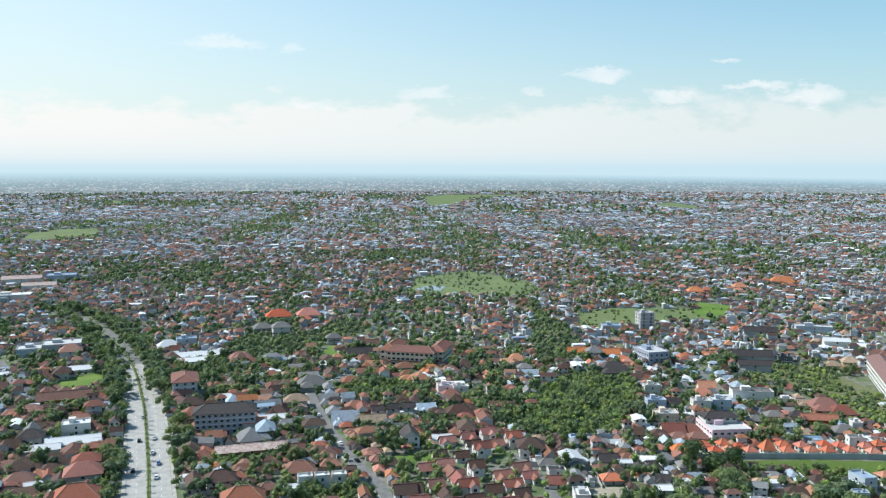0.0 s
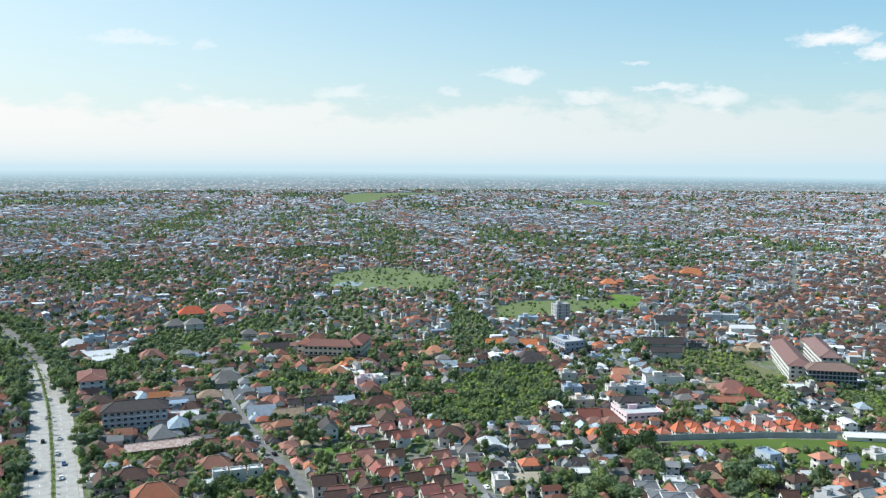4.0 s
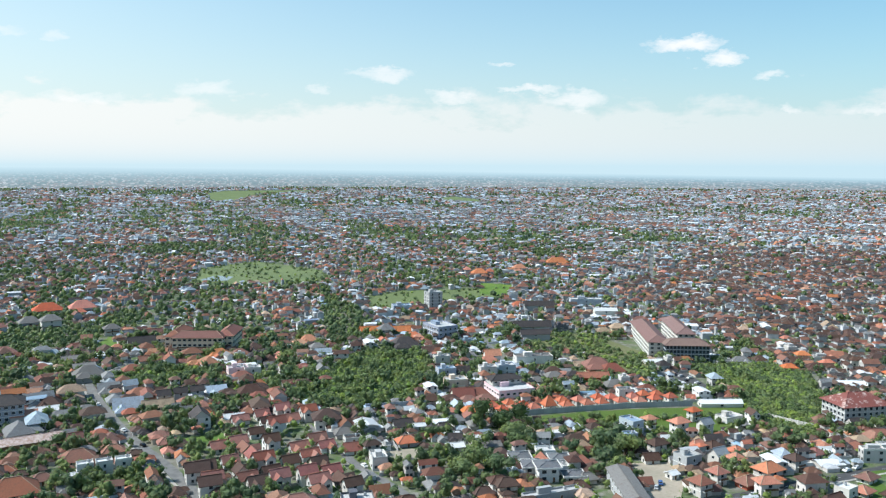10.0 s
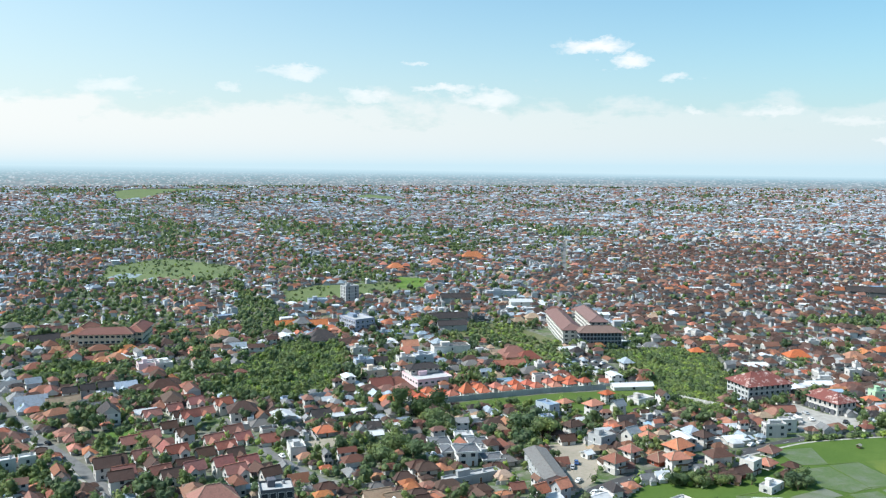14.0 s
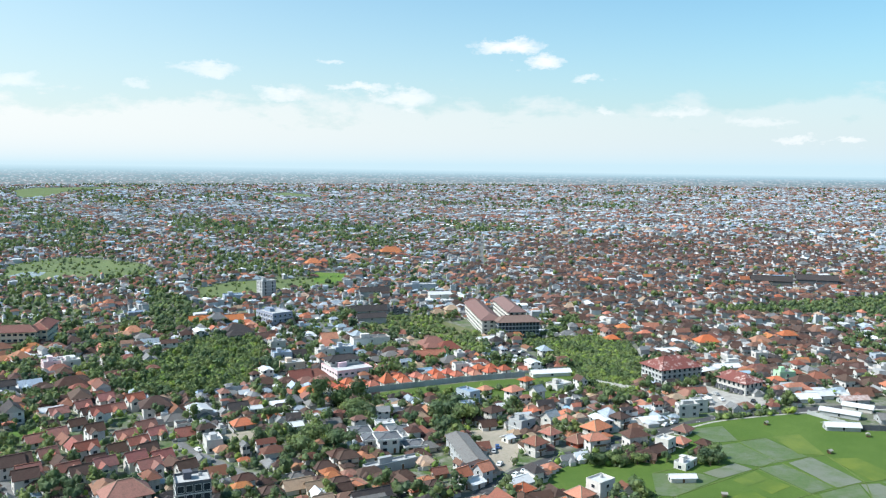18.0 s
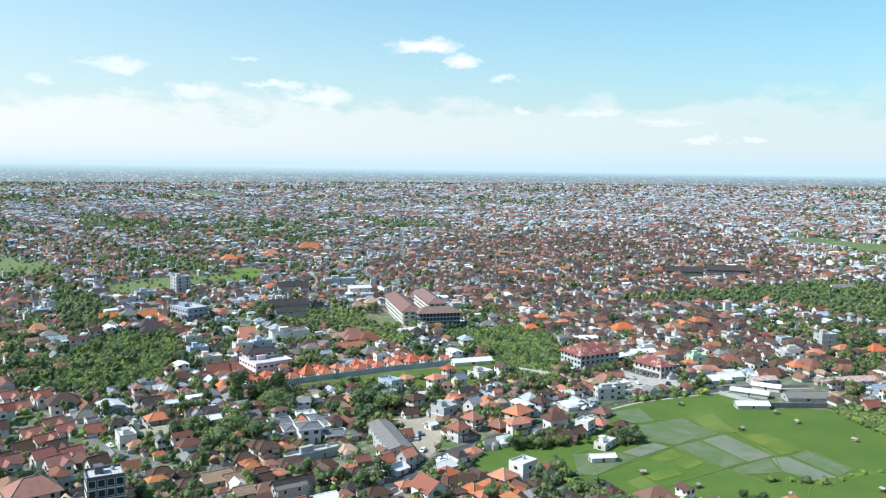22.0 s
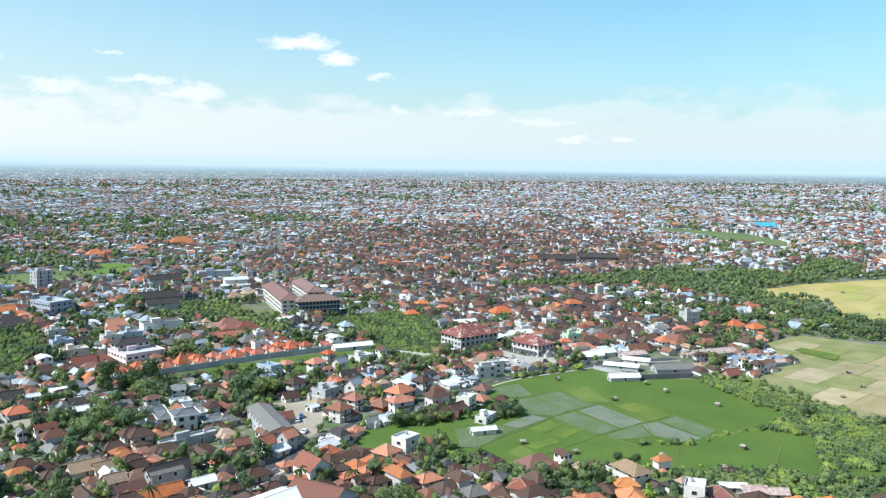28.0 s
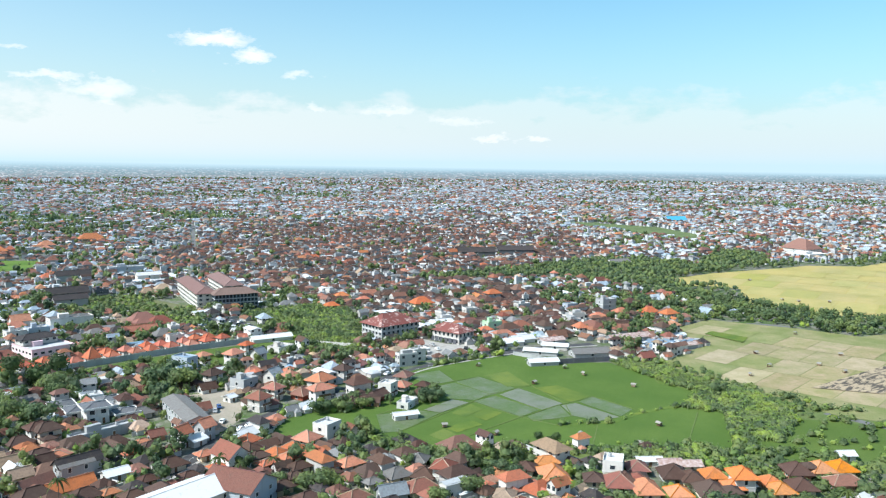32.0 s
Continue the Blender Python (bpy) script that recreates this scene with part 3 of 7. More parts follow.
thing("ground", bulk("ground", gv, np.stack((a0, a0 + 144, a1 + 144, a1), -1).reshape(-1, 4), mats=(MAT["ground"],), smooth=True),
      "green and bare brown earth between the houses", "ground", "structure")

# ---- the distance: a glowing ring with painted haze behind the town ----
FAR = 4800.0


def distance_mat():
    """land beyond the town under painted blue haze, melting into the sky at its rim"""
    m = Nodes("hazy_distance")
    uv = m.n.new("ShaderNodeUVMap").outputs[0]
    sep = m.n.new("ShaderNodeSeparateXYZ")
    m.l.new(uv, sep.inputs[0])
    u, v = sep.outputs[0], sep.outputs[1]

    def field(kind, su, sv, detail=3.0):
        mp = m.n.new("ShaderNodeMapping")
        mp.inputs["Scale"].default_value = (su, sv, 1)
        m.l.new(uv, mp.inputs[0])
        n = m.n.new(kind)
        m.l.new(mp.outputs[0], n.inputs["Vector"])
        if kind == "ShaderNodeTexNoise":
            n.inputs["Scale"].default_value, n.inputs["Detail"].default_value = 1.0, detail
            return n.outputs[0]
        n.inputs["Scale"].default_value = 1.0
        return n.outputs["Color"]

    cell = m.n.new("ShaderNodeSeparateColor")
    m.l.new(field("ShaderNodeTexVoronoi", 1 / 11, 30.0), cell.inputs[0])
    quarter, streak = field("ShaderNodeTexNoise", 1 / 260, 7.0), field("ShaderNodeTexNoise", 1 / 45, 16.0)
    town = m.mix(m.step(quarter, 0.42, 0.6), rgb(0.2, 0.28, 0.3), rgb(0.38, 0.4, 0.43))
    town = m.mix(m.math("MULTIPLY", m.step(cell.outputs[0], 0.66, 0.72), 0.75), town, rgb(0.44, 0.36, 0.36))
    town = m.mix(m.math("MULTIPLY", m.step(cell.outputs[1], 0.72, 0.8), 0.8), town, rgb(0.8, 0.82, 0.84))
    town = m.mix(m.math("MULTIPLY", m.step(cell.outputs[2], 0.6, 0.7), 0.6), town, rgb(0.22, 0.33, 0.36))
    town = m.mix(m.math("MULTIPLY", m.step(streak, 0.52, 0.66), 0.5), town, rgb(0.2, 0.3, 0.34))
    # glare painted in: the haze is paler towards the sun
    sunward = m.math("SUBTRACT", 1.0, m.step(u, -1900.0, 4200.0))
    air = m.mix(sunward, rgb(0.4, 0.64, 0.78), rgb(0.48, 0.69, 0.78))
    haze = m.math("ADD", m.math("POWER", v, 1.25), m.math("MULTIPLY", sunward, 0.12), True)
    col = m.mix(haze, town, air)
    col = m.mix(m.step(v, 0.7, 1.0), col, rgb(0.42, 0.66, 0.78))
    # the painted haze gives off its own light
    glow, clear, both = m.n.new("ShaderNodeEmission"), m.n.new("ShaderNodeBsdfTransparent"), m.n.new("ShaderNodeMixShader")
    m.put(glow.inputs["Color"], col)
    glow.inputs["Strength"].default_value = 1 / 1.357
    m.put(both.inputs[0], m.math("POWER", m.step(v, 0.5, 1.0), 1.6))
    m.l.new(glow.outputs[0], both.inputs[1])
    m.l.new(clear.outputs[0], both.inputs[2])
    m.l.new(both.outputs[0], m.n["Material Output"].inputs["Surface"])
    return m.mat


ra = np.radians(np.linspace(-180, 180, 361))
rim = np.interp(np.degrees(ra), (-180, -110, -40, -8, 4, 18, 33, 55, 80, 180), (58, 88, 118, 115, 106, 93, 78, 63, 59, 58))
rows_ = np.linspace(0, 1, 9)
bx = np.stack((np.outer(rows_ * 0 + FAR, np.sin(ra)), np.outer(rows_ * 0 + FAR, np.cos(ra)), np.outer(rows_, rim + 4) - 4), -1).reshape(-1, 3)
ii, jj = np.meshgrid(np.arange(8), np.arange(360), indexing="ij")
c0 = (ii * 361 + jj).ravel()
ring_q = np.stack((c0, c0 + 361, c0 + 362, c0 + 1), -1)
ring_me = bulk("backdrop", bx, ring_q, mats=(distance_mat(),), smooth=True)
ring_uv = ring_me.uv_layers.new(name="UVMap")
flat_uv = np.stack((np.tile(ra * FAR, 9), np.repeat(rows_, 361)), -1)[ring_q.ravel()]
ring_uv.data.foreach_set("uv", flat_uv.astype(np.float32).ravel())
thing("backdrop", ring_me, "painted pale blue haze over a plain along the horizon", "distance", "structure")

for poly, key, lab in (
        (FIELDS["meadow"], "meadow", "rough green meadow among the houses"), (FIELDS["pasture"], "meadow", "bright green open field beside the woods"),
        (FIELDS["lawn"], "grass", "small green lawn between houses"), (FIELDS["strip"], "paddy", "long green planted strip below a grey wall"),
        (OPEN["car_park"], "dirt", "bare gravel yard beside the road"), (OPEN["school_yard"], "paving", "pale paved yard in front of the halls"),
        (OPEN["lawn_a"], "grass", "small green lawn among trees"), (OPEN["vacant"], "dirt", "vacant lot of dry bare earth"), (OPEN["rough"], "scrubland", "rough plot of dry yellow-green scrub"),
        (OPEN["car_lot"], "asphalt", "grey parking lot with parked cars"), (OPEN["junk"], "dirt", "bare yard of a scrap dealer"), (OPEN["lawn_b"], "grass", "small mown lawn beside the houses"),
        (OPEN["far_a"], "meadow", "distant green field in the town"), (OPEN["far_b"], "grass", "green plot between the houses"),
        (OPEN["field_south"], "bund", "weedy strip at the edge of the rice field"), (WOODS["scrub"], "grass", "overgrown plot of tall bright green weeds"), (WOODS["thicket"], "grass", "overgrown green ground under the thicket"), (WOODS["hedge_strip"], "grass", "weedy green plot beside the lane"), (WOODS["shrubs"], "grass", "weedy green plot beside the sheds"), (OPEN["field_gap"], "bund", "weedy strip between the rice field and the stubble"), (OPEN["farm"], "bund", "weedy farm ground beside the grove"), (OPEN["plot_east"], "paddy", "green rice plot behind the banana grove")):
    sheet("field" if key in ("grass", "paddy", "bund", "meadow", "scrubland") else "yard", poly, 0.05, MAT[key], lab, "field" if key in ("grass", "paddy", "bund", "meadow", "scrubland") else "yard")
pond = [(-32, 965), (-16, 998), (4, 983), (-3, 952), (-25, 947)]
sheet("water", pond, 0.12, MAT["water"], "shallow pool of water in the meadow", "water")
for nm in ("far_meadow", "far_pasture", "far_paddock", "west_meadow", "west_paddock"):
    sheet("field", FIELDS[nm], 1.0, MAT["meadow"], "distant green field in the town", "field")

# ---- trees ----
def crown(seed, n, rx, rz, leaf, core=1, z0=0.0):
    """a crown of many leaf tufts round a ragged dark core: corners, four- and three-cornered faces"""
    r = np.random.default_rng(seed)
    lobes = r.normal(size=(5, 3)) * (0.42, 0.42, 0.3)
    lobe = lobes[r.integers(0, 5, n)]
    d = r.normal(size=(n, 3))
    d /= np.linalg.norm(d, axis=1)[:, None]
    c = lobe + d * (0.26 + 0.34 * r.random(n) ** 0.6)[:, None]
    c = c * (rx, rx, rz) + (0, 0, z0 + rz * 0.85)
    u = np.cross(d, r.normal(size=(n, 3)))
    u /= np.linalg.norm(u, axis=1)[:, None]
    w = np.cross(d, u) + d * r.normal(scale=0.5, size=(n, 1))
    s = leaf * (0.6 + 0.8 * r.random((n, 1)))
    v = np.stack((c - u * s - w * s * 0.3, c + u * s * 0.3 - w * s, c + u * s + w * s * 0.4, c - u * s * 0.4 + w * s), 1).reshape(-1, 3)
    q = np.arange(4 * n).reshape(-1, 4)
    # the core: a lumpy low ball for each lobe
    phi = (1 + 5 ** 0.5) / 2
    ico = np.array([(-1, phi, 0), (1, phi, 0), (-1, -phi, 0), (1, -phi, 0), (0, -1, phi), (0, 1, phi), (0, -1, -phi), (0, 1, -phi), (phi, 0, -1), (phi, 0, 1), (-phi, 0, -1), (-phi, 0, 1)]) / 1.9
    icf = np.array([(0, 11, 5), (0, 5, 1), (0, 1, 7), (0, 7, 10), (0, 10, 11), (1, 5, 9), (5, 11, 4), (11, 10, 2), (10, 7, 6), (7, 1, 8), (3, 9, 4), (3, 4, 2), (3, 2, 6), (3, 6, 8), (3, 8, 9), (4, 9, 5), (2, 4, 11), (6, 2, 10), (8, 6, 7), (9, 8, 1)])
    t = []
    for k in range(core):
        b = ico * (0.34 + 0.14 * r.random((12, 1))) + (lobes[k] if core > 1 else 0)
        if core == 1:
            b = b * 1.5
        t.append(icf + len(v))
        v = np.concatenate((v, b * (rx, rx, rz) + (0, 0, z0 + rz * 0.85)))
    # tufts are shaded as part of the round crown
    mid = np.array((0, 0, z0 + rz * 0.85))
    way = (v - mid) / (rx, rx, rz)
    way[:4 * n] += np.repeat(d, 4, 0) * 0.5 + np.repeat(r.normal(scale=0.22, size=(n, 3)), 4, 0) + (0, 0, 0.12)
    way /= np.linalg.norm(way, axis=1)[:, None] + 1e-6
    return v, q, np.concatenate(t) if t else np.zeros((0, 3), int), way


def palm_crown(seed, n, length, z0, wide=0.09):
    """drooping fronds, each a bent strip with two sides"""
    r = np.random.default_rng(seed)
    v, q = [], []
    for k in range(n):
        a, up = 2 * math.pi * k / n + r.normal() * 0.2, r.uniform(-0.1, 0.9)
        way, side = np.array((math.cos(a), math.sin(a), 0)), np.array((-math.sin(a), math.cos(a), 0))
        o = len(v)
        for s in np.linspace(0, 1, 5):
            p = way * length * s * (1 - 0.15 * s) + np.array((0, 0, z0 + length * (up * s - 0.95 * s * s)))
            wd = wide * length * math.sin(math.pi * min(0.95, s * 0.8 + 0.18))
            v += [p - side * wd - (0, 0, wd * 0.6), p, p + side * wd - (0, 0, wd * 0.6)]
        for i in range(4):
            q += [(o + 3 * i, o + 3 * i + 1, o + 3 * i + 4, o + 3 * i + 3), (o + 3 * i + 1, o + 3 * i + 2, o + 3 * i + 5, o + 3 * i + 4)]
    return np.array(v), np.array(q), np.zeros((0, 3), int)


def trunk(seed, h, r0, limbs=4, lean=0.05):
    """a tapered trunk with limbs"""
    r = np.random.default_rng(seed)
    s = Shape()

    def limb(a, b, ra, rb):
        a, b = Vector(a), Vector(b)
        ax = (b - a).normalized()
        u = ax.orthogonal().normalized()
        w = ax.cross(u)
        ring = [(math.cos(k * math.pi / 3), math.sin(k * math.pi / 3)) for k in range(6)]
        s.add([a + (u * c + w * e) * ra for c, e in ring] + [b + (u * c + w * e) * rb for c, e in ring], [(k, (k + 1) % 6, 6 + (k + 1) % 6, 6 + k) for k in range(6)])

    top = (lean * h, 0, h)
    limb((0, 0, -0.2), (lean * h * 0.4, 0, h * 0.5), r0, r0 * 0.75)
    limb((lean * h * 0.4, 0, h * 0.5), top, r0 * 0.75, r0 * 0.5)
    for k in range(limbs):
        a = 2 * math.pi * k / max(limbs, 1) + r.random()
        limb((lean * h * 0.8, 0, h * r.uniform(0.65, 0.95)), (lean * h + math.cos(a) * h * 0.5, math.sin(a) * h * 0.5, h * r.uniform(1.15, 1.5)), r0 * 0.4, r0 * 0.12)
    return s.mesh("trunk", MAT["bark"])


def scatter(name, tmpl, xyz, rot, scale, mats, label, category, slots=(0, 0)):
    """many copies of one template joined into one mesh of kind stuff"""
    v, q, t = tmpl[:3]
    n, k = len(xyz), len(v)
    if not n:
        return None
    c, s = np.cos(rot), np.sin(rot)
    sc = scale if scale.ndim == 2 else np.repeat(scale[:, None], 3, 1)
    p = v[None] * sc[:, None]
    out = np.stack((p[..., 0] * c[:, None] - p[..., 1] * s[:, None], p[..., 0] * s[:, None] + p[..., 1] * c[:, None], p[..., 2]), -1) + xyz[:, None]
    base = (np.arange(n) * k)[:, None, None]
    qq, tt = (q[None] + base).reshape(-1, 4), (t[None] + base).reshape(-1, 3)
    turned = None
    if len(tmpl) > 3:
        m = tmpl[3][None]
        turned = np.stack((m[..., 0] * c[:, None] - m[..., 1] * s[:, None], m[..., 0] * s[:, None] + m[..., 1] * c[:, None], np.broadcast_to(m[..., 2], (n, k))), -1).reshape(-1, 3)
    me = bulk(name, out.reshape(-1, 3), qq, tt, mats, np.full(len(qq), slots[0]), np.full(len(tt), slots[1]), normals=turned)
    return thing(name, me, label, category, "stuff")


# ---- houses in bulk ----
def houses(name, H, mats, label, windows=False, kind_of="hip"):
    """H: rows x, y, turn, width, depth, wall height, roof height. Walls, roofs and windows of many houses in one mesh"""
    if not len(H):
        return None
    x, y, a, w, d, h, rh = H.T
    n = len(H)
    zg = np.zeros(n)
    V, Q, T, qm, tm = [], [], [], [], []
    count = 0

    def emit(cols, quads, tris, sq, st):
        nonlocal count
        v = np.stack([np.stack(np.broadcast_arrays(*c), -1) for c in cols], 1).astype(float)
        k = v.shape[1]
        V.append(v)
        base = count + (np.arange(n) * k)[:, None, None]
        if quads:
            Q.append((np.array(quads)[None] + base).reshape(-1, 4)), qm.append(np.full(n * len(quads), sq))
        if tris:
            T.append((np.array(tris)[None] + base).reshape(-1, 3)), tm.append(np.full(n * len(tris), st))
        count += n * k

    W, D, o = w / 2, d / 2, 0.0 * w
    b = o - 1.0
    emit([(-W, -D, b), (W, -D, b), (W, D, b), (-W, D, b), (-W, -D, h), (W, -D, h), (W, D, h), (-W, D, h)],
         [(0, 1, 5, 4), (1, 2, 6, 5), (2, 3, 7, 6), (3, 0, 4, 7)] + ([(4, 5, 6, 7)] if kind_of == "flat" else []), [], 0, 0)
    if kind_of == "flat":
        # parapet and a roof box
        for sx, sy, lx, ly in ((0, -1, 1, 0), (0, 1, 1, 0), (-1, 0, 0, 1), (1, 0, 0, 1)):
            ex, ey = np.where(lx, W, 0.12), np.where(ly, D, 0.12)
            cx, cy = sx * (W - 0.12), sy * (D - 0.12)
            emit([(cx - ex, cy - ey, h), (cx + ex, cy - ey, h), (cx + ex, cy + ey, h), (cx - ex, cy + ey, h), (cx - ex, cy - ey, h + .8), (cx + ex, cy - ey, h + .8), (cx + ex, cy + ey, h + .8), (cx - ex, cy + ey, h + .8)],
                 [(0, 1, 5, 4), (1, 2, 6, 5), (2, 3, 7, 6), (3, 0, 4, 7), (4, 5, 6, 7)], [], 0, 0)
        k = 0.3 + 0.25 * np.abs(np.sin(x * 3.1))
        emit([(-W * k, -D * k, h), (W * k, -D * k, h), (W * k, D * k, h), (-W * k, D * k, h), (-W * k, -D * k, h + 2), (W * k, -D * k, h + 2), (W * k, D * k, h + 2), (-W * k, D * k, h + 2)],
             [(0, 1, 5, 4), (1, 2, 6, 5), (2, 3, 7, 6), (3, 0, 4, 7), (4, 5, 6, 7)], [], 1, 1)
    elif kind_of == "hip":
        e = 0.14 * d + 0.3
        R = np.maximum(w - d, 0) / 2 + 0.04 * w
        z = h - 0.25
        emit([(-W - e, -D - e, z), (W + e, -D - e, z), (W + e, D + e, z), (-W - e, D + e, z), (-R, o, h + rh), (R, o, h + rh)], [(0, 1, 5, 4), (2, 3, 4, 5)], [(1, 2, 5), (3, 0, 4)], 1, 1)
    else:
        e = 0.06 * d + 0.15
        z = h - 0.25
        emit([(-W - e, -D - e, z), (W + e, -D - e, z), (W + e, D + e, z), (-W - e, D + e, z), (-W - e, o, h + rh), (W + e, o, h + rh)], [(0, 1, 5, 4), (2, 3, 4, 5)], [], 1, 1)
        emit([(-W, -D, h - .1), (-W, D, h - .1), (-W, o, h + rh - .1), (W, -D, h - .1), (W, D, h - .1), (W, o, h + rh - .1)], [], [(1, 0, 2), (3, 4, 5)], 0, 0)
    if windows and kind_of != "flat":
        # a lower wing in front, under a roof of its own
        side = np.where(np.sin(x * 7.7 + y * 3.3) > 0, 1.0, -1.0)
        ww, wd, wh = W * (0.42 + 0.16 * np.abs(np.sin(y * 1.9))), D * 0.62, np.minimum(h, 2.0)
        cx, cy = side * (W - ww) * 0.9, -D - wd * 0.55
        emit([(cx - ww, cy - wd, b), (cx + ww, cy - wd, b), (cx + ww, cy + wd, b), (cx - ww, cy + wd, b), (cx - ww, cy - wd, wh), (cx + ww, cy - wd, wh), (cx + ww, cy + wd, wh), (cx - ww, cy + wd, wh)],
             [(0, 1, 5, 4), (1, 2, 6, 5), (3, 0, 4, 7)], [], 0, 0)
        e, rz = 0.35, wh + rh * 0.55
        emit([(cx - ww - e, cy - wd - e, wh - .2), (cx + ww + e, cy - wd - e, wh - .2), (cx + ww + e, cy + wd, wh - .2), (cx - ww - e, cy + wd, wh - .2), (cx, cy - wd * 0.3, rz), (cx, cy + wd, rz)],
             [(1, 2, 5, 4), (3, 0, 4, 5)], [(0, 1, 4)], 1, 1)
    if windows:
        for fl in (0, 1):
            on = np.where(h > 2.8 * fl + 2.4, 1.0, 0.0)
            z0, z1 = 0.9 + 3.0 * fl, 0.9 + 3.0 * fl + 1.3 * on
            for s in (-0.28, 0.28):
                for g in (-1, 1):
                    cx, ww, yy = W * 2 * s, 0.7 * on, g * (D + 0.03)
                    emit([(cx - ww, yy, z0), (cx + ww, yy, z0), (cx + ww, yy, z1), (cx - ww, yy, z1)], [(0, 1, 2, 3) if g < 0 else (1, 0, 3, 2)], [], 2, 2)
                    cy, dd, xx = D * 2 * s, 0.6 * on, g * (W + 0.03)
                    emit([(xx, cy - dd, z0), (xx, cy + dd, z0), (xx, cy + dd, z1), (xx, cy - dd, z1)], [(0, 1, 2, 3) if g > 0 else (1, 0, 3, 2)], [], 2, 2)
    c, s = np.cos(a), np.sin(a)
    out = []
    for v in V:
        out.append(np.stack((v[..., 0] * c[:, None] - v[..., 1] * s[:, None] + x[:, None], v[..., 0] * s[:, None] + v[..., 1] * c[:, None] + y[:, None], v[..., 2] + zg[:, None]), -1).reshape(-1, 3))
    me = bulk(name, np.concatenate(out), np.concatenate(Q), np.concatenate(T) if T else None, mats, np.concatenate(qm), np.concatenate(tm) if tm else None)
    return thing(name, me, label, "houses", "stuff")


def street_angle(x, y):
    """the way the streets lie, in radians"""
    return np.radians(np.clip(0.075 * x - 9, -21, 18)) * -1.0


KEEP_OUT = []          # circles x, y, radius kept free for single things


def taken(px, py, grow=0.0):
    t = near_line(px, py, BOULEVARD, 12.5 + grow) | near_line(px, py, LANE, 4.4 + grow) | near_line(px, py, ALLEY, 3.2 + grow) | near_line(px, py, VILLAGE_ROAD, 5.2 + grow)
    for ln in SIDE_LANES:
        t |= near_line(px, py, ln, 3.0 + grow)
    for poly in (*FIELDS.values(), PADDY, STUBBLE, RIPE, *OPEN.values()):
        t |= inside(px, py, poly)
    for x, y, r in KEEP_OUT:
        t |= np.hypot(px - x, py - y) < r + grow
    return t


def candidates(r0, r1, step, jit, a0=-31, a1=76):
    """jittered points of the sector that the camera looks over"""
    g = np.arange(-r1, r1, step)
    px, py = np.meshgrid(g, g)
    px, py = px.ravel() + rng.uniform(-jit, jit, px.size), py.ravel() + rng.uniform(-jit, jit, px.size)
    r, a = np.hypot(px, py), np.degrees(np.arctan2(px, py))
    ok = (r > r0) & (r <= r1) & (a > a0) & (a < a1)
    return px[ok], py[ok]


def lowfreq(px, py, s, seed):
    """smooth noise from a few waves, 0 to 1"""
    r = np.random.default_rng(seed)
    t = np.zeros(len(px))
    for _ in range(6):
        k, ph = r.normal(size=2) / s, r.uniform(0, 6.28)
        t += np.sin(px * k[0] * 2.2 + py * k[1] * 2.2 + ph)
    return np.clip(0.5 + t / 6, 0, 1)

# ---- roads ----
BL = smooth_line(BOULEVARD)
BL_NEAR, BL_FAR = [p for p in BL if p[1] < 600], [p for p in BL if p[1] > 575]
for side in (1, -1):
    strip("road", BL_FAR, 7.0, MAT["worn_asphalt"], "grey asphalt carriageway of the boulevard", "road", -0.3, 0.045, 4.4 * side)
    strip("road", BL_NEAR, 8.8, MAT["concrete_road"], "pale worn carriageway of a divided boulevard", "road", -0.3, 0.05, 5.2 * side)
    strip("pavement", BL_NEAR, 1.6, MAT["paving"], "narrow pale pavement along the boulevard", "pavement", -0.3, 0.2, 10.5 * side)
strip("median", BL, 1.5, MAT["bund"], "planted median with a low kerb", "median", -0.3, 0.28)
strip("road", smooth_line(LANE), 5.4, MAT["worn_asphalt"], "narrow grey asphalt lane between houses", "road")
strip("pavement", smooth_line(LANE), 1.2, MAT["paving"], "pale kerb strip along the lane", "pavement", -0.3, 0.16, 3.7)
strip("road", smooth_line(ALLEY), 3.8, MAT["worn_asphalt"], "narrow grey alley between houses", "road")
VR = smooth_line(VILLAGE_ROAD)
strip("road", VR, 6.6, MAT["asphalt"], "grey asphalt village road along the rice field", "road")
strip("pavement", VR, 1.3, MAT["paving"], "pale concrete edge of the village road", "pavement", -0.3, 0.2, -4.0)
strip("road", smooth_line(FARM_TRACK), 4.0, MAT["paving"], "pale concrete farm track between fields", "road")
for ln in SIDE_LANES:
    strip("road", smooth_line(ln), 4.2, MAT["worn_asphalt"], "pale concrete side lane between houses", "road")


def dashes(line, gap, length, off, count):
    """painted lane marks along a line"""
    made, acc, nxt = 0, 0.0, 0.0
    for (x0, y0), (x1, y1) in zip(line, line[1:]):
        seg = math.hypot(x1 - x0, y1 - y0)
        while nxt < acc + seg and made < count:
            s = (nxt - acc) / seg
            x, y = x0 + (x1 - x0) * s, y0 + (y1 - y0) * s
            a = math.atan2(y1 - y0, x1 - x0)
            yield pose(x - math.sin(a) * off, y + math.cos(a) * off, 0.064, 0, 0, math.degrees(a))
            made += 1
            nxt += gap
        acc += seg


mark_me = Shape().box(-1.5, 1.5, -0.07, 0.07, 0, 0.012).mesh("lane_mark", MAT["paint"])
for line, off, n in ((BL, 5.2, 22), (BL, -5.2, 22), (VR, 0, 20)):
    for m in dashes(line, 9.0, 3, off, n):
        thing("road_mark", mark_me, "short white painted lane mark on the road", "road mark", "structure", "", m)

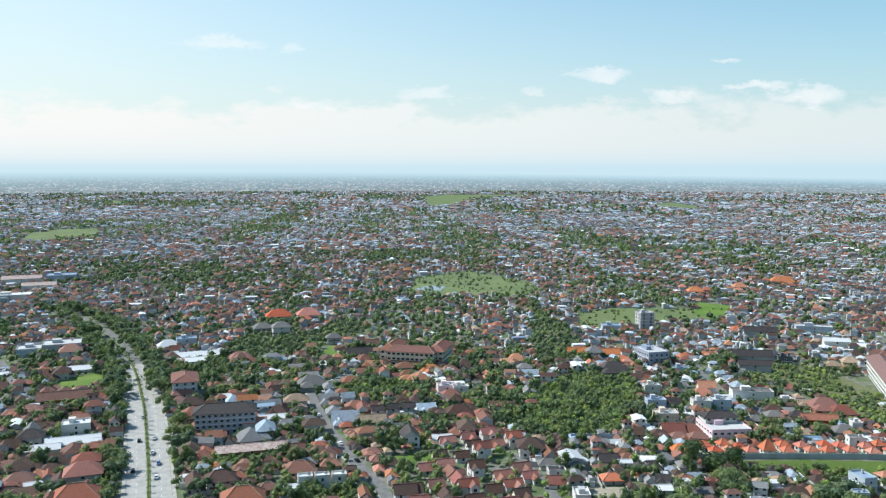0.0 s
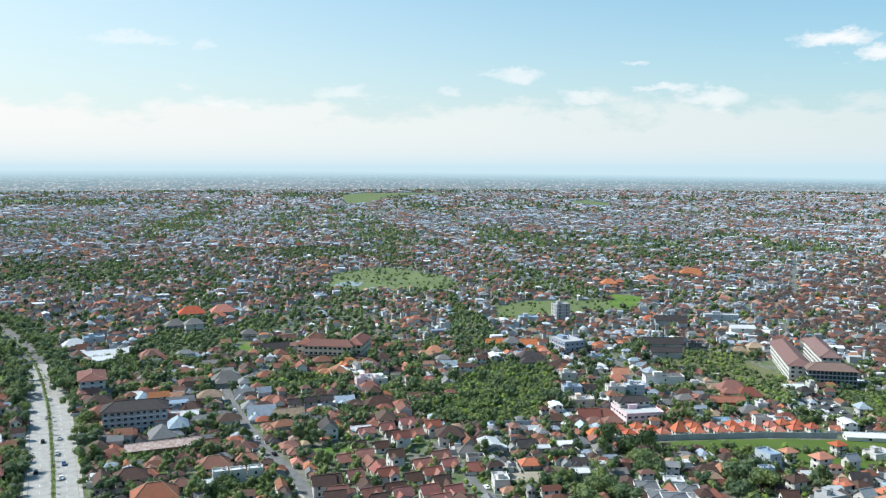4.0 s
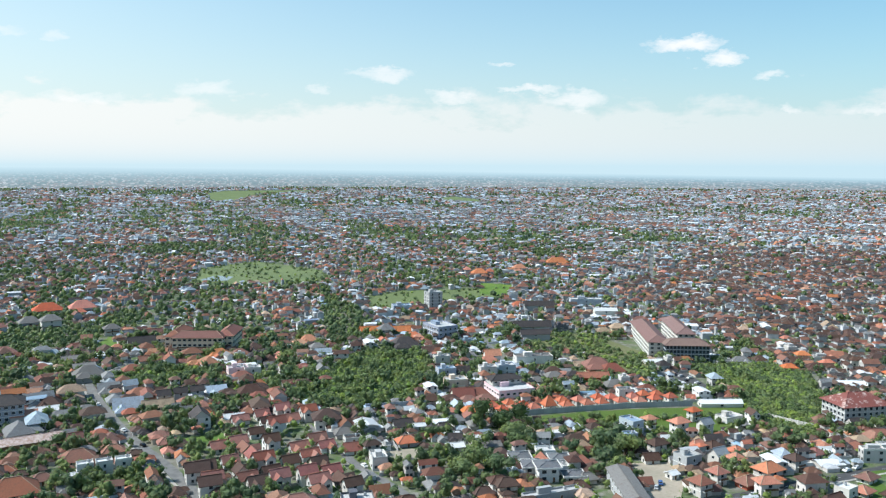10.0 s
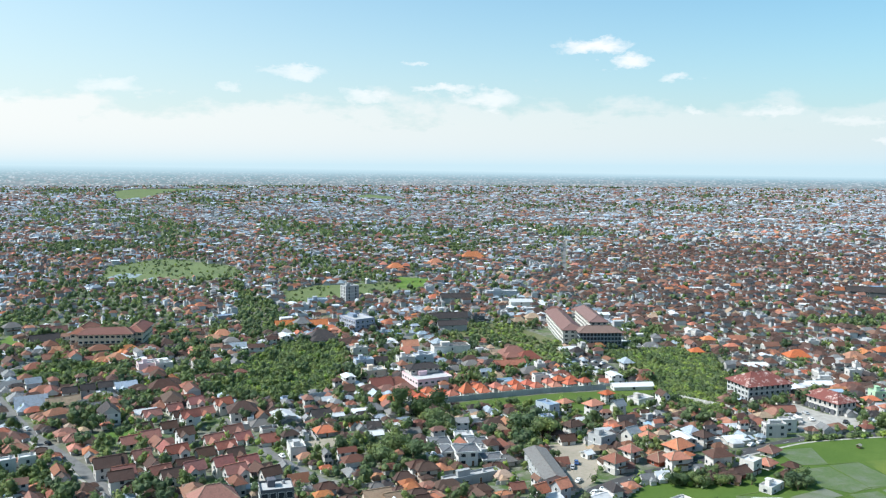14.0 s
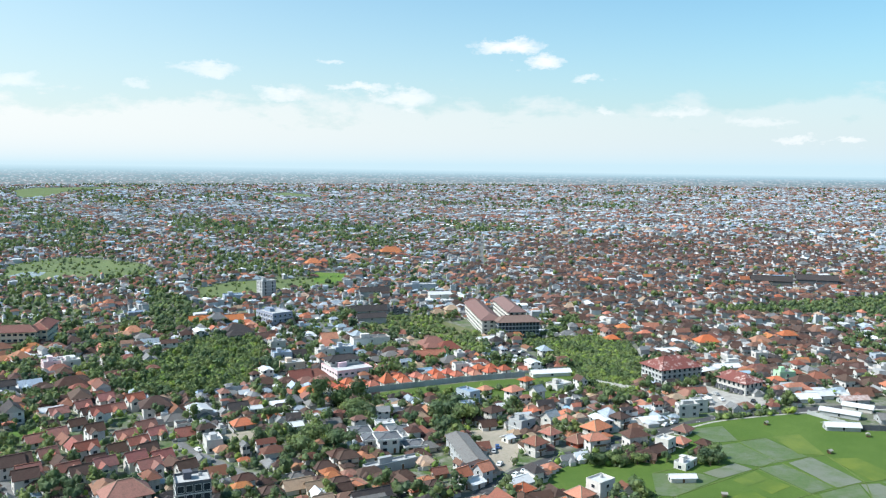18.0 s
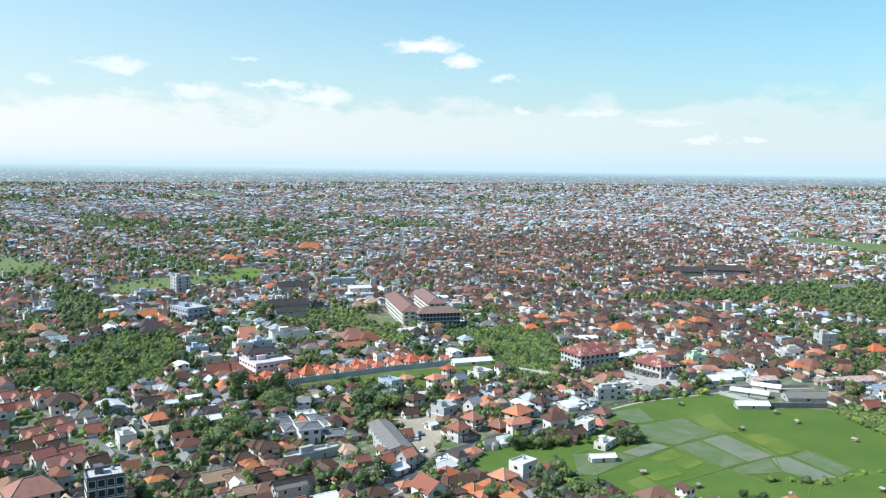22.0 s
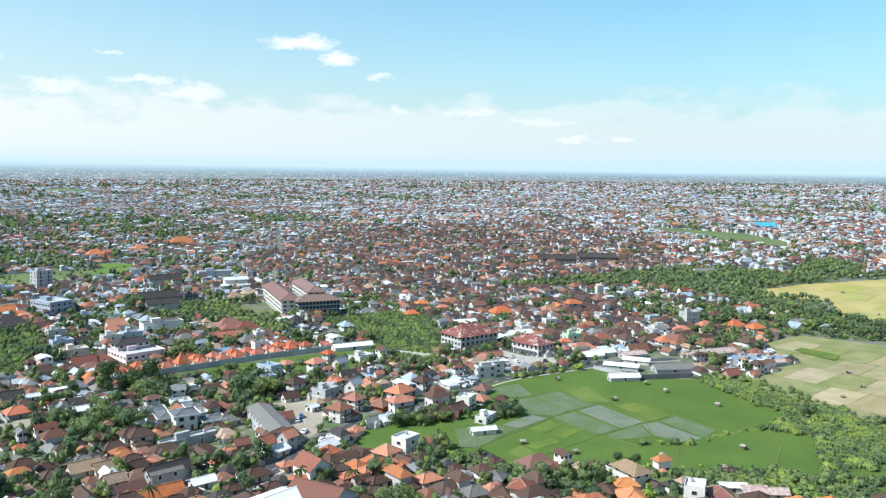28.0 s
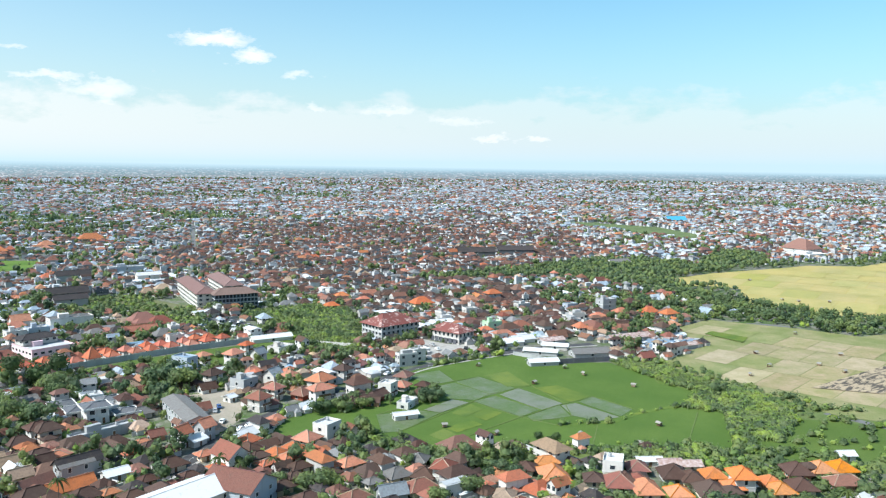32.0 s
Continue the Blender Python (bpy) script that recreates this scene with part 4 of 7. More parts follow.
# ---- fields ----
strip("lane", [(332.6, 124.3), (332.2, 119.9), (330.9, 109.9), (329.8, 97.1)], 4.0, MAT["worn_asphalt"], "grey asphalt lane between the grove and the stubble", "lane", -0.3, 0.16)
sheet("field", PADDY, 0.05, MAT["paddy"], "green rice field with plots divided by bunds", "field")
PLOTS = (
    ("paddy_flood", [(260.0, 257.3), (274.5, 256.5), (271.7, 232.3), (256.4, 232.3)]),
    ("paddy_water", [(258.9, 230.1), (272.6, 231.5), (267.8, 204.0), (254.4, 204.1)]),
    ("paddy_flood", [(243.6, 230.9), (256.2, 229.9), (253.6, 204.8), (241.6, 204.2)]),
    ("paddy_flood", [(243.5, 202.5), (264.8, 203.3), (256.0, 191.1), (240.3, 196.6)]),
    ("paddy_water", [(265.0, 202.6), (271.9, 200.3), (268.8, 177.3), (258.7, 179.9), (257.2, 191.4)]),
    ("paddy_flood", [(274.3, 200.7), (284.6, 201.6), (281.4, 179.6), (269.9, 177.6)]),
    ("paddy_yellow", [(278.1, 256.5), (291.7, 254.0), (279.9, 230.6), (270.8, 235.9)]),
    ("paddy_yellow", [(277.6, 226.9), (288.7, 222.7), (285.0, 202.3), (271.8, 202.4)]),
    ("paddy_yellow", [(225.4, 225.7), (240.1, 229.0), (238.3, 220.9), (225.5, 218.7)]),
    ("paddy_yellow", [(228.6, 218.2), (238.7, 220.6), (240.2, 212.2), (228.2, 209.7)]),
    ("paddy_yellow", [(210.2, 213.4), (224.3, 215.5), (223.6, 207.5), (210.2, 207.4)]),
    ("paddy_yellow", [(200.5, 212.3), (209.5, 214.1), (207.8, 203.7), (199.4, 201.9)]),
    ("paddy_flood", [(252.1, 279.8), (269.6, 277.0), (260.8, 258.4), (248.3, 262.0)]),
    ("paddy_flood", [(246.6, 257.7), (258.9, 256.5), (256.1, 232.6), (245.4, 231.8), (239.2, 240.0)]),
    ("paddy_flood", [(202.7, 243.9), (219.0, 236.1), (222.0, 228.7), (195.8, 222.5), (189.9, 225.9)]),
    ("paddy_water", [(220.5, 236.1), (239.4, 238.7), (240.8, 230.9), (222.5, 228.7)]),
)
LABELS = {"paddy_water": "flooded rice plot with open grey water", "paddy_flood": "flooded rice plot with thin seedlings and grey water", "paddy_yellow": "yellow-green patch of ripening rice", "grass": "grassy fallow plot in the rice field"}
for key, poly in PLOTS:
    sheet("rice_plot", poly, 0.11, MAT[key], LABELS[key], "rice plot")
BUNDS = (
    [(258.3, 258.9), (274.5, 256.5)],
    [(260.0, 257.3), (256.2, 233.6), (280.1, 230.4)],
    [(193.7, 222.4), (241.5, 230.3), (256.2, 233.6)],
    [(195.2, 200.3), (217.6, 202.6), (241.1, 203.7), (267.6, 203.2), (285.3, 201.0)],
    [(242.8, 231.6), (241.0, 203.9), (243.1, 187.7)],
    [(256.4, 230.7), (254.4, 204.1)],
    [(280.1, 230.4), (268.6, 203.3), (256.3, 190.9)],
    [(285.4, 202.4), (282.2, 178.9)],
    [(232.5, 164.5), (254.3, 177.5)],
    [(202.7, 243.9), (215.3, 244.2)],
    [(240.8, 198.3), (251.7, 190.6)],
    [(254.2, 138.0), (266.2, 146.3), (296.4, 159.6)],
    [(302.8, 151.8), (271.2, 131.9)],
    [(379.3, 244.4), (324.7, 193.8), (325.5, 172.1)],
)
strip("bund", [(243.1, 187.7), (254.3, 180.4), (261.0, 175.7), (278.4, 175.3), (300.5, 169.5), (293.4, 168.9)], 2.4, MAT["paddy_yellow"], "broad grassy path along a bund in the rice field", "bund", -0.1, 0.22)
for ln in BUNDS:
    strip("bund", ln, 0.4, MAT["bund"], "low grassy earth bund between rice plots", "bund", -0.1, 0.3)


def plots(poly, ang_deg, du, dv, keys, seed, lab, bund=0.8, bund_key="bund"):
    """a field divided into plots along two directions, with bunds between"""
    r = np.random.default_rng(seed)
    a = math.radians(ang_deg)
    c = np.mean(np.array(poly, float), 0)
    for i in range(-8, 9):
        for j in range(-8, 9):
            u0, u1 = i * du + bund / 2, (i + 1) * du - bund / 2
            sh = (i % 2) * dv * 0.4
            v0, v1 = j * dv + sh + bund / 2, (j + 1) * dv + sh - bund / 2
            q = [(c[0] + u * math.cos(a) - v * math.sin(a), c[1] + u * math.sin(a) + v * math.cos(a)) for u, v in ((u0, v0), (u1, v0), (u1, v1), (u0, v1))]
            px, py = np.array([p[0] for p in q]), np.array([p[1] for p in q])
            if inside(px, py, poly).all():
                sheet("field_plot", q, 0.11, MAT[keys[r.integers(0, len(keys))]], lab, "field plot")


MAT["stubble_pale"] = field_mat("pale_cut_stubble", rgb(0.4, 0.33, 0.225), rgb(0.31, 0.265, 0.155), rgb(0.22, 0.22, 0.1), False, 0.1)
MAT["stubble_green"] = field_mat("regrowing_stubble", rgb(0.17, 0.2, 0.065), rgb(0.28, 0.255, 0.125), rgb(0.12, 0.165, 0.045), False, 0.06)
MAT["ripe_green"] = field_mat("half_ripe_rice", rgb(0.33, 0.3, 0.09), rgb(0.27, 0.265, 0.08), rgb(0.36, 0.32, 0.12), False, 0.04)
sheet("field", STUBBLE, 0.05, MAT["stubble_green"], "dry harvested rice field with green bunds", "field")
plots(STUBBLE, 4, 30, 17, ("stubble", "stubble_green", "stubble_pale", "stubble_green", "stubble", "stubble"), 5, "harvested plot of dry rice stubble", 0.5)
sheet("field", RIPE, 0.05, MAT["ripe"], "yellow ripe rice field", "field")
plots(RIPE, 14, 42, 26, ("ripe", "ripe", "ripe_green", "ripe"), 8, "plot of ripe yellow rice", 1.0)


burnt = Nodes("burnt_straw")
streaks = burnt.step(burnt.noise(0.3, 6, 0.75, (0.5, 1.8, 1)), 0.46, 0.56)
MAT["burnt"] = burnt.done(burnt.mix(streaks, rgb(0.38, 0.3, 0.2), rgb(0.07, 0.06, 0.05)), 0.9)
sheet("burnt_plot", [(366, 143), (398, 139), (436, 134), (446, 112), (410, 113), (378, 118)], 0.16, MAT["burnt"], "stubble plot with rows of dark burnt straw", "field plot")
sheet("field_plot", [(440, 233), (451, 234), (449, 211), (434, 207)], 0.2, MAT["paddy_yellow"], "small bright green vegetable plot in the stubble", "field plot")


MAT["hut_roof"] = plain_mat("weathered_grey_sheet", rgb(0.3, 0.28, 0.25), 0.7)


def hut():
    """field hut: posts, platform, thatch"""
    root = tagged(new("field_hut"), "small open field hut with a sheet roof on posts", "hut", "huts in the rice fields")
    for x in (-1.1, 1.1):
        for y in (-0.9, 0.9):
            part("post", Shape().box(x - 0.06, x + 0.06, y - 0.06, y + 0.06, -0.1, 2.0).mesh("post", MAT["wood"]), root)
    part("platform", Shape().box(-1.2, 1.2, -1.0, 1.0, 0.55, 0.68).mesh("platform", MAT["wood"]), root)
    part("roof", Shape().gable(2.6, 2.2, 2.0, 0.6, 0.3, 0.08).mesh("roof", MAT["hut_roof"]), root)
    part("back_wall", Shape().box(-1.15, 1.15, 0.9, 0.96, 0.68, 1.9).mesh("back_wall", MAT["roof_tan"]), root)
    return root


first_hut = hut()
HUTS = ((289, 270), (283, 231), (316, 239), (312, 225), (311, 198), (211, 215), (218, 196), (239, 174), (270, 161), (246, 154), (413, 190), (391, 173), (367, 171), (411, 157), (441, 158), (405, 143), (479, 197), (594, 254), (596, 243), (610, 227), (676, 317), (575, 219))
first_hut.matrix_world = pose(HUTS[0][0], HUTS[0][1], 0.1, 0, 0, 20)
first_hut.scale = (0.72, 0.72, 0.72)
for k, (hx, hy) in enumerate(HUTS[1:]):
    copy_thing(first_hut, pose(hx, hy, 0.1, 0, 0, 37 * k))

# ---- buildings ----
WINDOWS = {}


def window_mesh(w, h):
    key = (round(w, 1), round(h, 1))
    if key not in WINDOWS:
        w, h = key
        s = Shape()
        ring = [(-1, -1), (1, -1), (1, 1), (-1, 1)]
        v = [(a * (w / 2 + .1), y, b * (h / 2 + .1)) for y in (0.06, -0.1) for a, b in ring] + [(a * w / 2, y, b * h / 2) for y in (-0.1, 0.0) for a, b in ring]
        s.add(v, [(o + k, o + (k + 1) % 4, o + 4 + (k + 1) % 4, o + 4 + k) for o in (0, 4, 8) for k in range(4)])
        s.q.append((12, 13, 14, 15))
        s.qm.append(1)
        WINDOWS[key] = s.mesh("window", MAT["frame"], MAT["glass"])
    return WINDOWS[key]


DOOR_ME = Shape().box(-0.5, 0.5, -0.06, 0.06, 0, 2.1, 0).box(-0.6, -0.5, -0.1, 0.08, 0, 2.2, 1).box(0.5, 0.6, -0.1, 0.08, 0, 2.2, 1).box(-0.6, 0.6, -0.1, 0.08, 2.1, 2.22, 1).mesh("door", MAT["wood"], MAT["trim"])
TANK = Shape()
for zz, rr in ((0, .55), (.1, .6), (1.0, .6), (1.25, .4)):
    TANK.add([(rr * math.cos(k * math.pi / 4), rr * math.sin(k * math.pi / 4), zz) for k in range(8)])
TANK.q = [(8 * r + k, 8 * r + (k + 1) % 8, 8 * r + 8 + (k + 1) % 8, 8 * r + 8 + k) for r in range(3) for k in range(8)] + [(24, 26, 28, 30), (24, 25, 26, 26), (26, 27, 28, 28), (28, 29, 30, 30), (30, 31, 24, 24)][:1]
TANK.qm = [0] * len(TANK.q)
TANK_ME = TANK.mesh("water_tank", MAT["wall_grey"])
LID_ME = Shape().box(-.22, .22, -.22, .22, 0, 0.1).mesh("lid", MAT["wall_dark"])
ROOF_WORD = {"terra": "terracotta tiled", "orange": "orange tiled", "red": "red-brown tiled", "brown": "dark brown tiled", "dark": "blackish tiled", "grey": "grey tiled", "slate": "slate-blue tiled", "coral": "coral-red tiled", "rose": "rose-red tiled", "tan": "weathered tan", "salmon": "salmon-red tiled", "white": "white sheet-metal", "blue": "pale blue sheet-metal", "concrete": "flat concrete", "rust": "rusted sheet-metal"}
STOREY_WORD = {1: "low", 2: "two-storey", 3: "three-storey", 4: "four-storey", 5: "five-storey"}


def building(name, label, category, x, y, w, d, deg, storeys, roof, wall, kind="hip", sh=3.2, bay=4.0, win=(1.2, 1.3), group="", rh=None, balcony=False, wing=0.0, rise_to=0.0, sides=(0, 1, 2, 3), plain=False, over=1.1):
    """a house or block round (x, y): walls, roof, windows, door and what stands on it"""
    root = tagged(new(name), label, category, group)
    root.matrix_world = pose(x, y, rise_to, 0, 0, deg)
    h = sh * storeys
    W, D = w / 2, d / 2
    part("wall", Shape().box(-W, W, -D, D, -0.5, h, 0).mesh("wall", MAT["wall_" + wall]), root)
    rmat = MAT["roof_" + roof] if "roof_" + roof in MAT else MAT["roof_concrete"]
    if kind == "hip":
        hh = rh or min(w, d) * 0.43
        part("roof", Shape().hip(w, d, h - 0.2, hh + 0.15, over).mesh("roof", rmat), root)
        a, b, long_x = W + over, D + over, w >= d
        rr = max(0.0, (max(w, d) - min(w, d)) * 0.5 + 0.05 * min(w, d))
        ends = ((-rr, 0), (rr, 0)) if long_x else ((0, -rr), (0, rr))
        caps = Shape()
        for ex, ey in ((-a, -b), (a, -b), (a, b), (-a, b)):
            px, py = min(ends, key=lambda e: (e[0] - ex) ** 2 + (e[1] - ey) ** 2)
            n = Vector((-(py - ey), px - ex)).normalized() * 0.16
            z0, z1 = h - 0.01, h - 0.05 + hh
            caps.add([(ex - n.x, ey - n.y, z0), (ex + n.x, ey + n.y, z0), (px + n.x, py + n.y, z1 + .02), (px - n.x, py - n.y, z1 + .02), (ex, ey, z0 + .2), (px, py, z1 + .2)], [(0, 4, 5, 3), (4, 1, 2, 5)], [(0, 1, 4)])
        caps.box(min(e[0] for e in ends) - .16, max(e[0] for e in ends) + .16, min(e[1] for e in ends) - .16, max(e[1] for e in ends) + .16, h + hh - .1, h + hh + .12)
        if not plain:
            part("ridge_cap", caps.mesh("ridge_cap", MAT["roof_" + ("tan" if roof in ("orange", "red", "terra") else roof)] if roof != "rust" else rmat), root)
    elif kind == "gable":
        hh = rh or d * (0.2 if roof in ("white", "blue", "rust", "grey") else 0.42)
        part("roof", Shape().gable(w, d, h, hh, 0.6).mesh("roof", rmat), root)
        for e in (-1, 1):
            part("gable_wall", Shape().add([(e * W, -D, h), (e * W, D, h), (e * W, 0, h + hh - .03), (e * (W - .2), -D, h), (e * (W - .2), D, h), (e * (W - .2), 0, h + hh - .03)], [(0, 1, 4, 3)], [(0, 1, 2) if e > 0 else (1, 0, 2), (4, 3, 5) if e > 0 else (3, 4, 5)]).mesh("gable_wall", MAT["wall_" + wall]), root)
        part("ridge_cap", Shape().box(-W - .6, W + .6, -0.2, 0.2, h + hh + .08, h + hh + .24).mesh("ridge_cap", rmat), root)
    else:
        part("roof", Shape().box(-W + .15, W - .15, -D + .15, D - .15, h, h + 0.12).mesh("roof", rmat), root)
        pp = Shape()
        for x0, x1, y0, y1 in ((-W, W, -D, -D + .16), (-W, W, D - .16, D), (-W, -W + .16, -D + .16, D - .16), (W - .16, W, -D + .16, D - .16)):
            pp.box(x0, x1, y0, y1, h, h + 0.85)
        part("parapet", pp.mesh("parapet", MAT["wall_" + wall]), root)
        if w > 8.5:
            part("stair_head", Shape().box(-W * .5, -W * .05, -D * .1, D * .6, h + .1, h + 2.4).box(-W * .5 - .2, -W * .05 + .2, -D * .1 - .2, D * .6 + .2, h + 2.4, h + 2.55).mesh("stair_head", MAT["wall_" + wall]), root)
        tank = part("water_tank", TANK_ME, root, "", pose(W * .5, D * .4, h + 0.12))
        part("lid", LID_ME, tank, "dark round lid", pose(0, 0, 1.25))
    for s in range(4):
        length, depth = (w, D) if s % 2 == 0 else (d, W)
        n = max(1, int(length / bay)) if not plain else 1
        for fl in range(storeys if s in sides else 0):
            for k in range(n):
                if fl == 0 and s == 0 and k == n // 2 and not plain:
                    part("door", DOOR_ME, root, "", pose((k + 0.5) * length / n - length / 2, -D - 0.02, 0))
                    continue
                u = (k + 0.5) * length / n - length / 2
                part("window", window_mesh(*win), root, "", pose(0, 0, 0, 0, 0, 90 * s) @ pose(u, -depth - 0.02, fl * sh + sh * 0.52))
    if storeys > 1 and kind != "gable":
        for fl in range(1, storeys):
            part("floor_band", Shape().box(-W - .12, W + .12, -D - .12, D + .12, fl * sh - .22, fl * sh).mesh("floor_band", MAT["trim"]), root)
    if balcony:
        slab = part("balcony", Shape().box(-W * .8, W * .8, -D - 1.4, -D, sh - .15, sh).mesh("balcony", MAT["trim"]), root)
        part("railing", Shape().box(-W * .8, W * .8, -D - 1.4, -D - 1.3, sh, sh + .95).mesh("railing", MAT["wood"]), slab, "brown wooden railing")
    if wing:
        ww, wd = w * 0.55, d * 0.75
        part("wing_wall", Shape().box(wing - ww / 2, wing + ww / 2, -D - wd * 0.7, -D + 0.1, -0.5, 3.0).mesh("wing_wall", MAT["wall_" + wall]), root)
        part("wing_roof", Shape().hip(ww, wd * 0.8, 2.95, wd * 0.3, 0.7, 0.15, 0, wing, -D - wd * 0.35).mesh("wing_roof", rmat), root)
    KEEP_OUT.append((x, y, 0.36 * math.hypot(w, d) + 0.6))
    return root


MAT["roof_tangerine"] = roof_mat("bright_orange_roof_tiles", rgb(0.52, 0.19, 0.065), False, 0.3, 0.02)
ROOF_WORD["tangerine"] = "bright orange tiled"
ROOF_WORD["cyan"] = "bright cyan sheet-metal"
MAT["roof_cyan"] = metal_mat("cyan_sheet_roof", rgb(0.04, 0.34, 0.47), False, 0.1, 0.0)
HOME_R = random.Random(11)


def home(kind, x, y, w, d, deg, storeys, roof, wall):
    what = "shed" if kind == "gable" and roof in ("white", "blue", "rust", "grey", "tan", "cyan") and storeys == 1 else ("building" if kind == "flat" else ("house" if storeys > 1 or kind == "gable" else "bungalow"))
    shape = {"hip": "hipped roof", "gable": "gabled roof", "flat": "roof and parapet"}[kind]
    label = "%s %s %s with %s %s" % (STOREY_WORD[storeys], {"brick": "brick-red", "blue": "pale blue", "dark": "dark grey", "green": "pale green", "pink": "pale pink"}.get(wall, wall), what, ROOF_WORD[roof], shape)
    wing = HOME_R.choice((-0.2, 0.2)) * w if kind == "hip" and w > 7 and HOME_R.random() < 0.45 else 0.0
    return building(what, label, what, x, y, w, d, deg, storeys, roof, wall, kind, 2.65 if storeys > 1 else 2.2, HOME_R.choice((4.2, 5.0, 5.6)), HOME_R.choice(((1.2, 1.3), (1.5, 1.2), (1.0, 1.4))), "houses of the town", None, storeys > 1 and kind == "hip" and HOME_R.random() < 0.5, wing, 0.0, (0, 1, 2, 3), math.hypot(x, y) > 395)


MAT["roof_mauve"] = roof_mat("mauve_brown_roof_tiles", rgb(0.2, 0.13, 0.115), False, 0.1)
# the hotel: three wings round a court
for nm, x, y, w, d in (("long", 284.5, 531, 74, 13), ("front", 288.2, 488.2, 28, 14), ("court", 314, 543.5, 58, 12)):
    rot = -18 + (90 if nm != "front" else 0)
    wing_ob = building("hotel_wing", "four-storey white hotel wing under a long mauve-brown hipped roof", "hotel", x, y, w, d, rot, 4, "mauve", "white" if nm != "front" else "glazed", "hip", 2.75, 3.3 if nm != "front" else 2.2, (1.9, 1.3) if nm != "front" else (1.5, 1.7), "hotel wings", 3.6)
    if nm == "front":
        pane = Shape().box(-0.8, 0.8, -0.06, 0.04, -0.95, 0.95, 0).box(-0.86, -0.8, -0.1, 0.04, -1.0, 1.0, 1).box(0.8, 0.86, -0.1, 0.04, -1.0, 1.0, 1).mesh("window", MAT["glass"], MAT["wall_glazed"])
        for ob in wing_ob.children:
            if ob.name.startswith("window"):
                ob.data = pane
building("hotel", "four-storey blue-grey hotel with blackish hipped roof", "hotel", -116, 440, 31, 13, 12.4, 4, "dark", "steel", "hip", 2.85, 3.1, (1.7, 1.4), "", 3.8)
for x, y, w, d in ((-22, 590, 34, 11), (-36, 607, 11, 30), (-2, 602, 11, 30)):
    building("school_wing", "three-storey cream school wing with red-brown hipped roof", "school", x, y, w, d, -13, 3, "red", "cream", "hip", 3.5, 3.2, (2.2, 1.5), "school wings", 3.8, True)
building("shop_house", "four-storey pale blue building with red-brown tiled roof", "building", -158, 507, 14, 24, 18, 4, "red", "blue", "hip", 3.0, 4.0, (1.6, 1.4), "", 2.8)
building("villa_block", "two-storey pale pink block with flat concrete roof", "building", 147, 432, 21, 22, 5, 2, "concrete", "pink", "flat", 2.9, 3.4, (1.8, 1.1))
building("penthouse", "white rooftop storey with a dark hipped roof", "building", 146, 438, 17, 9, 5, 1, "dark", "white", "hip", 2.6, 3.4, (1.8, 1.1), "", 2.0, False, 0.0, 6.65)
building("assembly_hall", "two-storey white hall with faded red hipped roof", "hall", 306, 353, 26, 18, -3, 3, "faded", "grey", "hip", 2.7, 3.0, (1.6, 1.5), "", 5.2)
village_hall = building("village_hall", "two-storey white hall with red hipped roof and arcade", "hall", 322.5, 321, 12.5, 21, 4, 2, "faded", "white", "hip", 3.1, 3.0, (1.5, 1.8), "", 3.6)
building("tower_block", "five-storey grey tower block with dark window strips", "tower", 175, 724, 13, 11, 12, 5, "concrete", "grey", "flat", 2.9, 4.6, (1.3, 2.2))
building("office_block", "three-storey grey office block with flat roof", "office", 149, 596, 16, 24, 15, 3, "concrete", "steel", "flat", 3.3, 3.4, (1.6, 1.4))
building("office_block", "four-storey office block with dark blue glazed front", "office", 39.5, 277.5, 11, 9, -3, 4, "concrete", "dark", "flat", 3.2, 2.6, (2.0, 2.2))
building("warehouse", "long white warehouse with pale sheet-metal roof", "warehouse", 97.5, 210, 37, 15, 9, 2, "white", "white", "gable", 2.8, 5.0, (1.2, 1.2), "", 2.4)
building("warehouse", "warehouse with red-brown gabled roof and blue gable end", "warehouse", 120.5, 208, 17, 13, -68, 2, "old_red", "blue", "gable", 3.0, 5.0, (1.2, 1.2), "", 3.4)
building("workshop_hall", "long two-storey grey hall with low gabled roof", "hall", 144.5, 284, 33, 8.5, 77.5, 2, "grey", "grey", "gable", 3.1, 4.0, (1.2, 1.2), "", 1.2)
# solid dark boxes on the wall stand for the shade inside the arcade
for k in range(6):
    part("archway", Shape().box(-6.6, -6.2, -8.9 + k * 3.2, -6.7 + k * 3.2, 0.1, 2.7).mesh("archway", MAT["wall_dark"]), village_hall, "dark box in place of a shaded archway")
# modern villas: slate hips inside white parapet frames, white boxes behind
def modern_villa(x, y, w, d, deg, storeys, flat=False):
    if flat:
        return building("villa", "white cubic modern villa with flat grey roof", "villa", x, y, w, d, deg, storeys, "concrete", "trim", "flat", 3.0, 2.8, (1.8, 1.6), "modern villas")
    root = building("villa", "modern white villa with dark slate roof behind white parapets", "villa", x, y, w, d, deg, storeys, "slate_dark", "trim", "hip", 3.0, 2.8, (1.8, 1.6), "modern villas", 1.3)
    a, b, z = w / 2 + 1.1, d / 2 + 1.1, 3.0 * storeys - 0.35
    for x0, x1, y0, y1 in ((-a - .2, a + .2, -b - .2, -b), (-a - .2, a + .2, b, b + .2), (-a - .2, -a, -b, b), (a, a + .2, -b, b)):
        part("parapet", Shape().box(x0, x1, y0, y1, z, z + 0.75).mesh("parapet", MAT["trim"]), root)
    return root


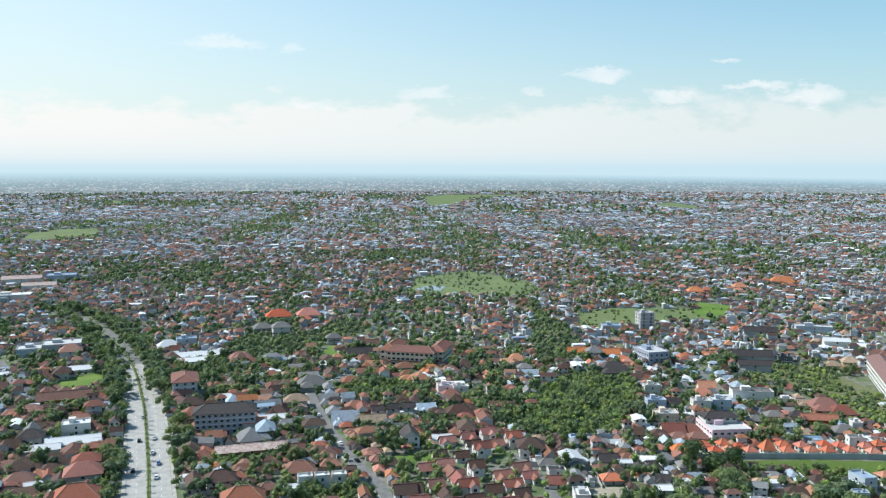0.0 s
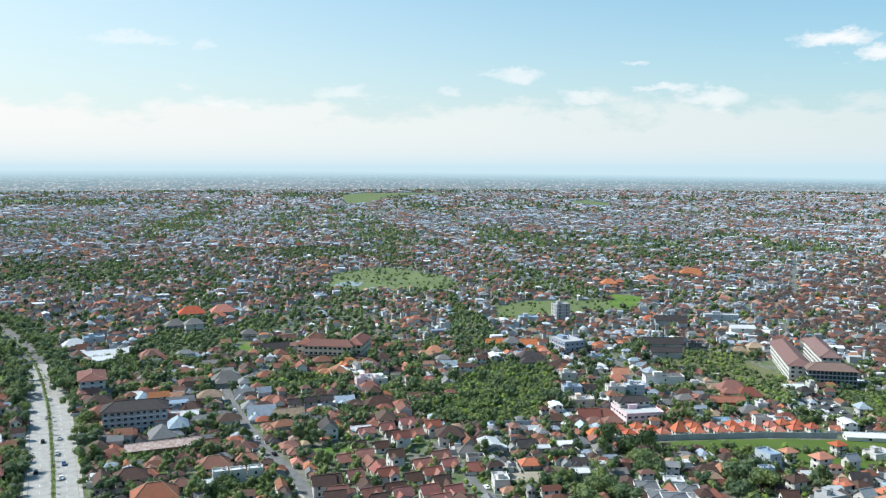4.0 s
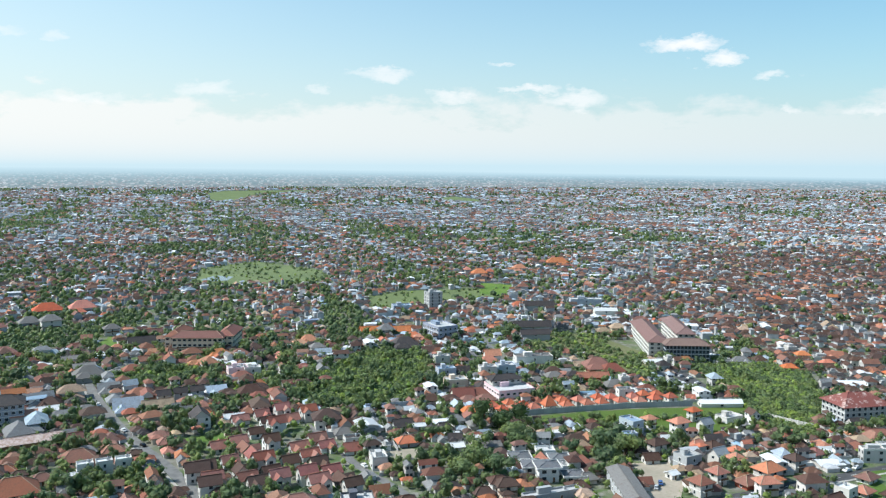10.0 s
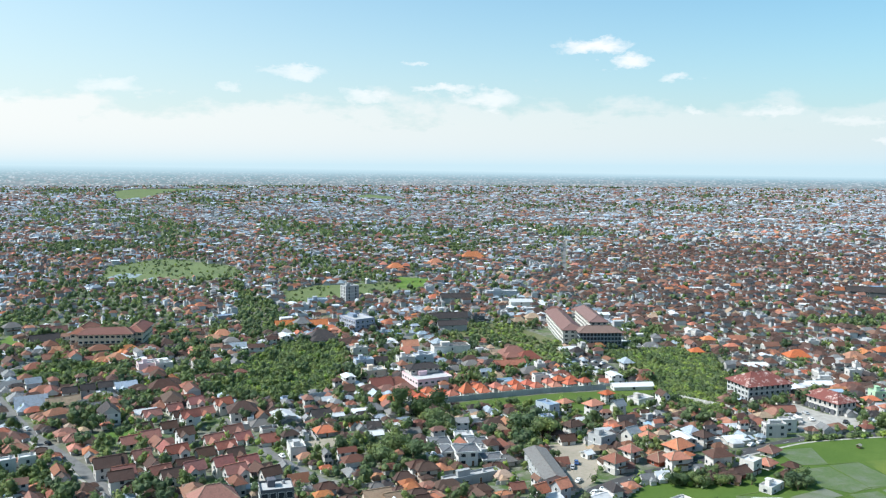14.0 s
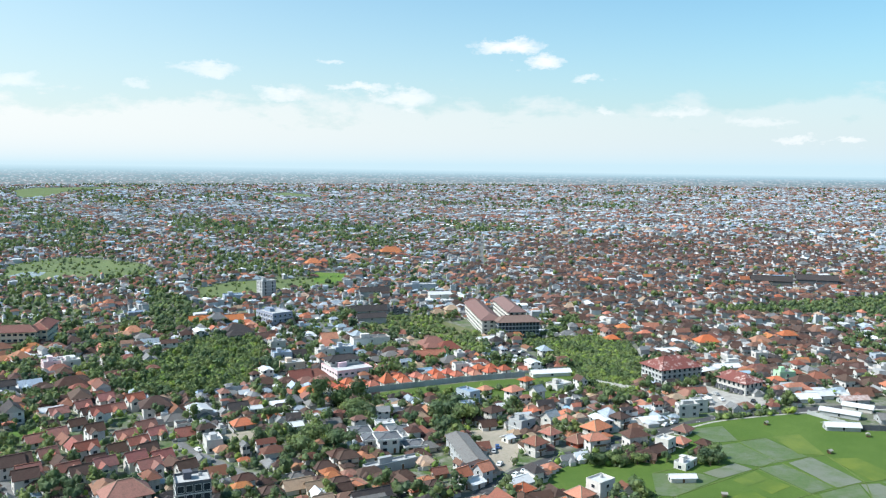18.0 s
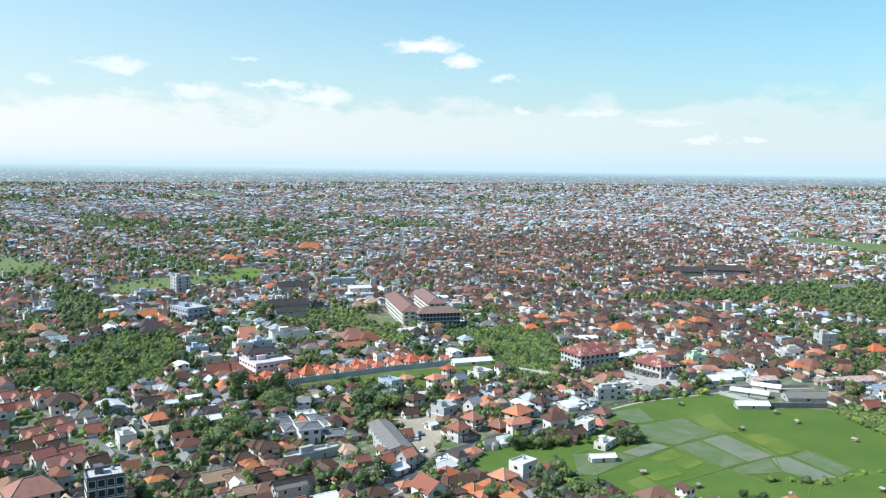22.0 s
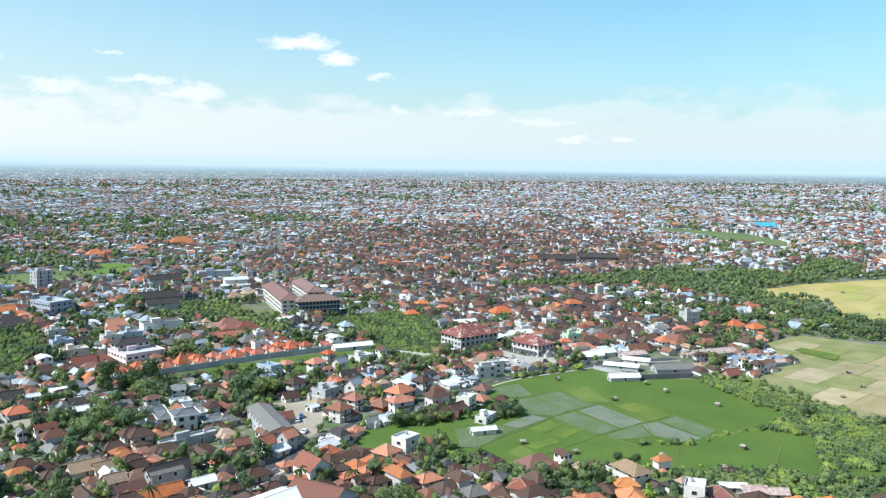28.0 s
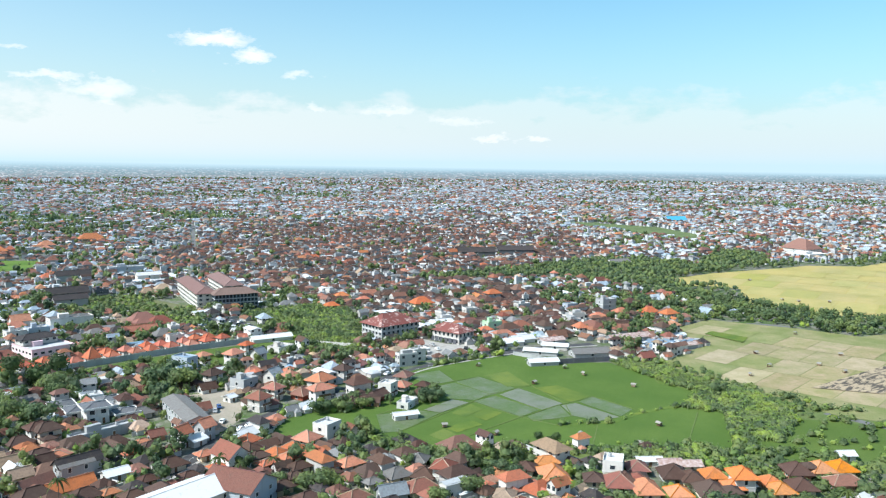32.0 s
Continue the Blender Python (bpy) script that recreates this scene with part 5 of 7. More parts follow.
for spec in ((117.5, 331, 7.5, 8.5, -9, 1), (119.5, 321, 7.5, 8, -9, 1), (122, 310.5, 8, 8, -9, 2), (131.5, 306, 7, 6, -9, 1), (131, 336, 8, 7, -9, 1, True), (133.5, 326, 7, 7, -9, 1), (129.5, 316, 8, 6, -9, 1, True)):
    modern_villa(*spec)
building("carport", "long low grey concrete carport with flat roof", "carport", 116, 290, 24, 4.5, 8, 1, "concrete", "grey", "flat", 2.8, 5.0, (1.4, 0.8))

# the villa row behind the grey wall: red-orange pyramids
for k, (x, y) in enumerate(((130, 409), (133, 401), (140, 411), (140, 402), (146, 406), (150, 401), (169, 409), (168, 401), (178, 408), (180, 401), (190, 410), (188, 401), (197, 408), (199, 401), (209, 407), (209, 399), (217, 410), (219, 401), (224, 408), (229, 402))):
    building("villa", "small white villa with steep red-orange pyramid roof", "villa", x, y, 5.2, 4.9, 4 + (k % 3) * 2, 1, "coral", "white", "hip", 2.6, 3.0, (1.2, 1.3), "villas in a row", 2.3, over=0.6)
building("villa", "white villa with tall steep red pyramid roof", "villa", 159, 403, 5.6, 5.6, 4, 1, "coral", "white", "hip", 2.8, 3.0, (1.2, 1.3), "villas in a row", 5.0, over=0.7)


def wall_run(line, h, mat, label, thick=0.25, panel=4.0):
    """a boundary wall: a root with panels and posts"""
    root = tagged(new("boundary_wall"), label, "wall")
    for (x0, y0), (x1, y1) in zip(line, line[1:]):
        n = max(1, round(math.hypot(x1 - x0, y1 - y0) / panel))
        a = math.degrees(math.atan2(y1 - y0, x1 - x0))
        step = math.hypot(x1 - x0, y1 - y0) / n
        pm = Shape().box(-step / 2, step / 2, -thick / 2, thick / 2, -0.3, h).mesh("panel", mat)
        qm_ = Shape().box(-.2, .2, -.2, .2, -0.3, h + .25).mesh("post", mat)
        for k in range(n):
            s = (k + 0.5) / n
            part("panel", pm, root, "", pose(x0 + (x1 - x0) * s, y0 + (y1 - y0) * s, 0, 0, 0, a))
            part("post", qm_, root, "", pose(x0 + (x1 - x0) * k / n, y0 + (y1 - y0) * k / n, 0, 0, 0, a))
    return root


wall_run([(122, 395), (150, 396), (200, 395.5), (236, 391)], 2.8, MAT["wall_grey"], "long grey boundary wall below the villas")
wall_run([(66, 424), (98, 424)], 3.4, MAT["wall_blue"], "blue-grey boundary wall beside the thicket")
wall_run([(322, 247), (345, 233)], 2.4, MAT["wall_dark"], "dark block wall at the rice field")
wall_run([(320, 274), (322, 248)], 2.0, MAT["wall_grey"], "grey block wall of the workshop")
wall_run([(262, 362), (272, 342), (279, 327)], 2.2, MAT["wall_white"], "white boundary wall beside the scrub")

# a radio mast: four tapered legs with cross bars
mast = tagged(new("radio_mast"), "tall slim steel lattice radio mast among the houses", "mast")
mast.matrix_world = pose(469, 1016, 0)
steel = plain_mat("galvanised_steel", rgb(0.25, 0.27, 0.29), 0.5, 0.3)
for sx, sy in ((-1, -1), (1, -1), (1, 1), (-1, 1)):
    part("leg", Shape().add([(sx * a + e, sy * a + f, z) for a, z in ((1.6, 0), (0.35, 36)) for e, f in ((-.07, -.07), (.07, -.07), (.07, .07), (-.07, .07))], [(0, 1, 5, 4), (1, 2, 6, 5), (2, 3, 7, 6), (3, 0, 4, 7)]).mesh("leg", steel), mast)
for k in range(9):
    a = 1.6 - 1.25 * (k * 4 + 2) / 36
    part("cross_bar", Shape().box(-a, a, -a - .07, -a + .07, k * 4 + 2, k * 4 + 2.15).box(-a, a, a - .07, a + .07, k * 4 + 2, k * 4 + 2.15).box(-a - .07, -a + .07, -a, a, k * 4 + 2, k * 4 + 2.15).box(a - .07, a + .07, -a, a, k * 4 + 2, k * 4 + 2.15).mesh("cross_bar", steel), mast)
KEEP_OUT.append((469, 1016, 5))
home("gable", 395, 255, 26, 8, -20, 1, "rust", "grey")
home("gable", 398, 223, 16, 5, -20, 1, "rust", "grey")
home("hip", 218.4, 260.3, 14.0, 5.0, 14, 1, "brown", "brick")
home("hip", 206.9, 260.6, 12.0, 5.0, 14, 1, "brown", "brick")


# an estate of salmon and rose roofs: gabled houses with a cross gable to the street
def estate_house(x, y, deg, storeys, roof, r):
    w, d, sh = r.uniform(6.4, 8.2), r.uniform(5.2, 6.2), 2.6
    root = building("house", "%s white estate house with %s cross-gabled roof" % (STOREY_WORD[storeys], ROOF_WORD[roof]), "house", x, y, w, d, deg, storeys, roof, r.choice(("white", "white", "cream", "trim")), "gable", sh, 4.4, (1.3, 1.3), "houses of the estate", d * 0.42)
    side, ww, out_ = r.choice((-1, 1)), w * 0.46, r.uniform(1.8, 3.0)
    h, cx = sh * storeys, side * w * 0.22
    hh, length = ww * 0.45, out_ + d / 2
    part("bay_wall", Shape().box(cx - ww / 2, cx + ww / 2, -d / 2 - out_, -d / 2 + .05, -0.4, h - .02).add([(cx - ww / 2, -d / 2 - out_, h - .02), (cx + ww / 2, -d / 2 - out_, h - .02), (cx, -d / 2 - out_, h + hh - .05)], (), [(0, 1, 2)]).mesh("bay_wall", MAT["wall_white"]), root)
    ridge = Shape().gable(length, ww, h, hh, 0.45)
    ridge.v = [(cx - py, -d / 2 - out_ + length / 2 + px, pz) for px, py, pz in ridge.v]
    part("bay_roof", ridge.mesh("bay_roof", MAT["roof_" + roof]), root)
    part("window", window_mesh(1.6, 1.3), root, "", pose(cx, -d / 2 - out_ - .02, h - 1.4))
    return root


ESTATE = [(6, 425), (30, 428), (42, 420), (40, 372), (46, 345), (54, 310), (4, 319), (-6, 345), (-17, 368), (-21, 402)]
ER = random.Random(23)
ec, es = math.cos(math.radians(16)), math.sin(math.radians(16))
for i in range(-6, 8):
    for j in range(-7, 8):
        u, v = i * 10.8 + ER.uniform(-.9, .9), j * 11.2 + (3.0 if i % 2 else 0) + ER.uniform(-1.2, 1.2)
        x, y = 15 + u * ec - v * es, 372 + u * es + v * ec
        if inside(np.array([x]), np.array([y]), ESTATE)[0] and ER.random() < 0.84 and not taken(np.array([x]), np.array([y]), 2.5)[0]:
            estate_house(x, y, 16 + ER.choice((0, 0, 0, 90, 180)), ER.choice((1, 1, 2)), ER.choice(("salmon", "salmon", "rose", "terra", "red", "salmon", "brown")), ER)
# the white quarter beside the village road
home("flat", 180.6, 352.4, 6.4, 10, 14, 3, "blue", "blue")
home("hip", 194.5, 360.9, 5.0, 4.2, 14, 2, "orange", "white")
home("hip", 180.1, 326.7, 6.6, 5.2, 14, 2, "brown", "white")
home("hip", 201.4, 345.0, 7.1, 5.2, 14, 3, "orange", "white")
home("hip", 222.5, 367.8, 5.0, 4.2, 14, 2, "orange", "white")
home("gable", 216.9, 348.0, 5.8, 5.2, 14, 2, "slate", "white")
home("hip", 201.3, 329.3, 7.3, 5.2, 14, 1, "orange", "white")
home("flat", 184.8, 309.2, 8.6, 8, 14, 2, "concrete", "grey")
home("gable", 198.7, 307.9, 6.0, 6.2, 14, 2, "slate", "white")
home("hip", 207.3, 325.8, 5.8, 5.2, 14, 1, "brown", "cream")
home("hip", 202.9, 301.6, 5.0, 5.2, 14, 2, "orange", "white")
home("hip", 213.8, 317.6, 5.3, 5.2, 14, 1, "orange", "cream")
home("hip", 174.1, 281.1, 6.1, 6.2, 14, 2, "red", "white")
home("hip", 186.4, 289.1, 5.1, 5.2, 14, 2, "terra", "white")
home("hip", 197.0, 283.7, 8.2, 6.2, 14, 1, "red", "brick")
home("hip", 208.3, 287.1, 8.9, 7.2, 14, 2, "orange", "white")
home("hip", 226.5, 294.8, 5.1, 5.2, 14, 2, "brown", "white")
home("hip", 245.9, 306.7, 5.0, 5.2, 14, 1, "rose", "white")
home("flat", 239.9, 363.3, 11.3, 8, 14, 1, "concrete", "white")
home("flat", 225.6, 331.0, 15.0, 4, 14, 1, "dark", "grey")
home("gable", 172.0, 299.2, 3.6, 4.2, 14, 1, "white", "white")
home("hip", 188.2, 335.8, 3.9, 4.2, 14, 1, "brown", "brick")
home("hip", 227.5, 329.9, 3.6, 3.2, 14, 1, "brown", "cream")
home("flat", 173.0, 235.8, 8.0, 6.5, 14, 2, "white", "white")
home("hip", 155.0, 230.6, 4.7, 5.2, 14, 1, "orange", "cream")
home("hip", 164.1, 235.4, 6.0, 6.2, 14, 1, "orange", "cream")
home("hip", 147.9, 230.2, 4.6, 5.2, 14, 1, "orange", "cream")
home("gable", 150.0, 254.4, 9.6, 7.2, 14, 1, "white", "white")
home("gable", 135.7, 261.5, 5.8, 6.2, 14, 1, "white", "white")
home("gable", 131.5, 262.5, 4.9, 5.2, 14, 2, "orange", "white")
home("gable", 141.0, 264.0, 5.0, 5.2, 14, 2, "orange", "grey")
home("hip", 143.4, 239.7, 5.1, 6.2, 14, 1, "brown", "cream")
home("hip", 148.3, 247.8, 5.3, 5.2, 14, 1, "orange", "cream")
home("flat", 224.3, 261.8, 6.5, 6, 22, 2, "white", "white")
home("hip", 234.5, 264.6, 5.3, 5.2, 22, 1, "orange", "white")
home("hip", 232.5, 250.4, 5.9, 5.2, 22, 1, "brown", "white")
home("flat", 219.5, 244.4, 9.6, 5, 22, 1, "white", "white")
home("hip", 246.5, 276.3, 6.5, 5.2, 22, 1, "red", "white")
home("hip", 241.7, 258.6, 3.6, 4.2, 22, 1, "brown", "cream")
home("gable", 331.5, 265.7, 17, 5, -62, 1, "white", "grey")
home("gable", 347.6, 268.8, 13, 5, -62, 1, "white", "white")
home("gable", 348.0, 247.6, 19, 9, -32, 1, "grey", "grey")
home("gable", 356.9, 279.0, 14, 6, -20, 1, "rust", "grey")
# larger buildings of the middle distance
for kind, x, y, w, d, deg, st, roof, wall in (
        ("hip", 404, 998, 26, 14, -12, 2, "orange", "cream"), ("hip", 276, 916, 16, 12, -5, 2, "orange", "cream"), ("hip", 336, 949, 15, 11, -5, 2, "orange", "white"),
        ("hip", -150, 762, 22, 14, 14, 2, "coral", "white"), ("hip", -124, 770, 20, 14, 14, 2, "coral", "white"), ("gable", -513, 1022, 44, 16, 20, 2, "rust", "white"),
        ("gable", -465, 965, 36, 14, 20, 2, "rust", "white"), ("flat", -471, 1036, 34, 26, 20, 3, "blue", "blue"), ("flat", -459, 889, 40, 22, 20, 2, "white", "white")):
    home(kind, x, y, w, d, deg, st, roof, wall)
home("gable", -187.0, 416.5, 25.3, 11.4, 21, 1, "white", "white")
home("gable", -197.9, 405.1, 17.0, 8.5, 21, 1, "white", "white")
home("flat", -194.1, 436.5, 14.1, 10.4, 21, 2, "white", "white")
home("hip", -170.9, 398.6, 6.1, 4.5, 21, 2, "terra", "cream")
home("hip", -165.3, 380.8, 10.9, 8.0, 21, 2, "terra", "grey")
home("hip", -160.2, 365.1, 14.7, 10.9, 21, 2, "terra", "grey")
home("hip", -151.2, 337.3, 16.7, 12.4, 20, 2, "terra", "cream")
home("hip", -201.7, 380.9, 8.6, 6.3, 21, 1, "terra", "cream")
home("hip", -188.1, 377.2, 7.4, 5.5, 21, 1, "brown", "cream")
home("hip", -180.3, 377.2, 7.4, 5.5, 21, 1, "brown", "cream")
home("hip", -186.7, 361.5, 12.9, 9.5, 21, 1, "red", "cream")
home("hip", -184.9, 348.2, 8.3, 6.1, 21, 1, "brown", "cream")
home("gable", -179.0, 357.4, 6.8, 5.0, 21, 1, "white", "white")
home("hip", -235.1, 471.5, 10.2, 7.6, 21, 1, "terra", "white")
home("hip", -243.0, 464.7, 8.0, 5.9, 21, 1, "terra", "white")
home("gable", -227.6, 498.2, 30.4, 9.1, 21, 1, "red", "brick")
home("hip", -195.5, 462.1, 8.0, 5.9, 21, 3, "red", "grey")
home("hip", -265.7, 530.8, 7.9, 5.8, 21, 1, "terra", "cream")
home("flat", -241.2, 500.0, 8.0, 5.9, 21, 1, "white", "white")
home("hip", -275.2, 614.7, 14.7, 10.9, 21, 2, "terra", "white")
home("flat", -307.0, 624.2, 23.2, 17.1, 21, 2, "concrete", "blue")
home("flat", -287.8, 629.1, 27.0, 20.0, 21, 3, "concrete", "grey")
home("gable", -253.6, 569.5, 23.9, 9.6, 21, 1, "white", "white")
home("hip", -155.9, 497.6, 13.1, 9.7, 21, 2, "red", "cream")
home("gable", -181.2, 614.3, 30.3, 12.1, 21, 1, "white", "white")
home("gable", -179.9, 595.6, 23.7, 9.5, 21, 1, "white", "white")
home("hip", -227.3, 636.2, 7.8, 5.8, 21, 1, "white", "white")
home("hip", -212.7, 644.5, 15.8, 11.7, 21, 1, "white", "white")
home("flat", -202.8, 658.3, 15.2, 11.3, 21, 2, "blue", "blue")
home("hip", -136.5, 454.5, 12.6, 9.3, 19, 2, "red", "cream")
home("gable", -94.6, 406.0, 34.1, 9.6, 16, 1, "rust", "brick")
home("gable", -155.7, 478.5, 6.3, 4.6, 21, 1, "white", "white")
home("gable", -128.9, 418.4, 10.2, 7.6, 19, 1, "grey", "grey")
home("hip", -96.9, 356.7, 11.8, 8.7, 16, 2, "brown", "cream")
home("hip", -92.6, 367.1, 7.8, 5.8, 16, 1, "terra", "white")
home("gable", -95.7, 457.1, 18.5, 7.4, 16, 1, "white", "white")
home("hip", -102.6, 480.9, 5.7, 4.2, 17, 1, "terra", "cream")
home("hip", -129.2, 508.7, 6.2, 4.6, 19, 1, "terra", "cream")
home("hip", -120.1, 508.7, 6.8, 5.0, 18, 1, "terra", "cream")
home("hip", -93.1, 479.8, 5.6, 4.1, 16, 1, "terra", "cream")
home("hip", -147.2, 603.0, 15.3, 11.3, 20, 1, "terra", "cream")
home("hip", -114.9, 555.0, 8.9, 6.6, 18, 1, "terra", "cream")
home("gable", -90.1, 553.5, 12.5, 9.2, 16, 1, "grey", "grey")
home("gable", -101.9, 578.0, 10.8, 8.0, 17, 1, "grey", "white")
home("hip", -84.0, 530.9, 17.3, 12.8, 15, 1, "grey", "grey")
home("hip", -73.9, 451.8, 8.7, 6.5, 15, 1, "grey", "grey")
home("hip", -81.5, 469.3, 8.5, 6.3, 15, 1, "dark", "cream")
home("gable", -72.2, 406.0, 7.1, 5.3, 14, 1, "red", "cream")
home("hip", -61.8, 411.2, 5.6, 4.2, 14, 1, "terra", "cream")
home("hip", -65.9, 376.5, 12.9, 9.5, 14, 1, "terra", "white")
home("hip", -52.5, 383.3, 8.2, 6.1, 13, 1, "terra", "white")
home("hip", -42.9, 377.2, 4.5, 3.3, 12, 1, "brown", "cream")
home("flat", -60.3, 358.6, 6.4, 4.8, 14, 2, "white", "white")
home("flat", -53.1, 360.0, 6.4, 4.7, 13, 2, "white", "white")
home("flat", -45.8, 361.4, 6.3, 4.7, 12, 2, "white", "white")
home("gable", -65.9, 354.8, 6.3, 4.6, 14, 1, "white", "white")
home("hip", -85.8, 361.5, 5.1, 3.8, 15, 1, "brown", "cream")
home("hip", -75.5, 354.1, 7.4, 5.5, 15, 1, "red", "white")
home("hip", -81.9, 334.9, 16.3, 12.0, 15, 2, "terra", "white")
home("gable", -58.8, 646.7, 17.0, 10.2, 13, 1, "red", "white")
home("gable", -62.2, 618.2, 17.9, 10.7, 14, 1, "dark", "grey")
home("gable", -51.4, 563.1, 14.5, 5.8, 13, 1, "terra", "white")
home("hip", -60.2, 538.2, 9.7, 7.2, 14, 1, "terra", "white")
home("hip", -87.3, 663.7, 10.5, 7.8, 16, 2, "grey", "white")
home("hip", -152.4, 705.0, 14.1, 10.4, 20, 2, "grey", "blue")
home("hip", -135.1, 695.1, 13.8, 10.2, 19, 3, "grey", "white")
home("hip", -50.4, 478.6, 11.0, 8.1, 13, 1, "terra", "cream")
home("gable", -36.7, 462.4, 6.6, 4.9, 12, 2, "dark", "grey")
home("gable", -28.3, 465.8, 6.6, 4.9, 11, 2, "dark", "grey")
home("gable", -19.8, 468.1, 6.6, 4.9, 10, 2, "dark", "grey")
home("gable", -39.0, 451.8, 15.1, 7.5, 12, 1, "tan", "cream")
home("hip", -24.7, 456.0, 7.9, 5.9, 11, 1, "terra", "cream")
home("hip", -51.5, 442.4, 6.6, 4.9, 13, 1, "terra", "cream")
home("hip", -34.6, 399.3, 7.9, 5.9, 12, 1, "terra", "cream")
home("hip", -30.0, 389.5, 7.7, 5.7, 11, 1, "terra", "cream")
home("gable", -13.3, 343.6, 8.8, 6.5, 10, 2, "brown", "white")
home("gable", -9.6, 331.3, 7.6, 5.6, 10, 2, "red", "white")
home("gable", -0.6, 422.1, 9.7, 7.1, 9, 1, "white", "white")
home("flat", 2.1, 514.3, 11.6, 8.6, 9, 2, "concrete", "pink")
home("flat", 10.8, 511.5, 9.6, 7.1, 8, 2, "concrete", "white")
home("hip", 4.5, 502.2, 11.9, 8.8, 9, 1, "terra", "cream")
home("hip", -3.8, 468.2, 8.1, 6.0, 9, 1, "brown", "cream")
home("hip", 9.0, 467.1, 14.5, 10.7, 8, 1, "brown", "cream")
home("hip", 22.7, 466.0, 7.9, 5.9, 7, 1, "terra", "white")
home("hip", 12.6, 458.2, 7.8, 5.8, 8, 1, "red", "cream")
home("flat", 38.4, 424.0, 8.5, 6.3, 6, 1, "blue", "blue")
home("hip", 49.2, 384.1, 8.2, 6.1, 5, 1, "grey", "white")
home("flat", 52.0, 375.4, 8.0, 5.9, 5, 1, "dark", "white")
home("gable", 50.3, 360.9, 8.5, 6.3, 5, 1, "rose", "white")
home("hip", 62.0, 381.8, 5.3, 3.9, 4, 1, "grey", "cream")
home("gable", 78.3, 389.6, 8.7, 6.4, 3, 1, "dark", "grey")
home("gable", 85.6, 386.4, 5.7, 4.2, 3, 1, "white", "white")
home("hip", 75.3, 365.0, 8.2, 6.1, 3, 1, "orange", "grey")
home("gable", 94.7, 353.5, 7.4, 5.5, 2, 1, "white", "white")
home("hip", 55.1, 562.4, 8.4, 6.3, 5, 2, "grey", "white")
home("hip", 54.4, 528.1, 7.2, 5.3, 5, 1, "grey", "white")
home("hip", 42.2, 519.6, 7.1, 5.2, 6, 1, "red", "cream")
home("hip", 52.1, 488.3, 5.3, 3.9, 5, 1, "red", "cream")
home("gable", 21.5, 533.9, 5.6, 4.1, 7, 1, "grey", "white")
home("gable", 24.4, 525.2, 5.5, 4.0, 7, 1, "grey", "white")
home("gable", 27.7, 519.6, 5.4, 4.0, 7, 1, "grey", "white")
home("gable", 106.0, 626.2, 23.9, 7.2, 1, 1, "orange", "white")
home("gable", 125.6, 620.3, 19.3, 7.7, -0, 1, "orange", "cream")
home("hip", 128.9, 595.8, 10.6, 7.9, -1, 1, "orange", "white")
home("hip", 116.4, 568.1, 18.5, 13.7, 0, 1, "dark", "grey")
home("hip", 114.5, 579.9, 8.8, 6.5, 0, 1, "red", "cream")
home("flat", 144.2, 714.3, 16.1, 11.9, -2, 2, "blue", "blue")
home("flat", 129.5, 514.4, 9.6, 7.1, -1, 2, "concrete", "white")
home("flat", 123.9, 482.0, 10.8, 8.0, -0, 2, "blue", "blue")
home("hip", 108.7, 467.1, 6.8, 5.0, 1, 1, "orange", "white")
home("flat", 122.8, 455.5, 12.5, 9.2, -0, 2, "concrete", "cream")
home("hip", 101.4, 429.7, 9.9, 7.3, 1, 1, "brown", "cream")
home("hip", 112.1, 427.8, 7.7, 5.7, 1, 1, "brown", "cream")
home("gable", 121.0, 434.5, 11.4, 8.5, -0, 1, "red", "cream")
home("hip", 106.0, 406.1, 6.2, 4.6, 1, 1, "orange", "white")
home("hip", 117.3, 404.4, 8.8, 6.5, 0, 1, "orange", "cream")
home("flat", 186.7, 500.9, 24.1, 9.6, -5, 2, "grey", "white")
home("hip", 220.6, 478.7, 16.7, 12.4, -8, 1, "red", "cream")
home("hip", 225.7, 467.2, 13.3, 9.9, -8, 1, "red", "cream")
home("gable", 207.5, 455.1, 18.8, 5.6, -7, 1, "orange", "brick")
home("hip", 192.8, 464.9, 5.3, 3.9, -5, 1, "orange", "cream")
home("hip", 197.8, 461.6, 7.6, 5.6, -6, 1, "dark", "cream")
home("hip", 171.5, 452.9, 7.9, 5.8, -4, 1, "grey", "white")
home("hip", 185.2, 461.6, 8.7, 6.4, -5, 1, "grey", "white")
home("hip", 211.4, 433.6, 10.6, 7.8, -7, 1, "grey", "white")
home("flat", 206.8, 412.0, 8.1, 6.0, -7, 2, "grey", "white")
home("flat", 220.7, 416.8, 7.7, 5.7, -8, 1, "grey", "white")
home("gable", 222.5, 599.6, 28.2, 8.5, -8, 2, "dark", "grey")
home("gable", 214.1, 570.9, 21.3, 6.4, -7, 2, "dark", "grey")
home("flat", 243.9, 593.8, 10.0, 7.4, -9, 2, "dark", "dark")
home("gable", 262.5, 690.2, 25.9, 7.8, -11, 2, "dark", "grey")
home("hip", 251.6, 712.5, 10.0, 7.4, -10, 1, "orange", "cream")
home("flat", 315.3, 709.2, 29.0, 11.6, -15, 2, "concrete", "blue")
home("gable", 307.3, 650.5, 18.8, 9.4, -14, 2, "white", "white")
home("gable", 322.3, 644.9, 13.7, 10.2, -15, 1, "white", "blue")
home("hip", 273.6, 581.7, 9.6, 7.1, -12, 1, "tan", "cream")
home("hip", 290.5, 592.3, 10.7, 7.9, -13, 1, "tan", "cream")
home("hip", 176.3, 608.8, 8.0, 5.9, -4, 1, "orange", "cream")
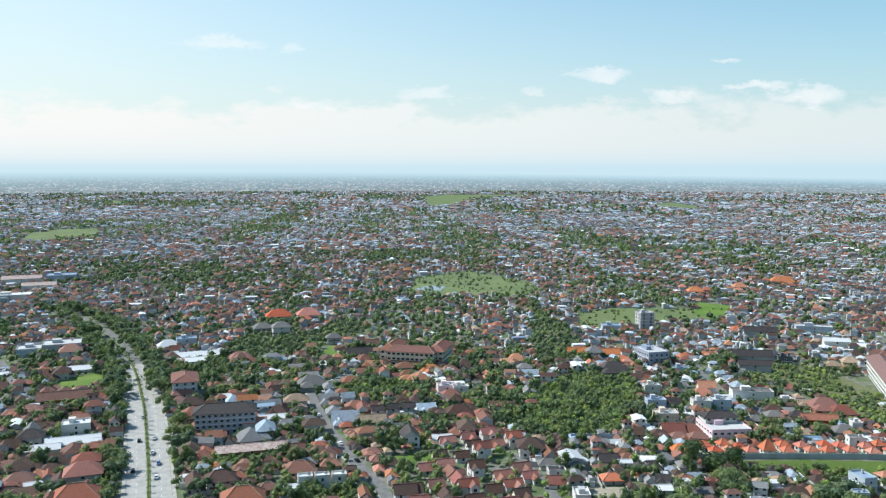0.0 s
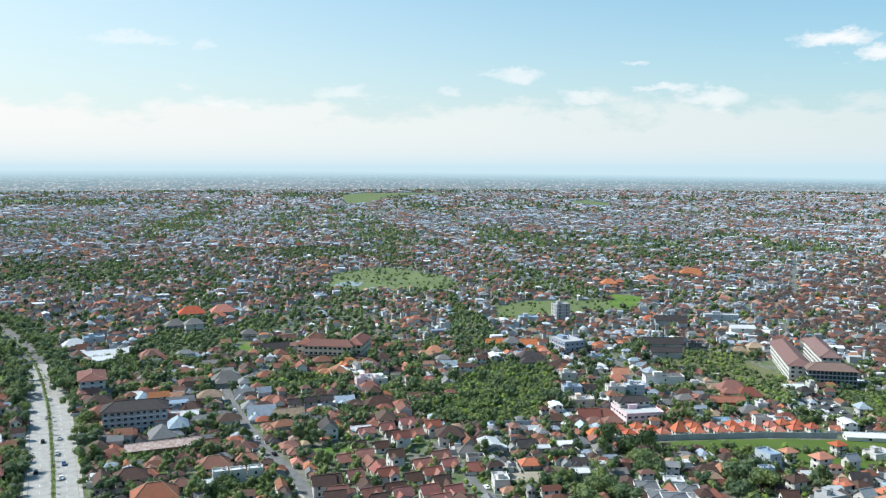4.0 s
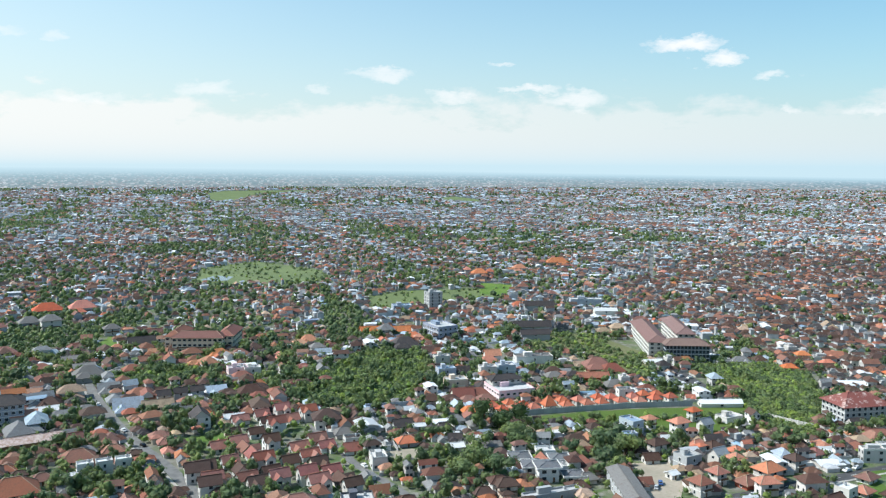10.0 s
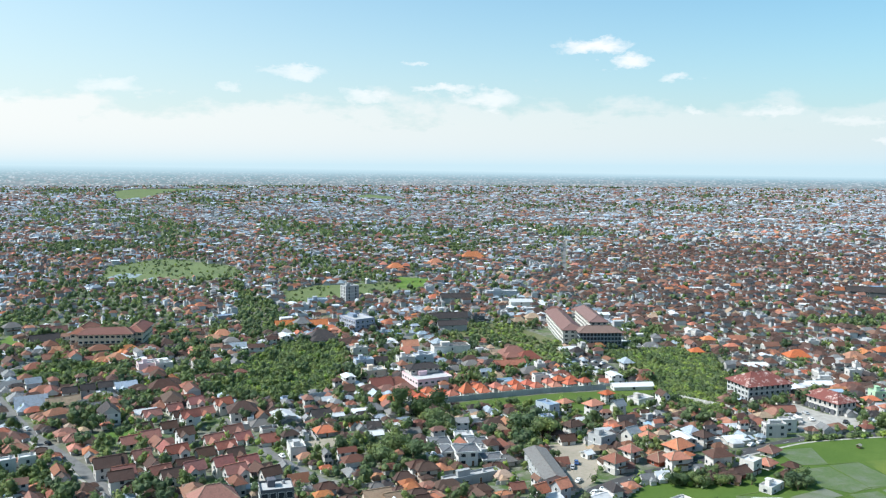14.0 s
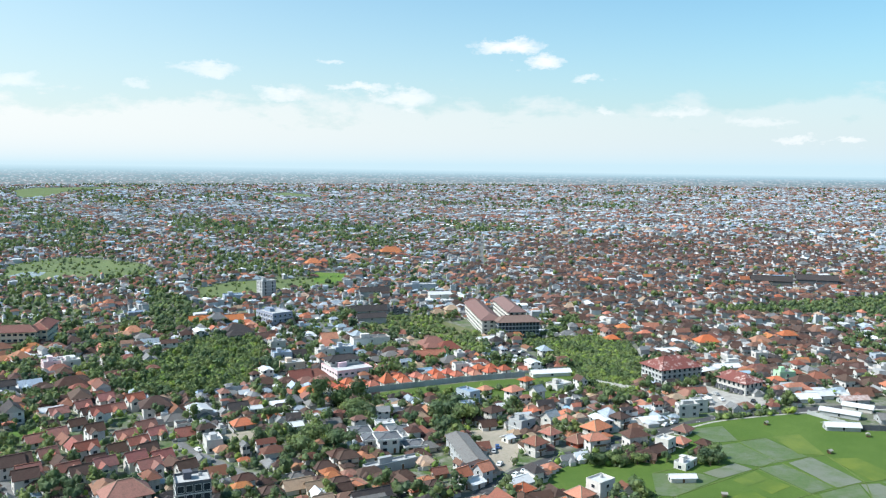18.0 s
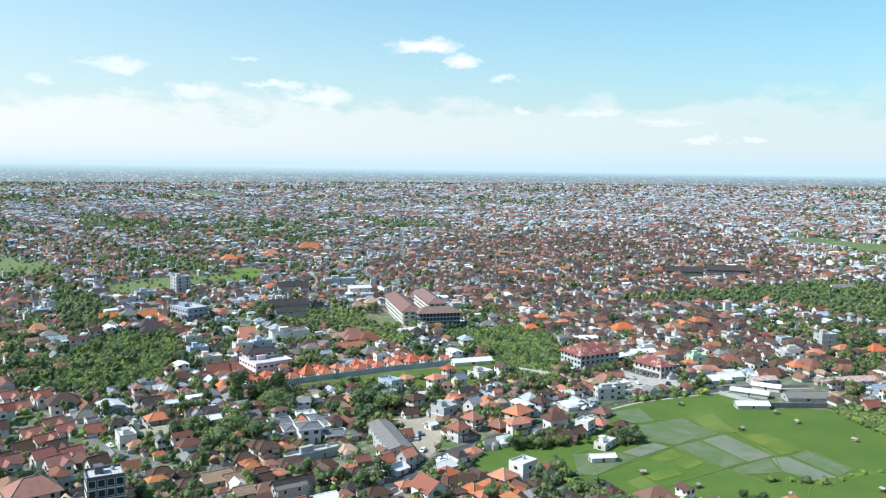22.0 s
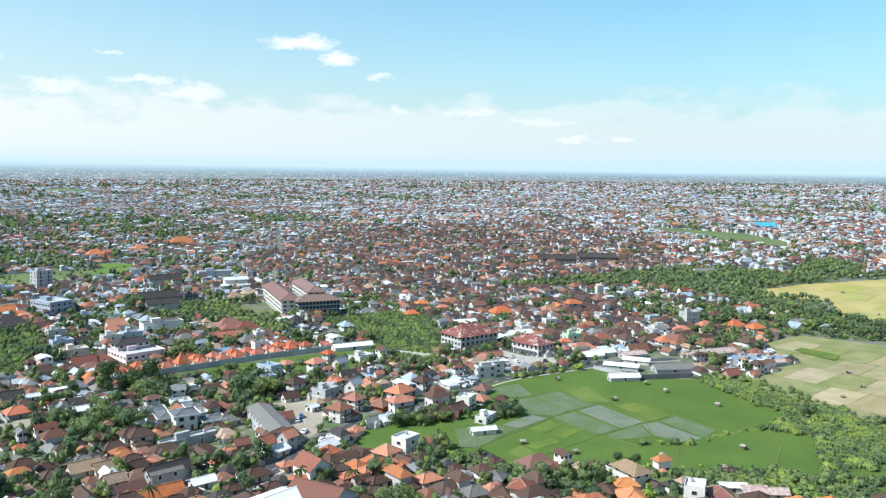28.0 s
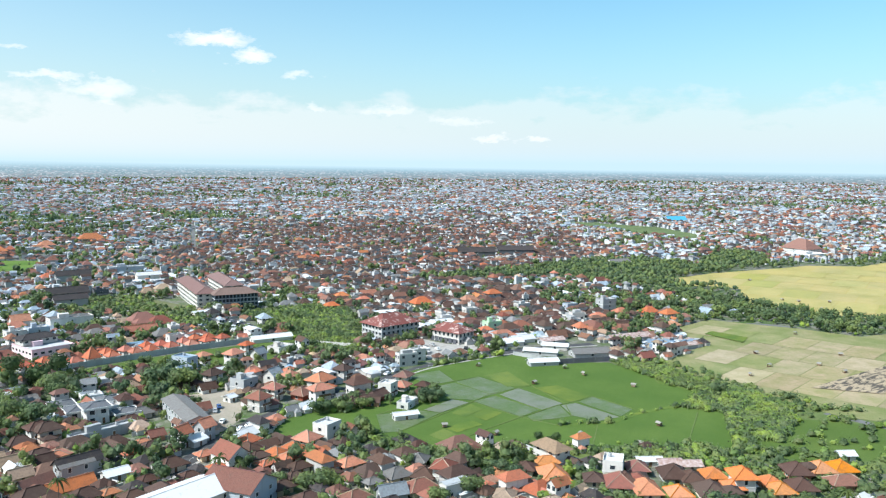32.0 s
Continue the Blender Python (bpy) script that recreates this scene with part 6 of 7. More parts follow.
home("hip", 193.4, 614.5, 7.4, 5.5, -6, 1, "orange", "cream")
home("gable", 162.9, 512.5, 9.9, 7.3, -3, 2, "orange", "white")
home("hip", 158.6, 506.2, 12.1, 8.9, -3, 1, "orange", "cream")
home("flat", 150.3, 510.6, 8.3, 6.1, -2, 1, "grey", "white")
home("flat", 149.5, 479.6, 10.2, 7.5, -2, 2, "concrete", "white")
home("flat", 161.7, 482.0, 10.9, 8.1, -3, 2, "concrete", "blue")
home("hip", 114.1, 381.8, 8.7, 6.4, 0, 1, "grey", "white")
home("hip", 108.0, 364.3, 5.9, 4.4, 1, 1, "red", "white")
home("gable", 110.5, 350.9, 8.7, 6.5, 1, 1, "grey", "white")
home("hip", 130.2, 435.5, 10.1, 7.5, -1, 1, "red", "cream")
home("hip", 130.9, 423.1, 8.7, 6.5, -1, 1, "red", "cream")
home("hip", 155.9, 556.8, 8.5, 6.3, -3, 1, "red", "cream")
home("flat", 164.3, 573.2, 12.2, 9.0, -3, 1, "blue", "blue")
home("gable", -15.8, 342.3, 9.0, 6.7, 10, 2, "brown", "white")
home("gable", -10.6, 325.9, 8.1, 6.0, 10, 2, "brown", "white")
home("hip", -6.6, 323.9, 6.4, 4.7, 9, 1, "brown", "cream")
home("hip", 20.2, 294.8, 14.5, 10.7, 7, 2, "terra", "white")
home("gable", 34.6, 308.4, 4.8, 3.5, 6, 1, "white", "white")
home("hip", 44.3, 306.6, 5.0, 3.7, 6, 1, "dark", "cream")
home("hip", 59.5, 290.4, 6.1, 4.5, 5, 2, "brown", "white")
home("hip", 66.9, 283.6, 6.0, 4.4, 4, 1, "brown", "cream")
home("gable", 76.7, 284.0, 9.7, 5.8, 3, 1, "tan", "cream")
home("hip", 89.6, 308.7, 3.9, 2.9, 2, 1, "brown", "cream")
home("hip", 98.2, 301.0, 6.5, 4.8, 2, 2, "brown", "white")
home("hip", 91.1, 299.1, 4.5, 3.4, 2, 1, "brown", "cream")
home("hip", 86.1, 287.1, 3.6, 2.7, 3, 1, "brown", "cream")
home("gable", 90.2, 275.1, 6.0, 4.4, 2, 1, "brown", "cream")
home("hip", 95.5, 276.9, 4.1, 3.1, 2, 1, "orange", "cream")
home("gable", 93.4, 257.3, 10.0, 5.0, 2, 2, "grey", "grey")
home("hip", 78.9, 293.4, 3.6, 2.7, 3, 1, "grey", "cream")
home("hip", 108.5, 278.6, 6.7, 5.0, 1, 1, "brown", "cream")
home("hip", 114.8, 277.7, 6.0, 4.5, 0, 1, "brown", "cream")
home("hip", 129.0, 295.8, 6.9, 5.1, -1, 1, "brown", "cream")
home("hip", 121.0, 270.0, 4.1, 3.1, -0, 1, "orange", "cream")
home("hip", 113.5, 263.2, 3.6, 2.7, 0, 1, "orange", "cream")
home("hip", 121.6, 265.5, 4.1, 3.0, -0, 1, "brown", "cream")
home("hip", 136.1, 303.1, 6.8, 4.8, -1, 1, "grey", "white")
home("hip", 133.9, 368.4, 5.1, 3.8, -1, 1, "tan", "cream")
home("hip", 140.1, 360.6, 5.9, 4.3, -2, 1, "tan", "cream")
home("hip", 150.1, 362.5, 6.9, 5.1, -2, 1, "tan", "cream")
home("hip", 149.5, 341.7, 6.9, 5.1, -2, 1, "tan", "cream")
home("gable", 128.3, 275.0, 5.1, 3.8, -1, 1, "red", "brick")
home("flat", 170.2, 333.3, 6.0, 4.5, -4, 3, "blue", "blue")
home("hip", 170.4, 328.0, 7.2, 5.3, -4, 1, "brown", "white")
home("gable", 172.4, 317.9, 6.5, 4.8, -4, 1, "brown", "white")
home("hip", 199.1, 275.0, 7.2, 5.3, -6, 2, "orange", "white")
home("gable", 250.1, 387.4, 22.1, 6.6, -13, 1, "white", "white")
home("gable", 207.6, 258.7, 14.9, 3.7, -54, 1, "brown", "brick")
home("gable", 207.6, 232.8, 9.3, 3.7, -22, 1, "white", "white")
home("hip", 278.1, 316.9, 6.8, 5.0, -12, 1, "tan", "cream")
home("flat", 276.6, 299.8, 6.9, 5.1, -12, 2, "concrete", "white")
home("gable", 293.6, 322.7, 13.2, 4.6, -18, 1, "red", "brick")
home("gable", 349.1, 356.5, 14.3, 7.2, -17, 1, "white", "white")
home("gable", 347.9, 292.4, 13.0, 7.8, -17, 1, "white", "white")
home("flat", 358.7, 323.4, 9.2, 6.8, -18, 2, "concrete", "green")
home("flat", 382.1, 363.5, 7.6, 5.7, -18, 2, "concrete", "white")
home("hip", 351.5, 322.3, 6.2, 4.6, -17, 1, "orange", "cream")
home("hip", 347.6, 304.1, 9.6, 7.1, -17, 1, "orange", "cream")
home("hip", 373.3, 329.0, 6.0, 4.4, -18, 1, "red", "cream")
home("hip", 376.5, 316.8, 9.2, 6.8, -18, 1, "red", "cream")
home("hip", 367.4, 450.4, 8.1, 6.0, -18, 1, "orange", "cream")
home("hip", 389.1, 415.1, 12.9, 9.5, -18, 1, "orange", "cream")
home("hip", 441.7, 397.1, 9.4, 6.9, -18, 2, "orange", "grey")
home("hip", 336.8, 447.1, 7.8, 5.7, -16, 1, "orange", "cream")
home("hip", 368.4, 476.2, 7.8, 5.8, -18, 1, "orange", "white")
home("hip", 100.1, 297.3, 7.3, 5.4, 1, 2, "brown", "cream")
home("hip", 91.2, 298.7, 6.6, 4.9, 2, 1, "brown", "cream")
home("hip", 90.8, 279.5, 8.1, 6.0, 2, 1, "brown", "cream")
home("hip", 96.4, 277.9, 5.4, 4.0, 2, 1, "orange", "cream")
home("gable", 81.8, 280.8, 5.9, 4.3, 3, 1, "tan", "cream")
home("gable", 80.9, 267.2, 6.2, 4.6, 3, 1, "tan", "cream")
home("hip", 77.1, 245.0, 10.9, 8.1, 3, 1, "brown", "cream")
home("gable", 88.2, 247.4, 13.1, 5.2, 2, 1, "orange", "cream")
home("gable", 94.6, 257.8, 13.1, 4.6, 2, 2, "dark", "grey")
home("hip", 88.4, 237.7, 7.1, 5.3, 2, 1, "brown", "cream")
home("hip", 94.7, 235.2, 3.6, 2.7, 2, 1, "orange", "cream")
home("gable", 102.5, 249.2, 7.2, 5.3, 1, 1, "white", "white")
home("hip", 107.0, 237.1, 4.2, 3.1, 1, 1, "brown", "cream")
home("hip", 118.3, 243.9, 7.0, 5.2, 0, 1, "brown", "cream")
home("hip", 98.2, 228.3, 4.9, 3.6, 2, 1, "brown", "cream")
home("hip", 117.3, 231.2, 4.2, 3.1, 0, 1, "brown", "cream")
home("hip", 130.7, 245.3, 4.3, 3.2, -1, 1, "orange", "cream")
home("hip", 127.5, 232.3, 3.7, 2.7, -1, 1, "orange", "cream")
home("hip", 114.7, 262.8, 3.8, 2.8, 0, 1, "orange", "cream")
home("hip", 142.0, 231.5, 5.1, 3.7, -2, 1, "brown", "cream")
home("hip", 140.6, 224.0, 4.0, 3.0, -2, 1, "orange", "cream")
home("hip", 149.2, 223.9, 5.3, 3.9, -2, 1, "orange", "cream")
home("hip", 145.9, 214.7, 5.1, 3.8, -2, 1, "brown", "cream")
home("hip", 129.9, 223.1, 5.4, 4.0, -1, 1, "brown", "cream")
home("hip", 132.9, 214.9, 4.9, 3.6, -1, 1, "brown", "cream")
home("hip", 132.9, 204.7, 5.3, 3.9, -1, 1, "brown", "cream")
home("hip", 140.3, 209.1, 4.0, 3.0, -2, 1, "brown", "cream")
home("hip", 159.4, 206.1, 6.3, 4.7, -3, 1, "orange", "white")
home("hip", 150.3, 203.6, 3.8, 2.8, -2, 1, "brown", "cream")
home("hip", 133.1, 192.5, 5.8, 4.3, -1, 1, "brown", "cream")
home("hip", 143.5, 183.7, 6.1, 4.5, -2, 1, "red", "cream")
home("hip", 154.4, 189.1, 3.6, 2.7, -3, 1, "grey", "cream")
home("hip", 198.2, 154.9, 9.6, 7.0, 50, 1, "tangerine", "cream")
home("hip", 206.0, 163.3, 6.1, 4.3, 140, 1, "tangerine", "cream")
home("flat", 215.2, 144.6, 7.6, 6.1, 30, 2, "white", "white")
home("hip", 207.6, 137.1, 8.4, 7.0, 40, 1, "red", "cream")
home("hip", 204.4, 144.4, 4.8, 4.3, 40, 1, "brown", "cream")
home("hip", 205.8, 182.8, 3.9, 3.5, 20, 1, "tan", "cream")
home("hip", 177.5, 193.4, 4.8, 4.3, 30, 1, "grey", "white")
home("hip", 163.6, 188.3, 6.1, 5.2, -10, 1, "grey", "cream")
home("hip", 170.0, 182.5, 6.1, 5.7, 30, 1, "brown", "white")
home("hip", 173.2, 177.8, 5.7, 5.2, 30, 2, "red", "white")
home("hip", 162.1, 176.3, 7.8, 5.7, -15, 1, "red", "cream")
home("hip", 197.0, 164.7, 4.3, 4.3, 30, 1, "brown", "cream")
home("gable", 153.4, 179.1, 7.8, 5.2, -20, 1, "slate", "grey")
home("hip", 175.1, 154.6, 5.2, 4.3, 30, 1, "tan", "cream")
home("hip", 222.1, 140.5, 6.1, 5.2, 45, 1, "red", "cream")
home("gable", 231.3, 141.7, 7.8, 3.5, -42, 1, "white", "white")
home("gable", 233.6, 135.7, 7.0, 5.2, -42, 1, "rust", "grey")
home("gable", 237.2, 130.5, 6.5, 4.8, -42, 1, "rust", "cream")
home("hip", 225.5, 129.4, 7.8, 7.0, 45, 1, "brown", "grey")
home("hip", 226.4, 124.0, 6.5, 5.2, 45, 1, "brown", "cream")
home("hip", 233.8, 120.7, 5.7, 5.2, 48, 1, "tangerine", "cream")
home("hip", 232.2, 110.6, 7.0, 5.7, 45, 2, "tangerine", "white")
home("hip", 229.5, 112.0, 5.2, 4.3, 45, 1, "tangerine", "cream")
home("hip", 240.3, 105.5, 5.7, 4.8, 48, 1, "tangerine", "cream")
home("hip", 237.0, 100.9, 6.1, 5.2, 48, 1, "tangerine", "cream")
home("hip", 262.9, 99.6, 6.5, 6.1, 50, 1, "tangerine", "cream")
home("hip", 268.4, 95.3, 6.5, 6.1, 50, 1, "tangerine", "cream")
home("hip", 257.2, 90.0, 8.7, 5.2, -40, 1, "red", "brick")
home("gable", 283.4, 99.3, 5.2, 4.3, -40, 1, "white", "white")
home("hip", 256.0, 104.1, 7.4, 6.1, 45, 1, "brown", "brick")
home("hip", 244.1, 97.7, 6.5, 5.7, 45, 1, "brown", "cream")
home("hip", 208.9, 129.0, 8.7, 6.1, 48, 1, "tangerine", "cream")
home("hip", 213.1, 120.7, 5.7, 5.2, 48, 1, "tangerine", "cream")
home("hip", 221.1, 114.6, 9.1, 7.0, 45, 1, "brown", "cream")
home("hip", 209.9, 136.7, 7.4, 6.1, 45, 1, "brown", "cream")
home("hip", 376.7, 285.0, 7.1, 5.2, -18, 1, "brown", "cream")
home("gable", 337.8, 291.4, 11.4, 8.4, -16, 1, "white", "white")
home("gable", 314.5, 251.1, 14.4, 5.7, -32, 1, "white", "grey")
home("gable", 360.2, 222.1, 7.0, 5.2, -18, 1, "red", "brick")
home("flat", 463.5, 316.1, 11.0, 8.2, -18, 3, "concrete", "grey")
home("hip", 460.0, 302.3, 8.5, 6.3, -18, 1, "orange", "cream")
home("hip", 473.7, 289.8, 10.4, 7.7, -18, 1, "orange", "cream")
home("hip", 462.3, 268.9, 8.8, 6.5, -18, 2, "orange", "white")
home("hip", 435.1, 302.6, 8.1, 6.0, -18, 1, "orange", "cream")
home("flat", 443.3, 330.5, 7.9, 5.8, -18, 2, "concrete", "blue")
home("hip", 917.1, 372.3, 32.6, 24.1, 72, 3, "red", "white")
home("flat", 891.2, 358.6, 36.5, 27.0, 72, 2, "white", "white")
home("gable", 693.6, 458.5, 21.6, 16.0, -18, 1, "grey", "white")
home("gable", 1264, 722, 32, 14, -38, 2, "cyan", "blue")
home("gable", 642, 598, 38, 10, -42, 2, "dark", "dark")
home("gable", 688, 584, 38, 10, -42, 2, "dark", "dark")

# ---- single trees ----
def tree_proto(name, label, seed, h, rx, rz, leaf_key, leaves=430, leaf=0.36, cat="tree"):
    root = tagged(new(name), label, cat, "trees")
    part("trunk", trunk(seed, h, 0.16 + rx * 0.05), root)
    v, q, t, round_ = crown(seed, leaves, rx, rz, leaf, 5, h * 0.35)
    part("crown", bulk("crown", v, q, t, (MAT[leaf_key],), normals=round_), root)
    return root


def palm_proto(name, label, seed, h, length, fronds=13):
    root = tagged(new(name), label, "palm", "palms")
    part("trunk", trunk(seed, h, 0.16, 0, 0.03), root)
    v, q, t = palm_crown(seed, fronds, length, h - 0.05)
    v[:, 0] += 0.03 * h
    part("crown", bulk("crown", v, q, None, (MAT["leaf_palm"],)), root)
    return root


MAT["leaf_palm"] = leaf_mat("palm_fronds", rgb(0.075, 0.11, 0.03))
PROTO = [
    tree_proto("tree", "broad green garden tree with a ragged crown", 1, 3.0, 4.4, 3.2, "leaf", 780, 0.27),
    tree_proto("tree", "dark green mango tree with a dense crown", 2, 2.6, 4.8, 3.6, "leaf_dark", 860, 0.27),
    tree_proto("tree", "light green feathery garden tree", 3, 3.6, 3.6, 3.2, "leaf", 560, 0.25),
    tree_proto("banana_plant", "bright green banana plants in a clump", 4, 1.0, 2.4, 1.9, "leaf_bright", 260, 0.34, "banana"),
    tree_proto("tree", "slim dark green tree between roofs", 5, 4.0, 2.6, 3.8, "leaf_dark", 560, 0.25),
]
PALMS = [palm_proto("palm", "tall coconut palm with drooping fronds", 6, 9.0, 3.4), palm_proto("palm", "short palm on the median", 7, 4.0, 2.0, 11)]
BIG = [tree_proto("tree", "huge dark green tree with a dense round crown", 9, 1.4, 5.2, 4.6, "leaf_deep", 1700, 0.26)]
PARK = (
    (0, (234, 247, 0.8)), (1, (234, 242, 0.9)), (2, (229, 241, 0.7)), (1, (208, 255, 0.7)), (0, (204, 254, 0.7)), (4, (216, 251, 0.7)), (2, (199, 256, 0.8)), (0, (195, 256, 0.8)),
    (7, (123.5, 377, 1.75)), (7, (222, 176, 0.62)), (0, (127, 357, 1.6)), (2, (101, 345, 1.5)), (0, (95, 330, 1.6)), (1, (103, 322, 1.4)), (0, (88, 318, 1.4)), (2, (94, 308, 1.2)), (1, (190, 260, 0.9)), (0, (195, 260.5, 0.8)), (4, (200, 261, 0.8)), (0, (205, 261, 0.9)), (2, (211, 260.5, 0.8)), (1, (231, 244, 1.0)), (0, (236, 247, 0.9)), (2, (227, 246, 0.8)), (0, (166, 329, 1.8)), (1, (159, 336, 1.7)), (1, (122, 350, 1.2)),
)
USED = set()


def plant(k, x, y, s, rot=0.0):
    """a tree of kind k at (x, y)"""
    src = (PROTO + PALMS + BIG)[k]
    m = pose(x, y, 0, 0, 0, rot)
    if k in USED:
        ob = copy_thing(src, m)
    else:
        USED.add(k)
        ob = src
        ob.matrix_world = m
    ob.scale = (s, s, s * 0.95)
    return ob


for k, (x, y, s) in PARK:
    plant(k, x, y, s, 40 * x)
    KEEP_OUT.append((x, y, 3.0 * s))
TR = random.Random(4)
for m in dashes(BL, 8.5, 0, 0.0, 42):
    plant(6, m.translation.x, m.translation.y, TR.uniform(0.75, 1.1), TR.uniform(0, 360))
for off in (13.5, 18.0, -13.5, -18.0):
    for m in dashes(BL, 11.0 if off > 0 else 13.0, 0, off, 42):
        if TR.random() < 0.7:
            plant(TR.choice((0, 1, 2, 4)), m.translation.x + TR.uniform(-2, 2), m.translation.y + TR.uniform(-3, 3), TR.uniform(0.75, 1.4), TR.uniform(0, 360))

# ---- cars ----
PAINTS = {"white": rgb(0.75, 0.75, 0.74), "silver": rgb(0.45, 0.46, 0.47), "black": rgb(0.02, 0.02, 0.022), "red": rgb(0.4, 0.03, 0.03), "blue": rgb(0.07, 0.13, 0.3)}
TYRE = plain_mat("tyre_rubber", rgb(0.02, 0.02, 0.02), 0.8)
LAMP = plain_mat("lamp_glass", rgb(0.7, 0.68, 0.6), 0.15)


def car(paint):
    root = tagged(new("car"), "small %s passenger car on the road" % paint, "car", "cars")
    pm = plain_mat("car_paint_" + paint, PAINTS[paint], 0.25, 0.1, 0.03)
    prof = [(-2.05, .35), (-2.1, .75), (-1.95, .95), (-1.55, 1.0), (-1.15, 1.5), (.75, 1.52), (1.35, 1.02), (2.0, .9), (2.1, .6), (2.05, .35)]
    n = len(prof)
    body = Shape()
    body.add([(x, -0.83 + (0.12 if z > 1.2 else 0), z) for x, z in prof] + [(x, 0.83 - (0.12 if z > 1.2 else 0), z) for x, z in prof], [(k, (k + 1) % n, n + (k + 1) % n, n + k) for k in range(n)])
    for o in (0, n):
        for a, b, c, e in ((0, 1, 8, 9), (1, 2, 7, 8), (2, 3, 6, 7), (3, 4, 5, 6)):
            body.q.append(tuple(o + i for i in ((a, b, c, e) if o else (e, c, b, a))))
            body.qm.append(0)
    part("body", body.mesh("body", pm), root)
    for s in (-1, 1):
        part("side_window", Shape().add([(-1.3, s * .8, 1.08), (1.05, s * .8, 1.08), (.65, s * .735, 1.44), (-1.05, s * .735, 1.44)], [(0, 1, 2, 3) if s < 0 else (3, 2, 1, 0)]).mesh("side_window", MAT["glass"]), root)
    part("windscreen", Shape().add([(1.3, -.66, 1.09), (1.3, .66, 1.09), (.82, .62, 1.5), (.82, -.62, 1.5)], [(0, 1, 2, 3)]).mesh("windscreen", MAT["glass"]), root)
    part("rear_window", Shape().add([(-1.52, .66, 1.06), (-1.52, -.66, 1.06), (-1.2, -.62, 1.48), (-1.2, .62, 1.48)], [(0, 1, 2, 3)]).mesh("rear_window", MAT["glass"]), root)

    for x in (-1.3, 1.3):
        for y in (-0.78, 0.78):
            w = Shape().add([(x + .32 * math.cos(k * math.pi / 5), y + s, .32 + .32 * math.sin(k * math.pi / 5)) for s in (-.1, .1) for k in range(10)], [(k, (k + 1) % 10, 10 + (k + 1) % 10, 10 + k) for k in range(10)] + [(0, 1, 2, 3), (0, 3, 4, 5), (0, 5, 6, 7), (0, 7, 8, 9), (13, 12, 11, 10), (15, 14, 13, 10), (17, 16, 15, 10), (19, 18, 17, 10)])
            wheel = part("wheel", w.mesh("wheel", TYRE), root)
            e = math.copysign(0.11, y)
            part("rim", Shape().add([(x + .19 * math.cos(k * math.pi / 4), y + e, .32 + .19 * math.sin(k * math.pi / 4)) for k in range(8)], [(0, 1, 2, 3), (0, 3, 4, 5), (0, 5, 6, 7)]).mesh("rim", LAMP), wheel, "silver wheel rim")
    for y in (-.6, .6):
        part("headlight", Shape().box(2.03, 2.12, y - .15, y + .15, .68, .82).mesh("headlight", LAMP), root)
    return root


CAR = {p: car(p) for p in PAINTS}
PARKED = (
    ("black", -155.5, 421, 108), ("silver", -149, 425, -72), ("white", -142.5, 403, -72), ("blue", -134.5, 388, -72), ("black", -143, 378, 108), ("white", -129.5, 370, -70), ("silver", -168, 462, 108), ("white", -180, 500, 110),
    ("white", 155, 263.5, 22), ("silver", 160, 265.5, 22), ("black", 178, 270.5, 16), ("silver", 193, 274, 14), ("white", 247, 288, 15), ("silver", 253, 289.5, 15), ("white", 297, 293, -5), ("black", 310, 290, -14),
    ("silver", -60, 431, 117), ("white", -52, 417, 117), ("black", -41, 392, 117), ("white", -70, 466, 107), ("silver", 160, 290, 60), ("blue", 164, 294, 65), ("white", 155, 276, 40),
    ("silver", 262, 448, 20), ("white", 265, 443, 20), ("black", 259, 437, 20), ("silver", 263, 431, 20), ("white", 257, 424, 20), ("red", 260, 454, 20), ("silver", 305, 318, 80), ("white", 300, 309, 70), ("black", 312, 300, 30),
    ("white", 52, 342, 105), ("silver", 43, 374, 105), ("blue", 352, 271, -28), ("silver", -118, 392, -70), ("white", -176, 392, 20),
)
placed = set()
for p, x, y, a in PARKED:
    if p in placed:
        copy_thing(CAR[p], pose(x, y, 0.06, 0, 0, a))
    else:
        placed.add(p)
        CAR[p].matrix_world = pose(x, y, 0.06, 0, 0, a)

# ---- the town beyond the single houses ----
PALETTE = ("terra", "orange", "red", "brown", "dark", "grey", "tan", "white", "blue", "concrete", "slate")
MIXES = {
    "mixed": (0.13, 0.08, 0.19, 0.29, 0.08, 0.07, 0.03, 0.06, 0.03, 0.02, 0.02),
    "brown": (0.06, 0.05, 0.09, 0.56, 0.11, 0.05, 0.02, 0.04, 0.01, 0.01, 0.0),
    "pale": (0.10, 0.06, 0.12, 0.13, 0.04, 0.11, 0.07, 0.14, 0.05, 0.07, 0.11),
    # greyer, bluer roofs that stand in for haze over the far town
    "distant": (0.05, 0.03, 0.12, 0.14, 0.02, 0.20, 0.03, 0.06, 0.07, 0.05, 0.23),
    "village": (0.09, 0.10, 0.13, 0.42, 0.08, 0.05, 0.06, 0.04, 0.0, 0.02, 0.01),
}
TREES, HOMES = [], []


